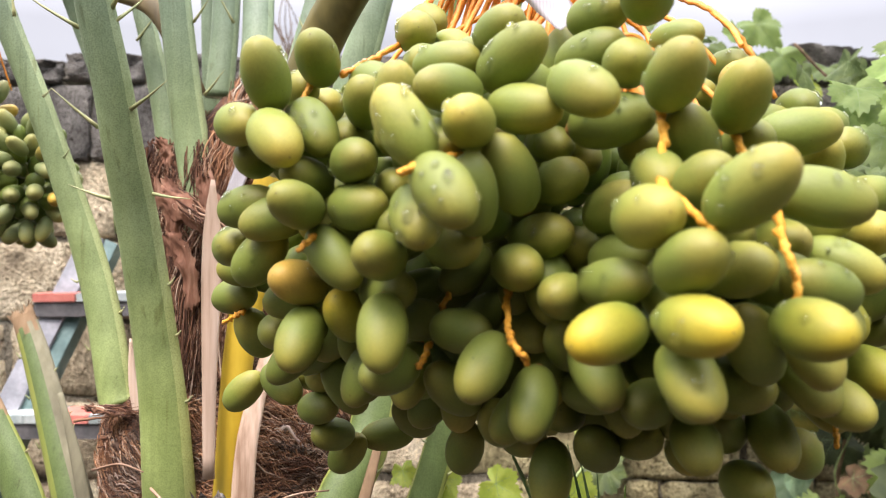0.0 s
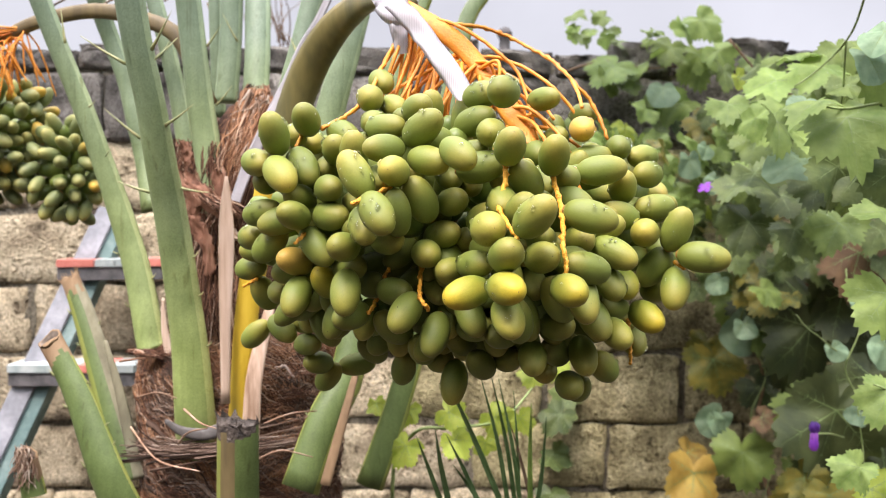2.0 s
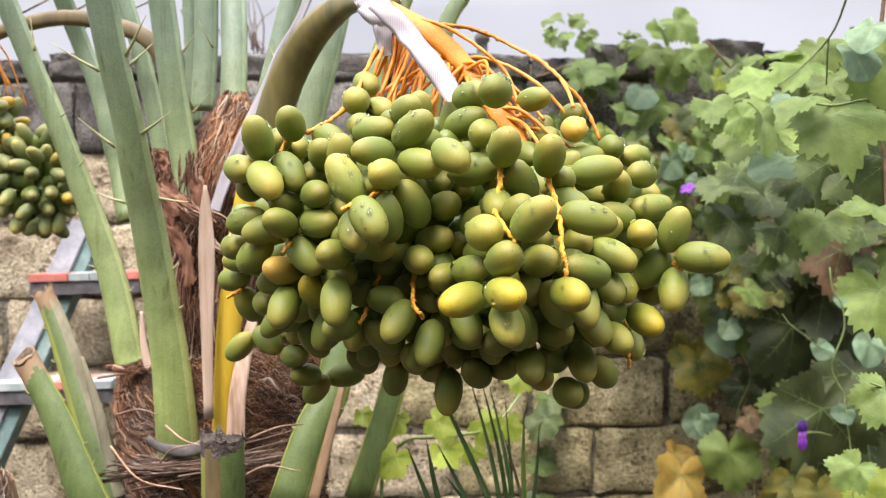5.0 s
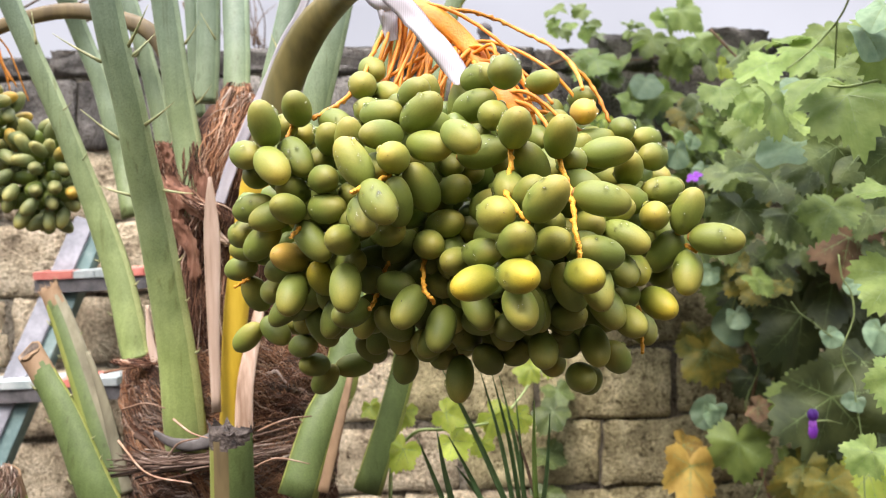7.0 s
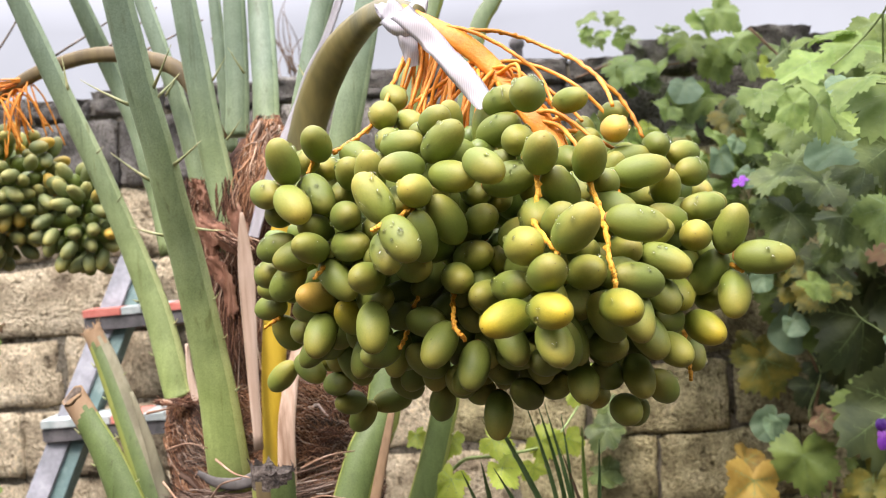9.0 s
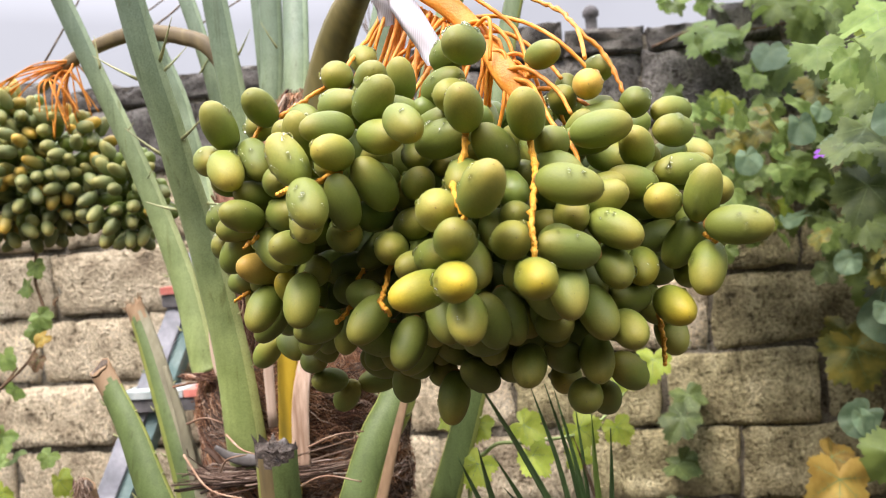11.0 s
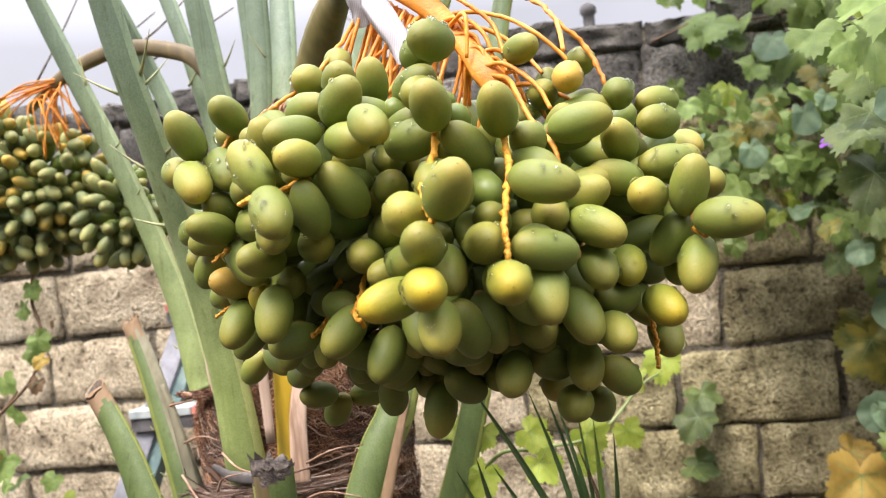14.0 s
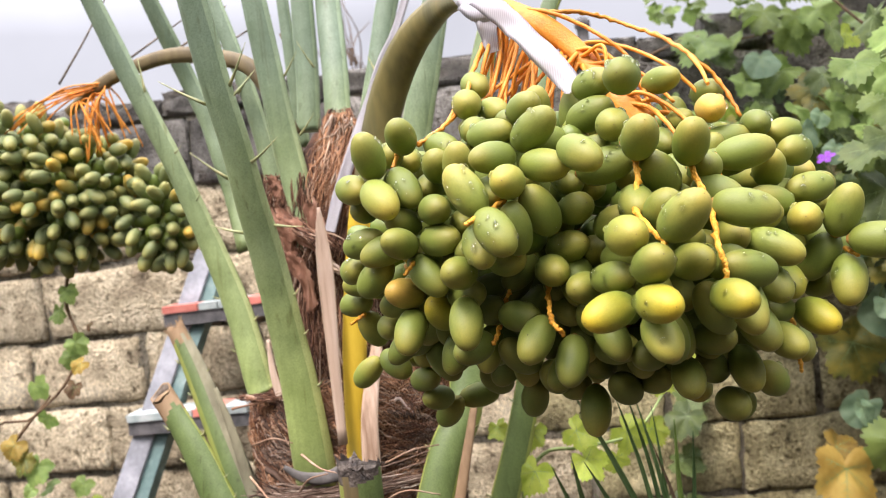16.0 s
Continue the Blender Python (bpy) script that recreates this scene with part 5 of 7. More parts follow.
def shag(pts, strands, seed, material, width=0.0018, flare=0.3):
    """A torn mat of fibres that run along pts: rows of x, y, z, width."""
    rnd = random.Random(seed)
    bm = bmesh.new()
    base = smooth_line(pts, 24)
    for _ in range(strands):
        u, lift, start = rnd.uniform(-0.5, 0.5), rnd.uniform(0, 0.012), rnd.randrange(0, 14)
        stop = min(23, start + rnd.randrange(6, 14))
        wob, ph, lean = rnd.uniform(0.001, 0.006), rnd.uniform(0, 6), rnd.gauss(0, flare)
        w = width * rnd.choice((0.6, 0.8, 1.0, 1.4, 3.0))
        line = []
        for k in range(8):
            f = k / 7
            q = base[int(start + (stop - start) * f)]
            side = (u + lean * (f - 0.5)) * q[3] + wob * math.sin(6 * f + ph)
            line.append(np.array([q[0] + side, q[1] - lift - 0.004 * math.sin(4 * f + ph) - 0.5 * q[3] * (0.25 - min(0.25, u * u)), q[2] + 0.3 * side * lean, w * (1.1 - 0.7 * f), w * 0.5]))
        sweep(bm, line, [(-0.5, 0), (0, 0.5), (0.5, 0)], (0, -1, 0.1), closed_ends=False)
    return tagged(child(part("fibre_shag", bm, material, palm), palm), kind="stuff")


def torn_sheath(pts, width, seed, material):
    """A crumpled scrap of woody leaf sheath with ragged sides and split ends."""
    rnd = random.Random(seed)
    bm = bmesh.new()
    line = smooth_line(pts, 16)
    layers = []
    side = [[rnd.uniform(0.6, 1.15) for _ in line] for _ in (0, 1)]
    split = [rnd.uniform(-0.012, 0.004) for _ in range(9)]
    for lift in (0.0, 0.0011):
        grid = []
        for k, q in enumerate(line):
            f = k / 15
            t = Vector(line[min(k + 1, 15)]) - Vector(line[max(k - 1, 0)])
            across = t.cross(Vector((0, -1, 0.1))).normalized()
            row = []
            for j in range(9):
                u = j / 4 - 1
                w = width * 0.5 * (0.35 + 0.65 * math.sin(math.pi * min(0.9, f + 0.12)) ** 0.6) * side[u > 0][k]
                p = Vector(q) + across * (u * w)
                p.y += 0.35 * w * u * u - 0.003 * noise.noise(Vector((u * 3, f * 5, seed))) * 2 + lift
                if k in (0, 15):
                    p += t.normalized() * split[j] * (1 if k else -1)
                row.append(bm.verts.new(p))
            grid.append(row)
        layers.append(grid)
        for r0, r1 in zip(grid, grid[1:]):
            for j in range(8):
                bm.faces.new((r0[j], r0[j + 1], r1[j + 1], r1[j]) if not lift else (r1[j], r1[j + 1], r0[j + 1], r0[j]))
    child(part("torn_sheath", bm, material, palm, "torn reddish-brown leaf sheath"), palm)


torn_sheath([(-0.318, 0.880, 1.520), (-0.308, 0.880, 1.508), (-0.306, 0.880, 1.488)], 0.016, 3, TORN)
torn_sheath([(-0.308, 0.860, 1.460), (-0.282, 0.855, 1.442), (-0.250, 0.850, 1.416)], 0.030, 4, TORN)
torn_sheath([(-0.310, 0.865, 1.476), (-0.296, 0.862, 1.442), (-0.290, 0.860, 1.395)], 0.026, 5, TORN)
torn_sheath([(-0.262, 0.862, 1.480), (-0.250, 0.858, 1.440), (-0.244, 0.855, 1.398)], 0.024, 6, TORN)
torn_sheath([(-0.300, 0.858, 1.420), (-0.276, 0.855, 1.380), (-0.268, 0.850, 1.330)], 0.026, 7, TORN)
torn_sheath([(-0.256, 0.856, 1.420), (-0.240, 0.850, 1.395), (-0.220, 0.850, 1.380)], 0.016, 8, SHEATH)
shag([(*(-0.489, 0.778, 1.122), 0.012), (*(-0.485, 0.778, 1.095), 0.024), (*(-0.480, 0.776, 1.062), 0.030)], 130, 61, PALE, 0.0010, flare=0.3)
shag([(*(-0.229, 0.975, 1.612), 0.035), (*(-0.227, 0.950, 1.569), 0.060), (*(-0.228, 0.920, 1.518), 0.062), (*(-0.230, 0.890, 1.461), 0.055), (*(-0.250, 0.870, 1.400), 0.06)], 520, 51, FINE, 0.0010, flare=0.22)
shag([(*(-0.226, 0.955, 1.604), 0.035), (*(-0.224, 0.935, 1.563), 0.060), (*(-0.225, 0.905, 1.513), 0.062), (*(-0.228, 0.880, 1.455), 0.055)], 520, 58, RUST, 0.0012, flare=0.25)
shag([(*(-0.222, 0.945, 1.600), 0.03), (*(-0.221, 0.925, 1.550), 0.05), (*(-0.222, 0.895, 1.500), 0.05)], 150, 59, PALE, 0.0011, flare=0.3)
shag([(*(-0.315, 0.900, 1.470), 0.03), (*(-0.276, 0.870, 1.444), 0.035), (*(-0.241, 0.850, 1.426), 0.035), (*(-0.219, 0.850, 1.408), 0.03)], 150, 52, FINE, 0.0010, flare=0.25)
shag([(*(-0.275, 0.900, 1.407), 0.05), (*(-0.271, 0.880, 1.330), 0.06), (*(-0.257, 0.850, 1.243), 0.08)], 700, 53, FINE, 0.0011, flare=0.2)
shag([(*(-0.343, 0.970, 1.530), 0.03), (*(-0.336, 0.960, 1.480), 0.035), (*(-0.327, 0.950, 1.406), 0.04)], 260, 54, FINE, 0.0011)
shag([(*(-0.350, 0.890, 1.198), 0.05), (*(-0.281, 0.875, 1.200), 0.06), (*(-0.220, 0.875, 1.191), 0.05), (*(-0.144, 0.880, 1.197), 0.05)], 420, 55, FINE, 0.0010, flare=0.5)
shag([(*(-0.377, 0.860, 1.231), 0.02), (*(-0.352, 0.852, 1.227), 0.03), (*(-0.322, 0.850, 1.222), 0.03)], 160, 57, FINE, 0.0011, flare=0.5)
shag([(*(-0.342, 0.820, 1.117), 0.05), (*(-0.290, 0.800, 1.111), 0.06), (*(-0.204, 0.800, 1.113), 0.07), (*(-0.150, 0.820, 1.117), 0.05)], 420, 56, DULL, 0.0010, flare=0.6)

fibre_mat("rust_fibre_mat", RUST, 75, 22, 0.98, 1.24, 26, 0.016, 0.0010, 0.012, (0.12, 0.45))
fibre_mat("rust_fibre_ledge", RUST, 40, 22, 1.20, 1.245, 27, 0.012, 0.0011, 0.012, (0.12, 0.5))

# dark wisps of dead leaflets above the crown
for pts in ([(-0.555, 1.100, 1.743), (-0.474, 1.100, 1.785), (-0.424, 1.100, 1.823)], [(-0.521, 1.150, 1.749), (-0.442, 1.150, 1.778), (-0.366, 1.150, 1.811)], [(-0.784, 1.200, 1.756), (-0.725, 1.200, 1.830), (-0.673, 1.200, 1.903)], [(-0.648, 1.200, 1.784), (-0.594, 1.200, 1.812), (-0.533, 1.200, 1.844)], [(-0.368, 1.200, 1.793), (-0.349, 1.200, 1.741), (-0.311, 1.200, 1.716)]):
    child(part("dead_leaflet", tube(pts, 0.0022, 0.0012, 10, 5), CUT, palm), palm)


# ---- white plastic tape that ties the bunch ----
tape = thing("plastic_tape", (-0.001, 0.540, 1.616), "white plastic tape knotted round the bunch stalk", "tape")


def band(name, pts, thick=0.0006, twist=0.0, parent=tape):
    """A thin pliant strip: rows of x, y, z, width, with a little crumple."""
    bm = bmesh.new()
    rows = smooth_line(pts, 30)
    left, right = [], []
    for k, q in enumerate(rows):
        a, b = rows[max(0, k - 1)][:3], rows[min(29, k + 1)][:3]
        t = Vector(b - a).normalized()
        face = Vector((0.25 * math.sin(k * 0.5 + twist), -1, 0.3 * math.cos(k * 0.35 + twist)))
        side = t.cross(face).normalized()
        n = side.cross(t).normalized()
        c = Vector(q[:3])
        ring = []
        for u, v in [(-0.5, 0)] + [(-0.3 + 0.2 * j, 1) for j in range(4)] + [(0.5, 0)] + [(0.3 - 0.2 * j, -1) for j in range(4)]:
            ring.append(bm.verts.new(c + side * (u * q[3]) + n * (v * thick + 0.0009 * math.sin(7 * u + k * 0.33 + twist) + 0.0006 * math.sin(15 * u - k * 0.2))))
        if left:
            for j in range(10):
                bm.faces.new((left[j], left[(j + 1) % 10], ring[(j + 1) % 10], ring[j]))
        left = ring
    return child(part(name, bm, PLASTIC, parent), parent)


band("tail", [(*(0.000, 0.525, 1.623), 0.022), (*(0.016, 0.510, 1.604), 0.020), (*(0.033, 0.479, 1.576), 0.020), (*(0.050, 0.450, 1.548), 0.019), (*(0.066, 0.425, 1.519), 0.017)])
band("tail", [(*(-0.001, 0.550, 1.626), 0.022), (*(0.004, 0.540, 1.602), 0.018), (*(0.007, 0.540, 1.577), 0.012)], twist=1.0)
band("knot", [(*(-0.020, 0.600, 1.653), 0.018), (*(-0.011, 0.555, 1.630), 0.026), (*(-0.001, 0.540, 1.617), 0.026), (*(0.011, 0.545, 1.624), 0.020), (*(0.019, 0.560, 1.642), 0.014)], twist=2.0)
band("band", [(*(-0.096, 0.870, 1.745), 0.0100), (*(-0.121, 0.870, 1.689), 0.0110), (*(-0.144, 0.875, 1.654), 0.0120), (*(-0.163, 0.880, 1.615), 0.0135), (*(-0.181, 0.880, 1.578), 0.0145), (*(-0.197, 0.870, 1.537), 0.0155), (*(-0.217, 0.860, 1.486), 0.0170), (*(-0.233, 0.850, 1.437), 0.0170)], twist=3.0)


# ---- second bunch ----
def small_bunch():
    b = thing("date_bunch", (-0.677, 1.020, 1.544), "second bunch of small green dates behind the leaf stalks", "date bunch")
    b_in = Vector(b.location)
    rnd = random.Random(17)
    low = {k: date_mesh(k, 91, 14, 9) for k in SKIN}
    lobes = [(Vector((-0.724, 1.040, 1.536)), 0.175, 0.10, 0.112), (Vector((-0.742, 1.070, 1.543)), 0.165, 0.09, 0.105), (Vector((-0.540, 1.020, 1.484)), 0.062, 0.05, 0.080), (Vector((-0.779, 1.030, 1.615)), 0.12, 0.08, 0.070)]
    got = []
    for _ in range(9000):
        c, rx, ry, rz = rnd.choice(lobes[:2] + lobes)
        d = Vector((rnd.gauss(0, 1), rnd.gauss(0, 1), rnd.gauss(0, 1))).normalized()
        s = rnd.choice((0.8, 1.0, 1.0, 0.9))
        p = c + Vector((d.x * rx, d.y * ry, d.z * rz)) * s
        if p.y > c.y + 0.01 or any((p - q).length < 0.0185 for q in got):
            continue
        got.append(p)
        a = d + Vector((rnd.uniform(-0.8, 0.8), rnd.uniform(-0.5, 0.3), rnd.uniform(-0.8, 0.4)))
        ob = new("date", low[rnd.choice(("far", "far", "far", "far", "far", "far", "far_ripe"))])
        ob.parent = b
        set_date(ob, p - b_in, a.normalized(), rnd.uniform(0.031, 0.037), rnd.uniform(0.0185, 0.0215), rnd.uniform(0, 6))
        if len(got) >= 298:
            break
    core = []
    for _ in range(4000):
        c, rx, ry, rz = rnd.choice(lobes)
        d = Vector((rnd.gauss(0, 1), rnd.gauss(0, 1), rnd.gauss(0, 1))).normalized()
        p = c + Vector((0, 0.025, 0)) + Vector((d.x * rx, d.y * ry, d.z * rz)) * 0.9 * rnd.random() ** 0.5
        if any((p - q[0]).length < 0.021 for q in core):
            continue
        core.append((p, d, 0.038, 0.023))
        if len(core) >= 240:
            break
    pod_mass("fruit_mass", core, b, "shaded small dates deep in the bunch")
    bm = bmesh.new()
    sweep(bm, stalk_rows([(*(-0.292, 0.940, 1.579), 0.024), (*(-0.335, 0.940, 1.673), 0.024), (*(-0.389, 0.950, 1.704), 0.024), (*(-0.460, 0.960, 1.719), 0.023), (*(-0.532, 0.980, 1.715), 0.022), (*(-0.599, 1.000, 1.700), 0.020), (*(-0.670, 1.020, 1.668), 0.015)]), disc(10, 0.8), (0, -1, 0))
    child(part("peduncle", bm, BROWNSTALK, b, "arching olive-brown stalk"), b)
    ends = [(-0.576, 1.000, 1.701), (-0.590, 1.000, 1.699), (-0.614, 1.000, 1.689), (-0.638, 1.000, 1.679)]
    for k in range(34):
        p = Vector(ends[k % 4])
        x, y = (rnd.uniform(-60, 120), rnd.uniform(215, 260)) if k % 4 == 0 else (rnd.uniform(175, 275), rnd.uniform(250, 310))
        q = Vector(lobes[3][0]) + Vector(((x - 20) * 0.00087, rnd.uniform(-0.06, 0.0), (270 - y) * 0.00087))
        m = p.lerp(q, 0.55) + Vector((0, -0.008, 0.012 + rnd.uniform(0, 0.012)))
        strand([tuple(p), tuple(m), tuple(q)], 0.0015, 0.0011, parent=b)


small_bunch()


# ---- ladder ----
TEAL = mottled("teal_paint", [(0.2, (0.05, 0.09, 0.085)), (0.5, (0.095, 0.155, 0.145)), (0.8, (0.19, 0.25, 0.23))], 20, rough=0.6, bump=0.2)
GREY = mottled("worn_grey_metal", [(0.2, (0.104, 0.108, 0.120)), (0.5, (0.192, 0.196, 0.212)), (0.8, (0.336, 0.336, 0.360))], 16, rough=0.55, bump=0.2)
RED = mottled("faded_red_paint", [(0.3, (0.45, 0.12, 0.09)), (0.7, (0.60, 0.22, 0.17))], 30, rough=0.6)
WHITE = mottled("white_paint", [(0.3, (0.264, 0.317, 0.304)), (0.7, (0.475, 0.510, 0.488))], 30, rough=0.6)
DARKWOOD = mottled("dark_tread_edge", [(0.3, (0.06, 0.06, 0.06)), (0.7, (0.16, 0.15, 0.15))], 25, rough=0.8)
ladder = thing("step_ladder", (-0.95, 1.75, 0.0), "old step ladder with teal sides and red-white treads", "ladder")


def bar(name, a, b, w, t, material, parent, face=(0, -1, 0)):
    bm = bmesh.new()
    a, b = np.array(a), np.array(b)
    rows = [np.r_[a + (b - a) * f, w, t] for f in (0.0, 0.03, 0.97, 1.0)]
    rows[0][3:] *= 0.94
    rows[-1][3:] *= 0.94
    sweep(bm, rows, [(-0.5, 0.44), (-0.46, 0.5), (0.46, 0.5), (0.5, 0.44), (0.5, -0.44), (0.46, -0.5), (-0.46, -0.5), (-0.5, -0.44)], face)
    return child(part(name, bm, material, parent, smooth=False), parent)


foot = Vector((-1.008, 1.620, 0.833))
head = Vector((-0.819, 1.840, 1.406))
run = (head - foot).normalized()
bar("stile", tuple(head + run * 0.02), tuple(foot - run * 0.62), 0.050, 0.022, GREY, ladder)
side = Vector((0.042, 0.03, 0.0))
bar("stile", tuple(head + side + run * 0.0), tuple(foot + side - run * 0.62), 0.034, 0.05, TEAL, ladder)
for x0, x1, y0, yy in ((68, 258, 506, 1.80), (-20, 212, 694, 1.70)):
    lefts = {506: ((-0.909, 1.800, 1.274), (-0.640, 1.800, 1.278)), 694: ((-0.983, 1.700, 1.028), (-0.677, 1.700, 1.029))}[y0]
    a, b = Vector(lefts[0]), Vector(lefts[1])
    bar("tread", tuple(a + Vector((0, 0, -0.012))), tuple(b + Vector((0, 0, -0.012))), 0.034, 0.09, DARKWOOD, ladder)
    for f0, f1, mat in ((0.0, 0.36, RED if y0 == 506 else WHITE), (0.36, 0.55, WHITE), (0.55, 0.80, WHITE if y0 == 506 else RED), (0.80, 1.0, RED if y0 == 506 else WHITE)):
        up = Vector((0, -0.003, 0.0145))
        bar("tread_strip", tuple(a.lerp(b, f0) + up), tuple(a.lerp(b, f1 - 0.004) + up), 0.019, 0.094, mat, ladder)

# ---- post on the wall ----
def wall_post():
    bm = bmesh.new()
    c = Vector((0.231, 2.000, 1.871))
    prof = [(0.0, 0.017), (0.014, 0.018), (0.026, 0.015), (0.05, 0.015), (0.056, 0.021), (0.070, 0.021), (0.080, 0.013), (0.085, 0.0005)]
    rows = [np.array([c.x, c.y, c.z - 0.015 + z, 2 * r, 2 * r]) for z, r in prof]
    sweep(bm, rows, disc(12), (0, -1, 0))
    ob = part("wall_post", bm, DARKWOOD)
    return tagged(ob, "small dark iron post end on top of the wall", "post")


wall_post()

# ---- leaves ----
def leaf_skin(name, dark, light, rough=0.62, through_amount=0.35):
    """Leaf tissue with blotches, fine vein relief and light that comes through."""
    m, nt, ln, b = nodes_of(name, rough - 0.04, 0.42)
    tc = nt.new("ShaderNodeTexCoord")
    info = nt.new("ShaderNodeObjectInfo")
    off = nt.new("ShaderNodeVectorMath")
    off.operation = "ADD"
    sc = nt.new("ShaderNodeMath")
    sc.operation = "MULTIPLY"
    sc.inputs[1].default_value = 23.0
    ln.new(info.outputs["Random"], sc.inputs[0])
    ln.new(tc.outputs["Object"], off.inputs[0])
    ln.new(sc.outputs[0], off.inputs[1])
    n1, vo = nt.new("ShaderNodeTexNoise"), nt.new("ShaderNodeTexVoronoi")
    n1.inputs["Scale"].default_value, n1.inputs["Detail"].default_value = 2.6, 6
    vo.feature, vo.inputs["Scale"].default_value = "DISTANCE_TO_EDGE", 9.0
    ln.new(off.outputs[0], n1.inputs["Vector"])
    ln.new(off.outputs[0], vo.inputs["Vector"])
    r = ramp(nt, [(0.3, dark), (0.68, light)])
    ln.new(n1.outputs[0], r.inputs[0])
    hsv = nt.new("ShaderNodeHueSaturation")
    mr = nt.new("ShaderNodeMapRange")
    mr.inputs[3].default_value, mr.inputs[4].default_value = 0.72, 1.2
    ln.new(info.outputs["Random"], mr.inputs[0])
    ln.new(mr.outputs[0], hsv.inputs["Value"])
    ln.new(r.outputs[0], hsv.inputs["Color"])
    ln.new(hsv.outputs[0], b.inputs["Base Color"])
    bp = nt.new("ShaderNodeBump")
    bp.inputs["Strength"].default_value, bp.inputs["Distance"].default_value = 0.08, 0.02
    ln.new(vo.outputs["Distance"], bp.inputs["Height"])
    ln.new(bp.outputs[0], b.inputs["Normal"])
    tr, mx = nt.new("ShaderNodeBsdfTranslucent"), nt.new("ShaderNodeMixShader")
    ln.new(hsv.outputs[0], tr.inputs["Color"])
    mx.inputs[0].default_value = through_amount
    ln.new(b.outputs[0], mx.inputs[1])
    ln.new(tr.outputs[0], mx.inputs[2])
    ln.new(mx.outputs[0], nt["Material Output"].inputs["Surface"])
    return m


LEAF = {
    # dark and dull hold the shade of low and inner leaves in their colour
    "dark": leaf_skin("vine_leaf_dark_shaded", (0.060, 0.094, 0.026), (0.135, 0.178, 0.052), through_amount=0.3),
    "mid": leaf_skin("vine_leaf_green", (0.105, 0.160, 0.034), (0.21, 0.285, 0.068)),
    "bright": leaf_skin("vine_leaf_bright", (0.150, 0.240, 0.056), (0.275, 0.375, 0.105), through_amount=0.45),
    "lime": leaf_skin("vine_leaf_lime", (0.27, 0.37, 0.04), (0.41, 0.48, 0.08), through_amount=0.5),
    "turning": leaf_skin("vine_leaf_turning", (0.075, 0.10, 0.028), (0.30, 0.25, 0.045)),
    "yellow": leaf_skin("vine_leaf_yellow", (0.30, 0.19, 0.035), (0.46, 0.33, 0.075), 0.7),
    "dull": leaf_skin("vine_leaf_dull_shaded", (0.036, 0.052, 0.018), (0.098, 0.122, 0.040), through_amount=0.2),
    "ochre": leaf_skin("vine_leaf_ochre", (0.14, 0.08, 0.02), (0.34, 0.23, 0.04), 0.7),
    "brown": leaf_skin("vine_leaf_brown", (0.095, 0.06, 0.033), (0.22, 0.135, 0.07), 0.8),
    "blue": leaf_skin("bindweed_leaf", (0.14, 0.235, 0.13), (0.26, 0.37, 0.22)),
}
VEIN = mottled("leaf_vein", [(0.3, (0.13, 0.19, 0.06)), (0.7, (0.22, 0.30, 0.11))], 5, rough=0.5)
STEM = mottled("vine_stem", [(0.3, (0.09, 0.055, 0.03)), (0.7, (0.22, 0.14, 0.08))], 60, rough=0.8, bump=0.5)
GREENSTEM = mottled("green_stem", [(0.3, (0.14, 0.20, 0.06)), (0.7, (0.26, 0.32, 0.12))], 60, rough=0.6)


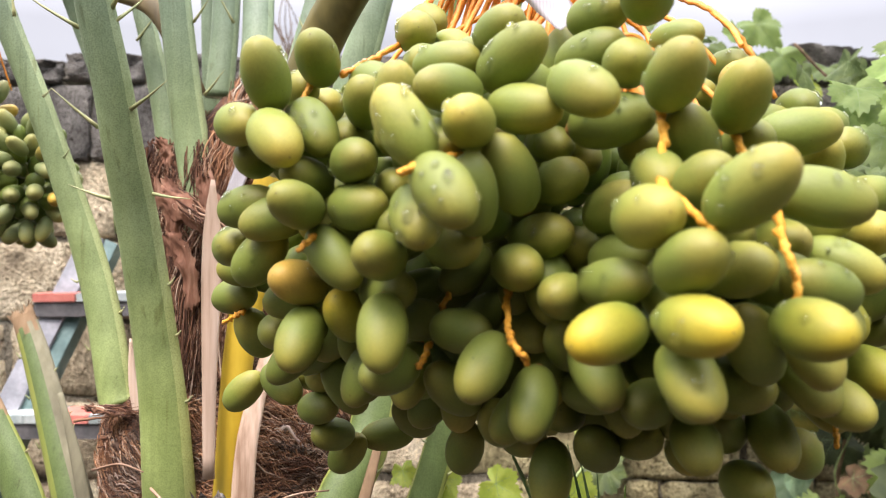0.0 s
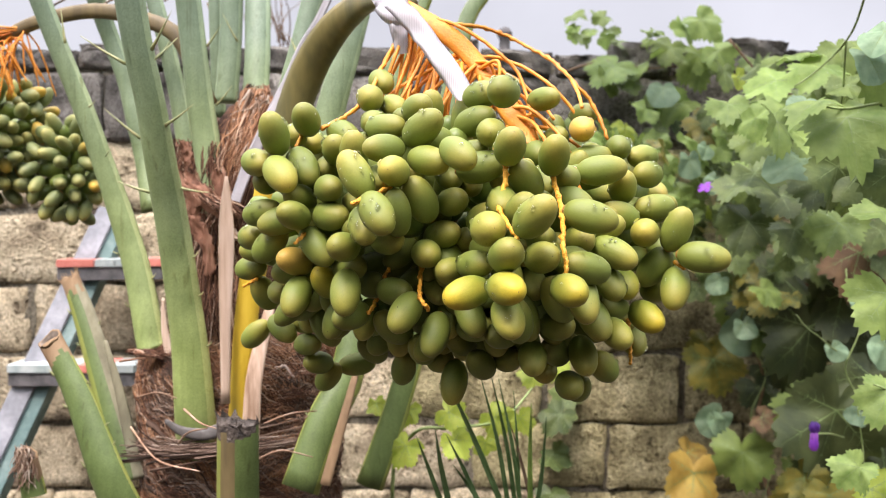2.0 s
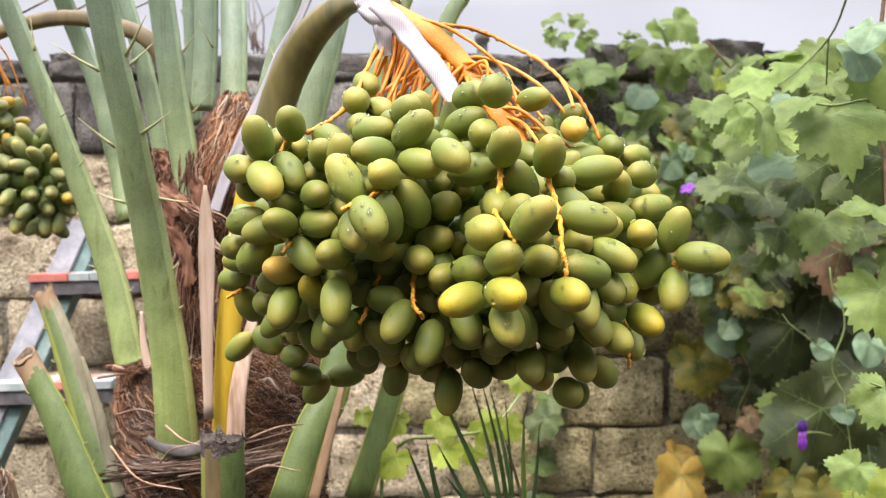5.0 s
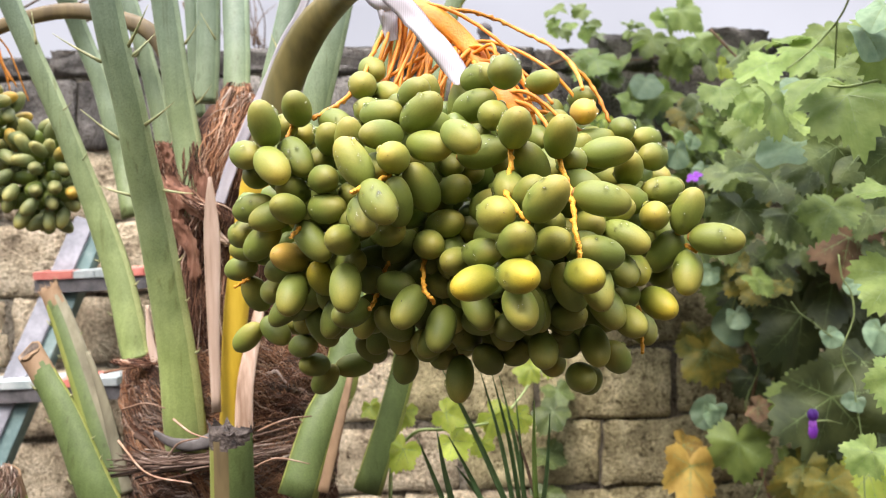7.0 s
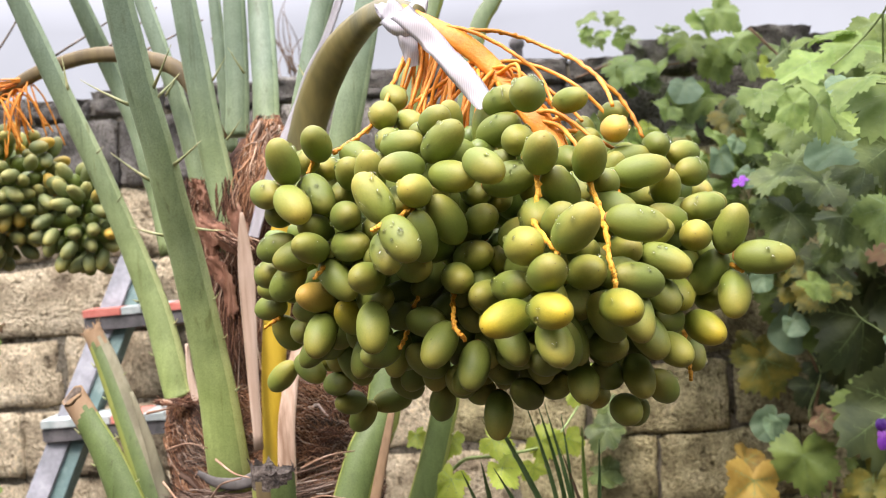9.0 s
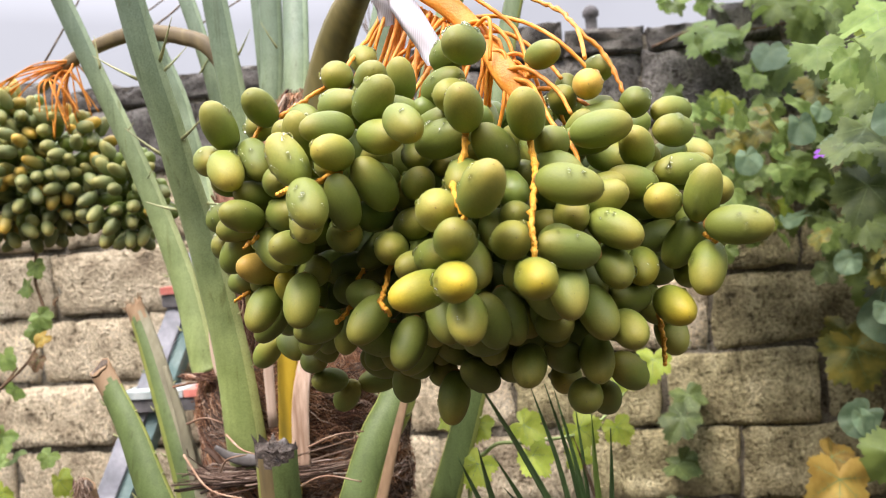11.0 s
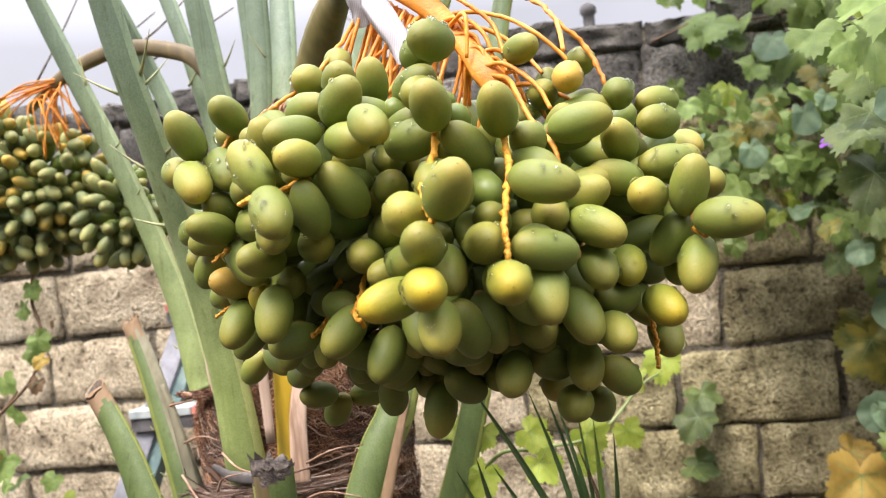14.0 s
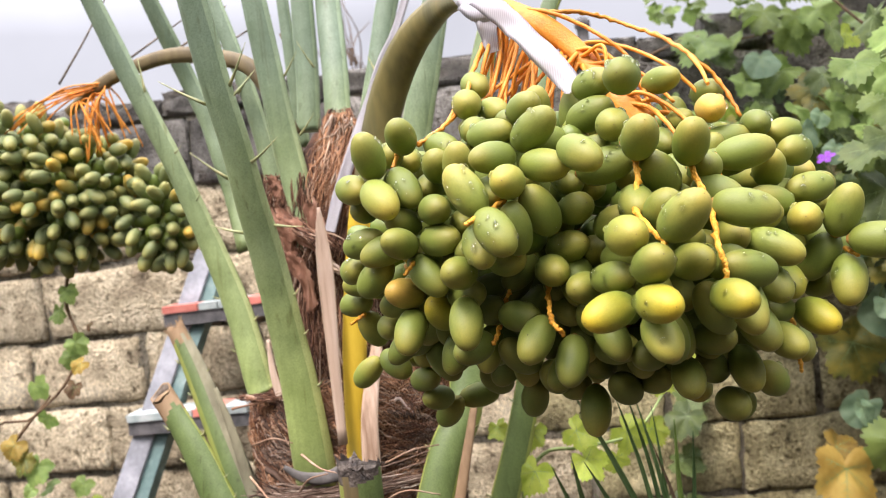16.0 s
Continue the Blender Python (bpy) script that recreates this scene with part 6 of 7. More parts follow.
def leaf_mesh(skin, seed, lobed=True):
    """A unit leaf in the xy plane, stalk at the origin, tip towards +y; lobed and toothed, cupped, with raised veins."""
    rnd = random.Random(seed)
    bm = bmesh.new()
    lobes = [(90, 1.0, 0.30), (38, 0.90, 0.26), (142, 0.90, 0.26), (-18, 0.72, 0.26), (198, 0.72, 0.26)] if lobed else [(90, 1.0, 0.5), (20, 0.6, 0.6), (160, 0.6, 0.6), (-40, 0.5, 0.4), (220, 0.5, 0.4)]
    lobes = [(a + rnd.uniform(-5, 5), h * rnd.uniform(0.9, 1.08), w) for a, h, w in lobes]
    n = 128
    cup, wave, ph = rnd.uniform(-0.8, 0.1), rnd.uniform(0.07, 0.2), rnd.uniform(0, 6)
    fold = rnd.uniform(0.0, 0.45)
    twist = rnd.uniform(-0.25, 0.25)

    def shape(x, y):
        r = math.hypot(x, y)
        t = math.atan2(y, x)
        return cup * r * r * 0.5 + wave * r * math.sin(3 * t + ph) + 0.045 * r * r * math.sin(8 * t + 2 * ph) + fold * abs(x) * 0.6 + twist * x * y

    rings = []
    for s in (0.0, 0.3, 0.55, 0.78, 0.92, 1.0):
        ring = []
        for k in range(n):
            deg = -90 + 360 * k / n
            rad = 0.0
            for a, h, w in lobes:
                d = abs((deg - a + 180) % 360 - 180) / 57.3
                rad = max(rad, h * (1 - min(1, d / 0.7) ** 1.5 * 0.40) if lobed else h * math.cos(min(1.4, d * 0.8)) ** 0.6)
            sinus = abs((deg + 90 + 180) % 360 - 180) / 57.3
            rad *= 0.25 + 0.75 * min(1, sinus / 0.55)
            if lobed and s == 1.0:
                rad *= 1.0 + (0.075, 0.02, -0.05, 0.0)[k % 4] + rnd.uniform(-0.03, 0.03)
            x, y = rad * s * math.cos(math.radians(deg)), rad * s * math.sin(math.radians(deg))
            ring.append(bm.verts.new((x, y, shape(x, y))) if s > 0 else None)
        rings.append(ring)
    c = bm.verts.new((0, 0, 0))
    for k in range(n):
        bm.faces.new((c, rings[1][k], rings[1][(k + 1) % n]))
    for r0, r1 in zip(rings[1:], rings[2:]):
        for k in range(n):
            bm.faces.new((r0[k], r1[k], r1[(k + 1) % n], r0[(k + 1) % n]))
    for a, h, w in lobes:
        dx, dy = math.cos(math.radians(a)), math.sin(math.radians(a))
        for f0 in (0.0, 0.25, 0.5, 0.75):
            f1 = f0 + 0.25
            q = []
            for f in (f0, f1):
                wd = 0.009 * (1.05 - f)
                for sgn in (-1, 1):
                    x, y = dx * h * f * 0.96 - sgn * dy * wd, dy * h * f * 0.96 + sgn * dx * wd
                    q.append(bm.verts.new((x, y, shape(x, y) + 0.006)))
            g = bm.faces.new((q[0], q[2], q[3], q[1]))
            g.material_index = 1
        for f in (0.28, 0.46, 0.64):
            for sgn in (-1, 1):
                bx, by = dx * h * f * 0.96, dy * h * f * 0.96
                ang = math.radians(a + sgn * 48)
                ln = h * 0.34 * (1.1 - f)
                ex, ey = bx + ln * math.cos(ang), by + ln * math.sin(ang)
                nx_, ny_ = -math.sin(ang) * 0.0045, math.cos(ang) * 0.0045
                quad = [(bx - nx_, by - ny_), (ex, ey), (bx + nx_, by + ny_)]
                bm.faces.new([bm.verts.new((qx, qy, shape(qx, qy) + 0.005)) for qx, qy in quad]).material_index = 1
    me = bpy.data.meshes.new("leaf")
    bm.to_mesh(me)
    bm.free()
    me.materials.append(LEAF[skin])
    me.materials.append(VEIN)
    me.polygons.foreach_set("use_smooth", [True] * len(me.polygons))
    return me


LEAVES = {}
for skin in LEAF:
    LEAVES[skin] = [leaf_mesh(skin, 100 + 7 * k, skin != "blue") for k in range(6)]
leaf_random = random.Random(31)


def leaf(parent, place, size, skin, face=(0, -1, 0.25), spread=0.6, down=True, roll=None):
    """One leaf of a vine; size is the length of its blade. The blade hangs from its stalk."""
    rnd = leaf_random
    n = (Vector(face) + Vector((rnd.gauss(0, spread), rnd.gauss(0, 0.3), rnd.gauss(0, spread * 0.8)))).normalized()
    tip = Vector((rnd.gauss(0, 0.6), 0, -1 if down else 1)) if roll is None else Vector((math.sin(roll), 0, -math.cos(roll)))
    y = (tip - tip.dot(n) * n).normalized()
    x = y.cross(n)
    m = Matrix((x, y, n)).transposed().to_4x4()
    ob = new("leaf", rnd.choice(LEAVES[skin]))
    ob.parent = parent
    ob.matrix_basis = Matrix.Translation(Vector(place) - Vector(parent.location)) @ m @ Matrix.Scale(size * 0.62, 4) @ Matrix.Translation((0, -0.25, 0))
    return ob


def vine_patch(parent, a, b, y0, y1, count, size, skins, spread=0.8, face=(0, -1, 0.75)):
    """Leaves strewn over the upright rectangle between the corners a and b, in a layer from y0 to y1."""
    rnd = leaf_random
    cells = max(1, int(math.sqrt(count)))
    for k in range(count):
        u = ((k % cells) + rnd.random()) / cells
        w = ((k // cells) + rnd.random()) / (count / cells)
        p = (a[0] + (b[0] - a[0]) * min(1, u), rnd.uniform(y0, y1), a[2] + (b[2] - a[2]) * min(1, w))
        leaf(parent, p, rnd.uniform(*size), rnd.choice(skins), face, spread)


vine = thing("grape_vine", (1.0, 1.75, 0.0), "grape vine with lobed green and yellowing leaves on the wall", "vine")
vine_patch(vine, (0.648, 1.450, 1.717), (0.925, 1.450, 1.514), 1.30, 1.66, 40, (0.05, 0.092), ("mid", "dark", "bright", "mid", "dark"))
vine_patch(vine, (0.872, 1.450, 1.777), (1.222, 1.450, 1.514), 1.2, 1.65, 60, (0.055, 0.11), ("mid", "bright", "dark", "mid", "dark"))
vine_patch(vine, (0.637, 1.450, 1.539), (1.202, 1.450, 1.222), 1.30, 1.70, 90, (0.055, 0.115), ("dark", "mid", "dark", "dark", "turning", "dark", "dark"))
low_vine = thing("grape_vine", (1.12, 1.72, 0.0), "low grape vine by the wall, greens darkened for shade, some browning", "vine")
# mostly dull leaves: shade near the wall is put into the leaf colour
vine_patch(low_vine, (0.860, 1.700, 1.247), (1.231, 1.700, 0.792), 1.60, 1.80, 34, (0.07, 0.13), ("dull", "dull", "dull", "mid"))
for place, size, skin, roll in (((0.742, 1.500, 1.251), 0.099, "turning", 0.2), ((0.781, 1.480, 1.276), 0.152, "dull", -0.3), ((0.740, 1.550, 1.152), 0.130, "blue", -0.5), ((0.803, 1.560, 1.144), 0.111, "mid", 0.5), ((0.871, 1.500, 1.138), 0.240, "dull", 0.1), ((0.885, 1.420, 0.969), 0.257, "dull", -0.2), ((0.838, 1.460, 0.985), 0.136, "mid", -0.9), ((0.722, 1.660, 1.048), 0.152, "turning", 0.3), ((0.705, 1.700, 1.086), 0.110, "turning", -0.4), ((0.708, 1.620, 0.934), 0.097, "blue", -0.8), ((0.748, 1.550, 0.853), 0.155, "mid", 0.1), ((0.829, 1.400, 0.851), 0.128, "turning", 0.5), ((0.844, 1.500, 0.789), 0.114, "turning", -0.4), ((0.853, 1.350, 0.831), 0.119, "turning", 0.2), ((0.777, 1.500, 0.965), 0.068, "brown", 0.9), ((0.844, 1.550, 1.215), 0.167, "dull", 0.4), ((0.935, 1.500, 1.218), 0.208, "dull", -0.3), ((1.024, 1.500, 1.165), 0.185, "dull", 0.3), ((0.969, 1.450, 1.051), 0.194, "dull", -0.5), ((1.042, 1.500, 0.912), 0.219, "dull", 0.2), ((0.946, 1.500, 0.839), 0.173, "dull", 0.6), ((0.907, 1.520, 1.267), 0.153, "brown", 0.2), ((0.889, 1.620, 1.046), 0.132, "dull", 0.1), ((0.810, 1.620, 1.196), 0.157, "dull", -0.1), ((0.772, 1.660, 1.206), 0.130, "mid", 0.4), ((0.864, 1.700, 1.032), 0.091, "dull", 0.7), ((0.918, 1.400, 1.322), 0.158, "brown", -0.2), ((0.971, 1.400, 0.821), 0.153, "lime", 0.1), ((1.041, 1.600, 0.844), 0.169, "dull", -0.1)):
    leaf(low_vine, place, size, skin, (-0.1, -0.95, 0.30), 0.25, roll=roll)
for place, size, skin, roll in (((0.635, 1.550, 0.802), 0.168, "yellow", -0.3), ((0.653, 1.600, 0.852), 0.107, "ochre", 0.9)):
    leaf(low_vine, place, size, skin, (0.1, -0.9, 0.5), 0.1, roll=roll)
vine_patch(vine, (0.331, 1.950, 1.940), (0.845, 1.950, 1.859), 1.85, 2.0, 6, (0.045, 0.07), ("mid", "bright"))
vine_patch(vine, (0.435, 1.850, 1.830), (0.808, 1.850, 1.655), 1.78, 1.89, 3, (0.06, 0.11), ("mid", "blue", "mid"))
vine_patch(vine, (0.584, 1.850, 1.655), (0.780, 1.850, 1.329), 1.62, 1.86, 12, (0.06, 0.10), ("mid", "dark", "mid", "dark", "turning"))
vine_patch(vine, (0.396, 1.680, 1.608), (0.615, 1.680, 1.327), 1.58, 1.76, 38, (0.05, 0.095), ("bright", "mid", "bright", "turning", "mid", "blue"))
vine_patch(vine, (0.391, 1.800, 1.859), (0.675, 1.800, 1.636), 1.78, 1.88, 2, (0.06, 0.095), ("mid", "blue", "mid"))
vine_patch(vine, (0.435, 1.550, 1.614), (0.743, 1.550, 1.304), 1.45, 1.66, 55, (0.04, 0.078), ("mid", "bright", "mid", "bright", "lime", "turning"))
vine_patch(vine, (0.394, 1.840, 1.855), (0.755, 1.840, 1.617), 1.76, 1.87, 5, (0.06, 0.11), ("bright", "mid", "mid", "bright"))
for place, size, skin, roll in (((0.486, 1.840, 1.793), 0.145, "bright", -0.6), ((0.586, 1.850, 1.811), 0.117, "mid", 0.3), ((0.648, 1.860, 1.846), 0.103, "mid", -0.4), ((0.717, 1.840, 1.795), 0.118, "mid", 0.2), ((0.660, 1.820, 1.697), 0.131, "mid", -0.5), ((0.618, 1.830, 1.720), 0.077, "bright", 0.4), ((0.698, 1.700, 1.627), 0.124, "turning", -0.7), ((0.769, 1.800, 1.829), 0.102, "bright", 0.6), ((0.857, 1.800, 1.807), 0.095, "bright", -0.3), ((0.801, 1.750, 1.755), 0.077, "lime", 0.5), ((0.551, 1.860, 1.761), 0.085, "dark", 0.0), ((0.420, 1.960, 1.965), 0.068, "mid", 0.8), ((0.490, 1.960, 1.956), 0.065, "mid", -0.9), ((0.415, 1.950, 1.904), 0.055, "bright", 0.2), ((0.457, 1.950, 1.914), 0.052, "bright", -0.2), ((0.711, 1.940, 1.917), 0.096, "bright", -0.8), ((0.764, 1.930, 1.934), 0.116, "bright", 0.5), ((0.521, 1.950, 1.917), 0.055, "mid", 0.4), ((0.628, 1.950, 1.914), 0.059, "mid", -0.3), ((0.543, 1.920, 1.876), 0.064, "dark", 0.3), ((0.716, 1.600, 1.558), 0.112, "dark", 0.3), ((0.690, 1.600, 1.505), 0.097, "mid", -0.4), ((0.708, 1.500, 1.587), 0.093, "mid", 0.2)):
    leaf(vine, place, size, skin, (-0.1, -0.75, 0.6), 0.25, roll=roll)
vine_patch(vine, (0.344, 1.880, 0.922), (0.412, 1.880, 0.662), 1.82, 1.89, 5, (0.08, 0.11), ("dark", "dark"))
for pts in ([(1.033, 1.600, 1.549), (1.076, 1.600, 1.351), (1.058, 1.600, 1.153), (1.122, 1.600, 0.992)], [(0.954, 1.600, 1.444), (1.009, 1.600, 1.312), (1.093, 1.600, 1.099), (1.177, 1.600, 0.938)], [(0.787, 1.800, 1.865), (0.869, 1.750, 1.756), (1.033, 1.650, 1.620)], [(0.366, 1.880, 1.791), (0.483, 1.870, 1.822), (0.601, 1.860, 1.803), (0.788, 1.840, 1.822)]):
    child(part("stem", tube(pts, 0.0035, 0.0025, 18, 6), STEM, vine), vine)

for pts in ([(0.819, 1.720, 1.138), (0.854, 1.700, 1.015), (0.838, 1.700, 0.889), (0.878, 1.700, 0.719), (1.12, 1.72, 0.0)], [(0.988, 1.660, 1.200), (0.979, 1.680, 1.031), (1.044, 1.680, 0.863), (1.028, 1.700, 0.716), (1.12, 1.72, 0.0)]):
    child(part("stem", tube(pts, 0.0035, 0.006, 30, 6), STEM, low_vine), low_vine)

# out-of-view leaves and stems added overhead to cast shade on the wall
shade_vine = thing("unseen_shade_vine", (1.9, 1.0, 0.0), "unseen vine added overhead to shade the wall", "vine")
for k in range(110):
    leaf(shade_vine, (leaf_random.uniform(0.24, 1.75), leaf_random.uniform(1.25, 1.78) if k % 4 else leaf_random.uniform(0.4, 1.3), leaf_random.uniform(2.2, 2.46)), leaf_random.uniform(0.13, 0.2), leaf_random.choice(("mid", "dark", "mid")), (0, 0, 1), 0.3)
for y in (0.5, 1.3, 1.65):
    child(part("stem", tube([(2.7, y, 2.2), (1.6, y + 0.05, 2.27), (0.36, y - 0.03, 2.22)], 0.012, 0.006, 14, 6), STEM, shade_vine), shade_vine)
child(part("stem", tube([(2.6, 1.0, 0.0), (2.65, 1.0, 1.2), (2.7, 1.0, 2.2)], 0.02, 0.014, 14, 6), STEM, shade_vine), shade_vine)
child(part("stem", tube([(2.7, 0.5, 2.2), (2.7, 1.0, 2.2), (2.7, 1.7, 2.2)], 0.012, 0.012, 10, 6), STEM, shade_vine), shade_vine)

near_vine = thing("grape_vine_shoot", (0.62, 0.62, 0.0), "near grape vine shoot with large toothed leaves", "vine")
leaf(near_vine, (0.481, 0.600, 1.515), 0.10, "bright", (-0.3, -0.65, 0.9), 0.06, roll=0.2)
leaf(near_vine, (0.436, 0.600, 1.541), 0.062, "bright", (-0.1, -1, 0.5), 0.06, roll=-0.5)
leaf(near_vine, (0.497, 0.580, 1.606), 0.048, "blue", (-0.5, -0.7, 0.6), 0.06, roll=-0.4)
leaf(near_vine, (0.498, 0.600, 1.585), 0.055, "blue", (0.1, -1, 0.5), 0.06, roll=0.4)
leaf(near_vine, (0.498, 0.580, 1.424), 0.060, "bright", (-0.2, -0.7, 0.9), 0.06, roll=-0.6)
leaf(near_vine, (0.500, 0.560, 1.232), 0.060, "bright", (-0.5, -0.8, 0.9), 0.06, roll=-0.4)
leaf(near_vine, (0.471, 0.560, 1.159), 0.048, "bright", (-0.9, -0.35, 0.6), 0.06, roll=-0.9)
leaf(near_vine, (0.463, 0.740, 1.527), 0.075, "bright", (0.7, -0.9, 0.5), 0.06, roll=-0.3)
leaf(near_vine, (0.458, 0.800, 1.541), 0.05, "bright", (-0.9, -0.6, 0.3), 0.06, roll=0.1)
leaf(near_vine, (0.515, 0.700, 1.467), 0.09, "dark", (0.2, -1, 0.1), 0.06, roll=-0.2)
leaf(near_vine, (0.556, 0.700, 1.467), 0.10, "dark", (-0.2, -1, 0.0), 0.06, roll=0.2)
leaf(near_vine, (0.519, 0.760, 1.505), 0.08, "mid", (0.3, -0.8, 0.6), 0.06, roll=0.4)
leaf(near_vine, (0.544, 0.620, 1.577), 0.11, "mid", (-0.2, -1, 0.2), 0.06, roll=0.2)
leaf(near_vine, (0.529, 0.600, 1.326), 0.09, "mid", (-0.2, -1, 0.3), 0.06, roll=0.2)
leaf(near_vine, (0.546, 0.620, 1.463), 0.10, "dark", (-0.2, -1, 0.2), 0.06, roll=0.0)
child(part("stem", tube([(0.64, 0.62, 0.0), (0.63, 0.60, 0.6), (0.557, 0.600, 1.121), (0.542, 0.600, 1.302), (0.540, 0.620, 1.463), (0.539, 0.635, 1.549), (0.543, 0.630, 1.652), (0.548, 0.620, 1.732)], 0.005, 0.0018, 40, 6), STEM, near_vine), near_vine)
for pts in ([(0.539, 0.635, 1.549), (0.480, 0.615, 1.537), (0.439, 0.605, 1.541)], [(0.528, 0.600, 1.409), (0.510, 0.585, 1.420), (0.498, 0.580, 1.424)], [(0.521, 0.580, 1.235), (0.503, 0.565, 1.245), (0.490, 0.560, 1.250)]):
    child(part("stem", tube(pts, 0.0016, 0.0011, 10, 5), GREENSTEM, near_vine), near_vine)

for place, size, skin, roll in (((0.443, 0.860, 1.569), 0.067, "bright", -0.1), ((0.514, 0.900, 1.606), 0.093, "bright", -0.9), ((0.473, 0.870, 1.557), 0.068, "bright", -0.6), ((0.513, 0.850, 1.552), 0.098, "bright", -0.7), ((0.519, 0.800, 1.568), 0.051, "blue", -0.5), ((0.549, 0.780, 1.554), 0.064, "bright", -0.2), ((0.611, 0.950, 1.635), 0.090, "bright", -0.6), ((0.659, 0.980, 1.667), 0.084, "mid", 0.3), ((0.608, 1.000, 1.670), 0.074, "bright", 0.4), ((0.635, 0.900, 1.602), 0.074, "mid", 0.2), ((0.594, 1.050, 1.671), 0.066, "mid", -0.4), ((0.517, 0.950, 1.527), 0.082, "mid", -0.3), ((0.553, 0.900, 1.494), 0.089, "blue", -0.8), ((0.600, 0.920, 1.508), 0.087, "mid", 0.3), ((0.548, 1.000, 1.479), 0.091, "dark", 0.3), ((0.550, 1.100, 1.469), 0.092, "dark", -0.3), ((0.614, 0.950, 1.464), 0.099, "dark", -0.2), ((0.632, 0.900, 1.466), 0.087, "dark", 0.5), ((0.609, 1.050, 1.444), 0.095, "dark", 0.2), ((0.631, 0.850, 1.472), 0.071, "brown", 0.1), ((0.565, 1.100, 1.397), 0.097, "dark", -0.4), ((0.638, 1.050, 1.389), 0.101, "dark", 0.4), ((0.667, 1.000, 1.399), 0.099, "mid", -0.3)):
    leaf(near_vine, place, size, skin, (-0.25, -0.65, 0.75), 0.22, roll=roll)
for pts in ([(0.547, 0.700, 1.690), (0.600, 0.850, 1.660), (0.560, 0.900, 1.610), (0.470, 0.870, 1.575)], [(0.600, 0.850, 1.660), (0.640, 0.950, 1.560), (0.600, 1.000, 1.450)], [(0.543, 0.630, 1.652), (0.545, 0.660, 1.675), (0.547, 0.700, 1.690)]):
    child(part("stem", tube(pts, 0.0016, 0.0011, 16, 5), GREENSTEM, near_vine), near_vine)

lime_vine = thing("young_vine", (0.02, 0.95, 0.0), "young vine with yellow-green leaves below the dates", "vine")
for place, size in (((-0.002, 0.950, 1.118), 0.049), ((-0.006, 0.920, 1.069), 0.061), ((-0.050, 1.000, 1.117), 0.037), ((0.069, 0.950, 1.117), 0.053), ((0.077, 0.950, 1.071), 0.057), ((0.143, 1.000, 1.094), 0.061), ((0.208, 1.100, 1.147), 0.053), ((0.196, 1.150, 1.051), 0.057), ((0.260, 1.200, 1.146), 0.066), ((0.131, 1.150, 1.008), 0.049)):
    leaf(lime_vine, place, size, "lime", (0, -1, 0.4), 0.3)
child(part("stem", tube([(0.02, 1.0, 0.0), (0.0, 1.0, 0.6), (-0.024, 0.970, 0.998), (0.010, 0.970, 1.083), (0.070, 0.970, 1.091), (0.152, 1.020, 1.093), (0.220, 1.120, 1.133), (0.254, 1.200, 1.133)], 0.004, 0.0016, 40, 5), GREENSTEM, lime_vine), lime_vine)

left_vine = thing("creeper", (-0.75, 1.02, 0.0), "thin creeper with green and autumn-yellow leaves", "vine")
for place, size, skin in (((-0.706, 1.020, 1.385), 0.036, "bright"), ((-0.726, 1.020, 1.355), 0.036, "bright"), ((-0.689, 1.000, 1.304), 0.040, "bright"), ((-0.704, 1.000, 1.284), 0.036, "bright"), ((-0.681, 0.980, 1.275), 0.032, "yellow"), ((-0.706, 1.000, 1.235), 0.032, "brown"), ((-0.782, 1.030, 1.235), 0.048, "bright"), ((-0.774, 1.030, 1.184), 0.040, "bright"), ((-0.821, 1.000, 1.150), 0.048, "yellow"), ((-0.786, 1.000, 1.111), 0.056, "bright"), ((-0.805, 1.000, 1.126), 0.048, "turning"), ((-0.743, 1.050, 1.066), 0.040, "bright"), ((-0.788, 1.030, 1.074), 0.040, "bright"), ((-0.677, 1.020, 1.330), 0.020, "brown"), ((-0.860, 1.000, 1.222), 0.056, "lime"), ((-0.757, 1.100, 1.006), 0.056, "lime"), ((-0.878, 1.100, 0.988), 0.056, "lime"), ((-0.870, 1.100, 1.049), 0.040, "bright")):
    leaf(left_vine, place, size, skin, (0, -1, 0.3), 0.35)
for pts in ([(-0.715, 1.040, 1.421), (-0.718, 1.030, 1.367), (-0.699, 1.020, 1.303), (-0.731, 1.020, 1.242), (-0.791, 1.020, 1.193), (-0.878, 1.020, 1.126), (-0.8, 1.02, 0.6), (-0.75, 1.02, 0.0)], [(-0.835, 1.020, 1.150), (-0.791, 1.020, 1.193), (-0.757, 1.020, 1.226)]):
    child(part("stem", tube(pts, 0.003, 0.0018, 40, 5), STEM, left_vine), left_vine)

# ---- young palm leaflets in front of the wall ----
sprout = thing("palm_sprout", (0.12, 0.70, 0.0), "tuft of narrow dark green palm leaflets", "palm shoot")
BLADE = mottled("leaflet_green", [(0.2, (0.04, 0.09, 0.025)), (0.5, (0.08, 0.15, 0.045)), (0.8, (0.16, 0.24, 0.08))], 12, (1, 1, 0.2), rough=0.5, bump=0.2)
BLADE_LIGHT = mottled("leaflet_light_green", [(0.3, (0.18, 0.30, 0.05)), (0.7, (0.30, 0.42, 0.09))], 12, (1, 1, 0.2), rough=0.5, bump=0.2)


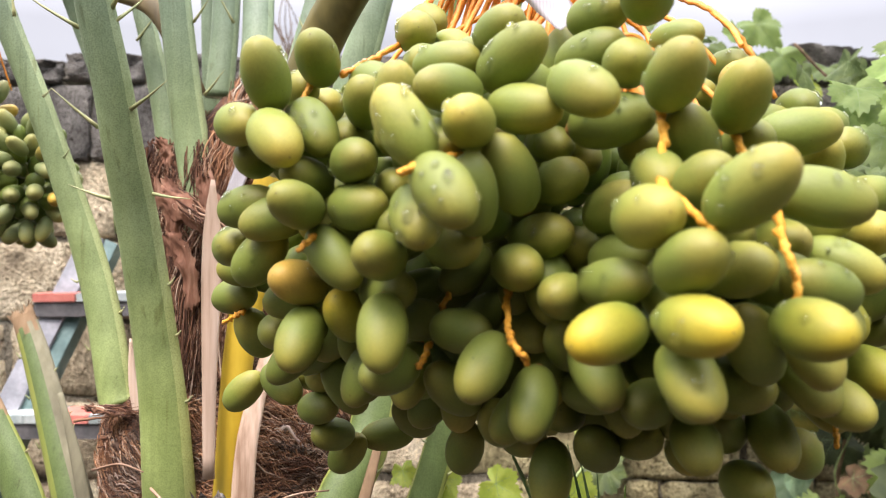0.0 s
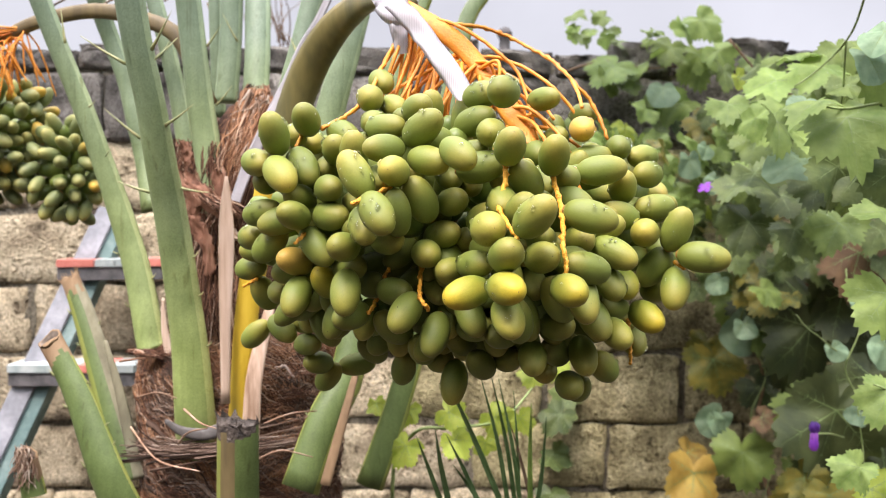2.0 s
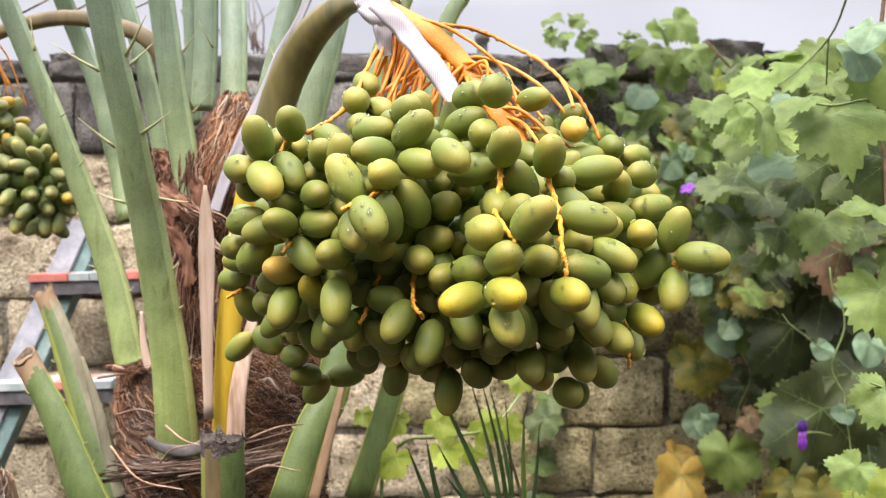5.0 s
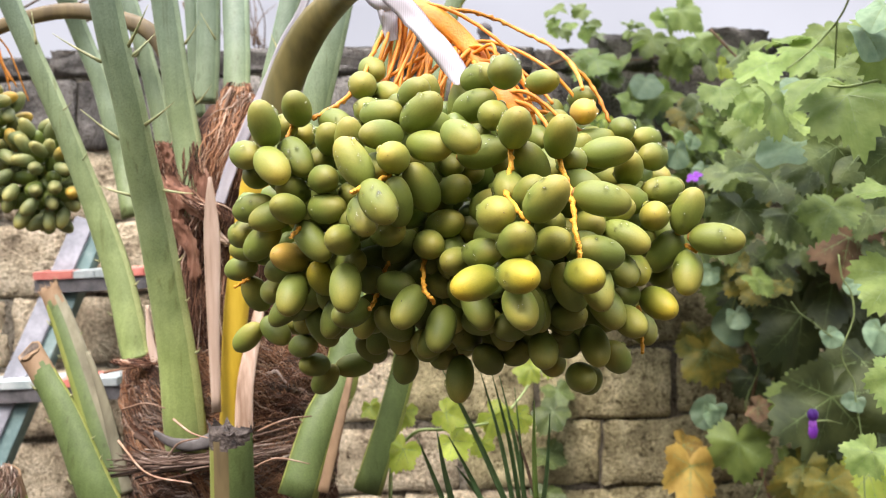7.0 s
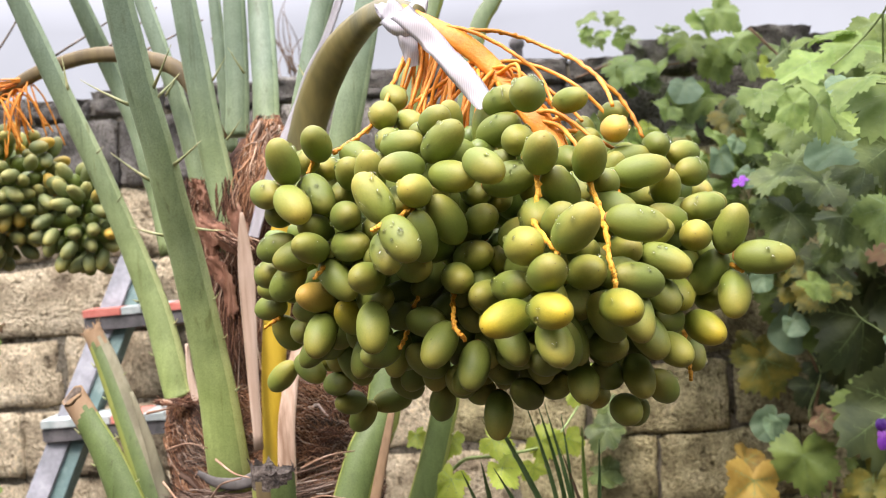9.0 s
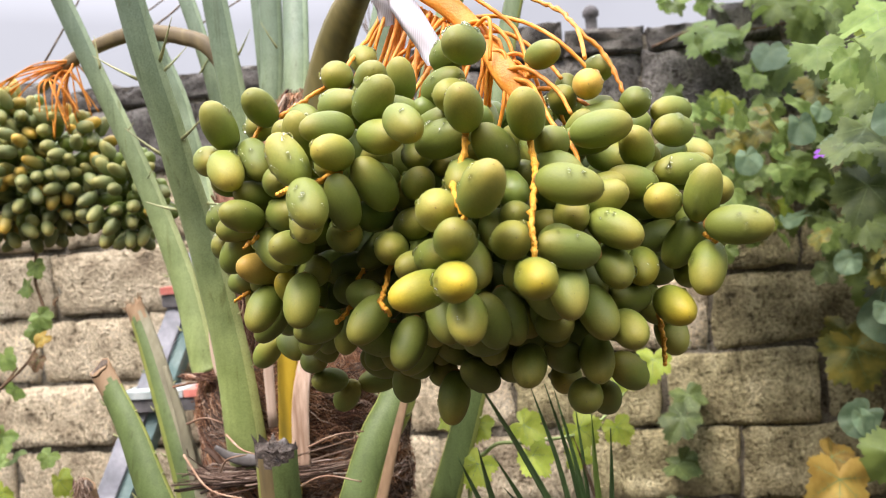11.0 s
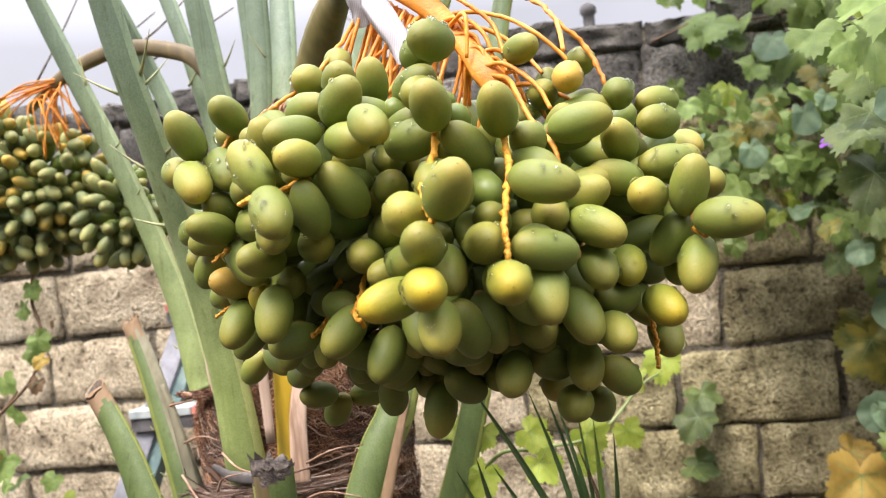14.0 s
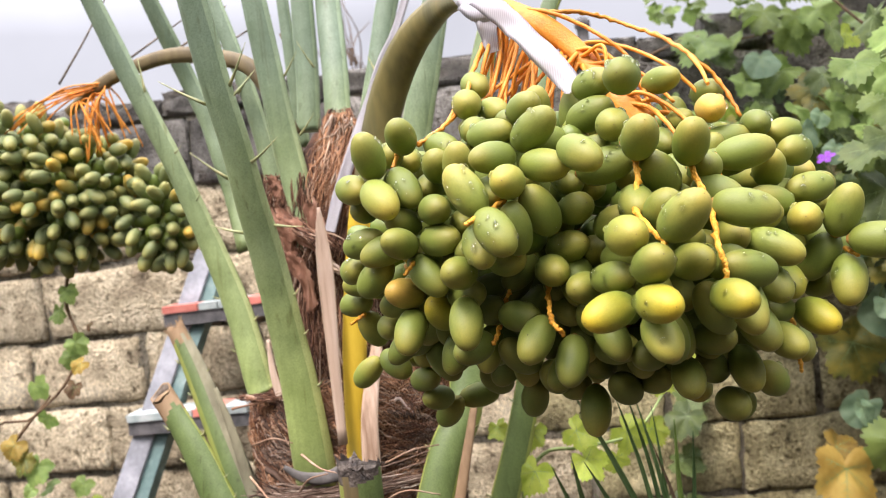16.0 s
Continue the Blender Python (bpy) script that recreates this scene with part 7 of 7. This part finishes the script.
def leaflet(root, mid, tip, width, material):
    bm = bmesh.new()
    rows = [np.r_[q, max(0.0006, width * (1.05 - (k / 17) ** 2.2)), width * 0.45] for k, q in enumerate(smooth_line([root, mid, tip], 18))]
    sweep(bm, rows, [(-0.5, 0.30), (-0.25, 0.06), (0.0, -0.1), (0.25, 0.06), (0.5, 0.30), (0.25, -0.06), (0.0, -0.24), (-0.25, -0.06)], (0.4, -1, 0.1))
    child(part("leaflet", bm, material, sprout), sprout)


leaflet((0.128, 0.680, 1.061), (0.085, 0.650, 1.168), (0.044, 0.620, 1.260), 0.0072, BLADE)
leaflet((0.133, 0.700, 1.053), (0.116, 0.690, 1.149), (0.093, 0.680, 1.236), 0.0061, BLADE)
leaflet((0.143, 0.720, 1.044), (0.128, 0.710, 1.143), (0.108, 0.700, 1.229), 0.0061, BLADE)
leaflet((0.147, 0.700, 1.052), (0.135, 0.700, 1.139), (0.117, 0.700, 1.225), 0.0061, BLADE)
leaflet((0.157, 0.700, 1.052), (0.154, 0.690, 1.135), (0.154, 0.680, 1.200), 0.0072, BLADE_LIGHT)
leaflet((0.056, 0.660, 1.070), (0.037, 0.650, 1.125), (0.020, 0.640, 1.173), 0.0061, BLADE)
leaflet((0.062, 0.660, 1.070), (0.049, 0.650, 1.131), (0.041, 0.640, 1.181), 0.0072, BLADE)
leaflet((0.100, 0.660, 1.069), (0.078, 0.660, 1.121), (0.054, 0.650, 1.171), 0.0061, BLADE)
leaflet((0.146, 0.720, 1.044), (0.143, 0.720, 1.126), (0.137, 0.720, 1.206), 0.0050, BLADE)
leaflet((0.166, 0.720, 1.044), (0.149, 0.720, 1.112), (0.133, 0.720, 1.167), 0.0050, STEM)
leaflet((0.160, 0.700, 1.046), (0.168, 0.690, 1.110), (0.172, 0.680, 1.185), 0.0068, BLADE)
leaflet((0.110, 0.680, 1.055), (0.088, 0.670, 1.095), (0.062, 0.655, 1.135), 0.0065, BLADE)
child(part("stalk", tube([(0.12, 0.70, 0.0), (0.12, 0.70, 0.6), (0.102, 0.680, 1.074)], 0.012, 0.008, 12, 8), BLADE, sprout), sprout)

# ---- flowers ----
PURPLE = mottled("purple_petal", [(0.3, (0.06, 0.010, 0.16)), (0.7, (0.13, 0.03, 0.28))], 60, rough=0.5)
VIOLET = mottled("violet_petal_open", [(0.3, (0.15, 0.02, 0.30)), (0.7, (0.28, 0.06, 0.46))], 60, rough=0.5)
PINK = mottled("violet_petal", [(0.3, (0.26, 0.05, 0.42)), (0.7, (0.42, 0.13, 0.58))], 60, rough=0.5)


def flower(place, size, label, face, stem_to, material=PURPLE):
    f = thing("bindweed_flower", place, label, "flower", group="purple flowers")
    n = Vector(face).normalized()
    for k in range(5):
        a = 2 * math.pi * k / 5 + 0.3
        bm = bmesh.new()
        vs = []
        for r, w, h in ((0.05, 0.05, 0.0), (0.3, 0.22, 0.06), (0.6, 0.34, 0.2), (0.9, 0.30, 0.18), (1.0, 0.12, 0.12)):
            vs.append([bm.verts.new((r * math.cos(a) - s * w * math.sin(a), r * math.sin(a) + s * w * math.cos(a), h + abs(s) * 0.05)) for s in (-1, 0, 1)])
        for r0, r1 in zip(vs, vs[1:]):
            for j in (0, 1):
                bm.faces.new((r0[j], r1[j], r1[j + 1], r0[j + 1]))
        p = part("petal", bm, material, f)
        p.matrix_basis = n.to_track_quat("Z", "Y").to_matrix().to_4x4() @ Matrix.Scale(size, 4)
    q = Vector(stem_to)
    p = Vector(place)
    child(part("stem", tube([tuple(p), tuple(p.lerp(q, 0.5) + Vector((0, 0, 0.006))), tuple(q)], 0.0014, 0.0012, 10, 5), GREENSTEM, f), f)


flower((0.610, 1.430, 1.476), 0.018, "purple bindweed flower, open", (-0.5, -0.5, 0.8), (0.651, 1.500, 1.419), VIOLET)


def folded_flower(place, label, petals, stem_to):
    """A half-closed flower: cupped petals, each an open shell with a rolled rim."""
    f = thing("bindweed_flower", place, label, "flower", group="purple flowers")
    for low, high, wide, material in petals:
        bm = bmesh.new()
        rows = []
        for i in range(9):
            u = i / 8
            half = wide * 0.5 * math.sin(math.pi * (0.12 + 0.8 * u)) ** 0.7
            rows.append([bm.verts.new((half * math.sin(t), -half * 0.7 * math.cos(t) + 0.0012 * math.sin(5 * t + 4 * u), low + (high - low) * u)) for t in [-2.2 + 4.4 * j / 12 for j in range(13)]])
        for r0, r1 in zip(rows, rows[1:]):
            for j in range(12):
                bm.faces.new((r0[j], r0[j + 1], r1[j + 1], r1[j]))
        part("petal", bm, material, f)
    q, p = Vector(stem_to), Vector(place)
    child(part("stem", tube([tuple(p + Vector((0.004, 0.002, 0))), tuple(p.lerp(q, 0.5) + Vector((0, 0, 0.004))), tuple(q)], 0.0024, 0.0012, 10, 5), GREENSTEM, f), f)


folded_flower((0.741, 1.200, 1.018), "deep purple folded bindweed flower with a pink throat", ((0.002, 0.024, 0.021, PURPLE), (-0.014, 0.006, 0.016, PINK), (-0.031, -0.004, 0.018, VIOLET)), (0.823, 1.250, 0.998))
bindweed = thing("bindweed", (0.7, 1.40, 0.0), "pale bindweed with heart-shaped leaves", "vine")
for place, size in (((0.578, 1.440, 1.526), 0.075), ((0.482, 1.450, 1.477), 0.060), ((0.637, 1.460, 1.489), 0.055), ((0.631, 1.500, 1.562), 0.050), ((0.664, 1.500, 1.270), 0.06), ((0.728, 1.500, 1.170), 0.07), ((0.704, 1.600, 0.931), 0.07)):
    leaf(bindweed, place, size, "blue", (0, -1, 0.5), 0.3)
child(part("stem", tube([(0.7, 1.4, 0.0), (0.72, 1.5, 0.6), (0.833, 1.600, 0.809), (0.793, 1.620, 0.938), (0.817, 1.600, 1.049), (0.736, 1.550, 1.163), (0.727, 1.500, 1.245), (0.670, 1.500, 1.320), (0.651, 1.500, 1.419), (0.583, 1.450, 1.527)], 0.0018, 0.0012, 60, 5), GREENSTEM, bindweed), bindweed)
twiner = thing("bindweed", (0.849, 1.22, 0.0), "twining bindweed stem with small blue-green leaves", "vine")
for place, size in (((0.788, 1.220, 1.169), 0.051), ((0.829, 1.220, 1.046), 0.055), ((0.865, 1.200, 1.172), 0.073), ((0.850, 1.250, 1.263), 0.048), ((0.883, 1.250, 1.244), 0.055)):
    leaf(twiner, place, size, "blue", (-0.1, -0.9, 0.6), 0.3)
for pts in ([(0.801, 1.220, 1.322), (0.807, 1.220, 1.280), (0.823, 1.220, 1.254), (0.830, 1.220, 1.222), (0.827, 1.220, 1.196), (0.814, 1.220, 1.165), (0.805, 1.220, 1.139), (0.814, 1.220, 1.112), (0.829, 1.220, 1.085), (0.832, 1.220, 1.054), (0.838, 1.220, 1.016), (0.845, 1.220, 0.963), (0.849, 1.220, 0.867), (0.859, 1.22, 0.5), (0.849, 1.22, 0.0)], [(0.712, 1.220, 1.236), (0.728, 1.220, 1.215), (0.754, 1.220, 1.196), (0.777, 1.220, 1.177), (0.796, 1.220, 1.165)]):
    child(part("stem", tube(pts, 0.0016, 0.0014, 40, 5), GREENSTEM, twiner), twiner)

# ---- drops of rain ----
WATER, _wn, _wl, _wb = nodes_of("water", 0.02, 0.5)
_wb.inputs["Base Color"].default_value = (1, 1, 1, 1)
_wb.inputs["Transmission Weight"].default_value = 1.0
_wb.inputs["IOR"].default_value = 1.33


def drops():
    """Beads of water on the outer fruits, and a few hanging from them."""
    rnd = random.Random(9)
    bm = bmesh.new()
    for c, a, length, width in placed[:FRONT]:
        for _ in range(rnd.choice((4, 7, 11, 16, 22)) if c.z > 1.37 else rnd.choice((0, 0, 2, 4))):
            t, u = rnd.uniform(0, 6.28), rnd.uniform(-0.36, 0.36)
            p1 = a.orthogonal().normalized()
            p2 = a.cross(p1)
            d = p1 * math.cos(t) + p2 * math.sin(t)
            if d.y > 0.25 or d.z < -0.35 or d.z > 0.85:
                continue
            r = 0.5 * width * math.cos(math.asin(2 * u)) ** 0.86
            n = (d + a * u * 0.9).normalized()
            p = c + a * (u * length) + d * r
            s = rnd.uniform(0.0010, 0.0021) * (1.5 if rnd.random() < 0.2 else 1)
            fall = Vector((0, 0, -1)) - n * -n.z
            fall = fall.normalized() if fall.length > 0.2 else n.orthogonal().normalized()
            m = Matrix.Translation(p - n * s * 0.15) @ Matrix((fall.cross(n), fall, n)).transposed().to_4x4() @ Matrix.Diagonal((s, s * rnd.uniform(1.0, 1.9), s * 0.85, 1))
            bmesh.ops.create_icosphere(bm, subdivisions=2, radius=1.0, matrix=m)
    ob = part("water_drops", bm, WATER)
    return tagged(ob, "clear rain drops on the dates", "water drops", kind="stuff")


drops()

# ---- blocks of the wall ----
BLOCKS = [block_mesh("block", 40 + k, STONE) for k in range(7)]
SHADEBLOCKS = [block_mesh("block", 80 + k, SHADESTONE) for k in range(6)]
DARKBLOCKS = [block_mesh("block", 60 + k, DARKSTONE, 0.012) for k in range(4)]


def lay_wall():
    rnd = random.Random(12)
    for row in range(-4, 6):
        z = 0.845 + COURSE * row
        x = {0: 0.345, -1: 0.516, 1: 0.469}.get(row, 0.345 + 0.19 * (row % 2) + rnd.uniform(-0.05, 0.05))
        spans = []
        p = x
        while p < 2.6:
            w = 0.38 if row < 5 else rnd.choice((0.16, 0.2, 0.26))
            spans.append((p, w))
            p += w
        p = x
        while p > -2.9:
            w = rnd.choice((0.16, 0.2, 0.26)) if row == 5 else 0.38 if p > -0.2 else rnd.choice((0.22, 0.28, 0.33, 0.38, 0.44))
            spans.append((p - w, w))
            p -= w
        for left, w in spans:
            dark = row >= 4 or (row == 3 and rnd.random() < 0.35)
            top = row == 5
            h = COURSE if not top else rnd.uniform(0.06, 0.11)
            if top and rnd.random() < 0.12:
                continue
            # further right, more blocks take the stone with shade in its colour
            ob = new("block", rnd.choice(DARKBLOCKS if dark else SHADEBLOCKS if rnd.random() < (left + w / 2 + 0.1) / 0.45 else BLOCKS))
            ob.parent = wall
            ob.matrix_basis = Matrix.Translation((left + w / 2, WALL_Y + rnd.uniform(-0.006, 0.006), z + h / 2 + (rnd.uniform(-0.012, 0.004) if top else 0))) @ Matrix.Rotation(rnd.uniform(-0.012, 0.012) * (6 if top else 1), 4, "Y") @ Matrix.Diagonal((rnd.choice((-1, 1)) * (w - 0.006) / 0.38, 1.0, (h - 0.006) / 0.18, 1))


lay_wall()


# ---- bare shrub beyond the wall ----
def far_shrub():
    rnd = random.Random(4)
    root = Vector((-0.599, 3.200, 2.018))
    sh = thing("bare_shrub", (root.x, root.y, 0.0), "thin leafless shrub beyond the wall", "shrub")
    top = Vector((root.x, root.y, 0.0))
    child(part("trunk", tube([tuple(top), tuple(top.lerp(root, 0.5) + Vector((0.05, 0, 0))), tuple(root)], 0.03, 0.012, 12, 6), STEM, sh), sh)
    for k in range(26):
        a = root + Vector((rnd.uniform(-0.05, 0.05), 0, rnd.uniform(-0.2, 0.15)))
        b = a + Vector((rnd.gauss(0, 0.09), rnd.gauss(0, 0.1), rnd.uniform(0.1, 0.42)))
        m = a.lerp(b, 0.5) + Vector((rnd.gauss(0, 0.02), 0, 0.02))
        child(part("twig", tube([tuple(a), tuple(m), tuple(b)], 0.0035, 0.0012, 8, 4), STEM, sh), sh)


far_shrub()
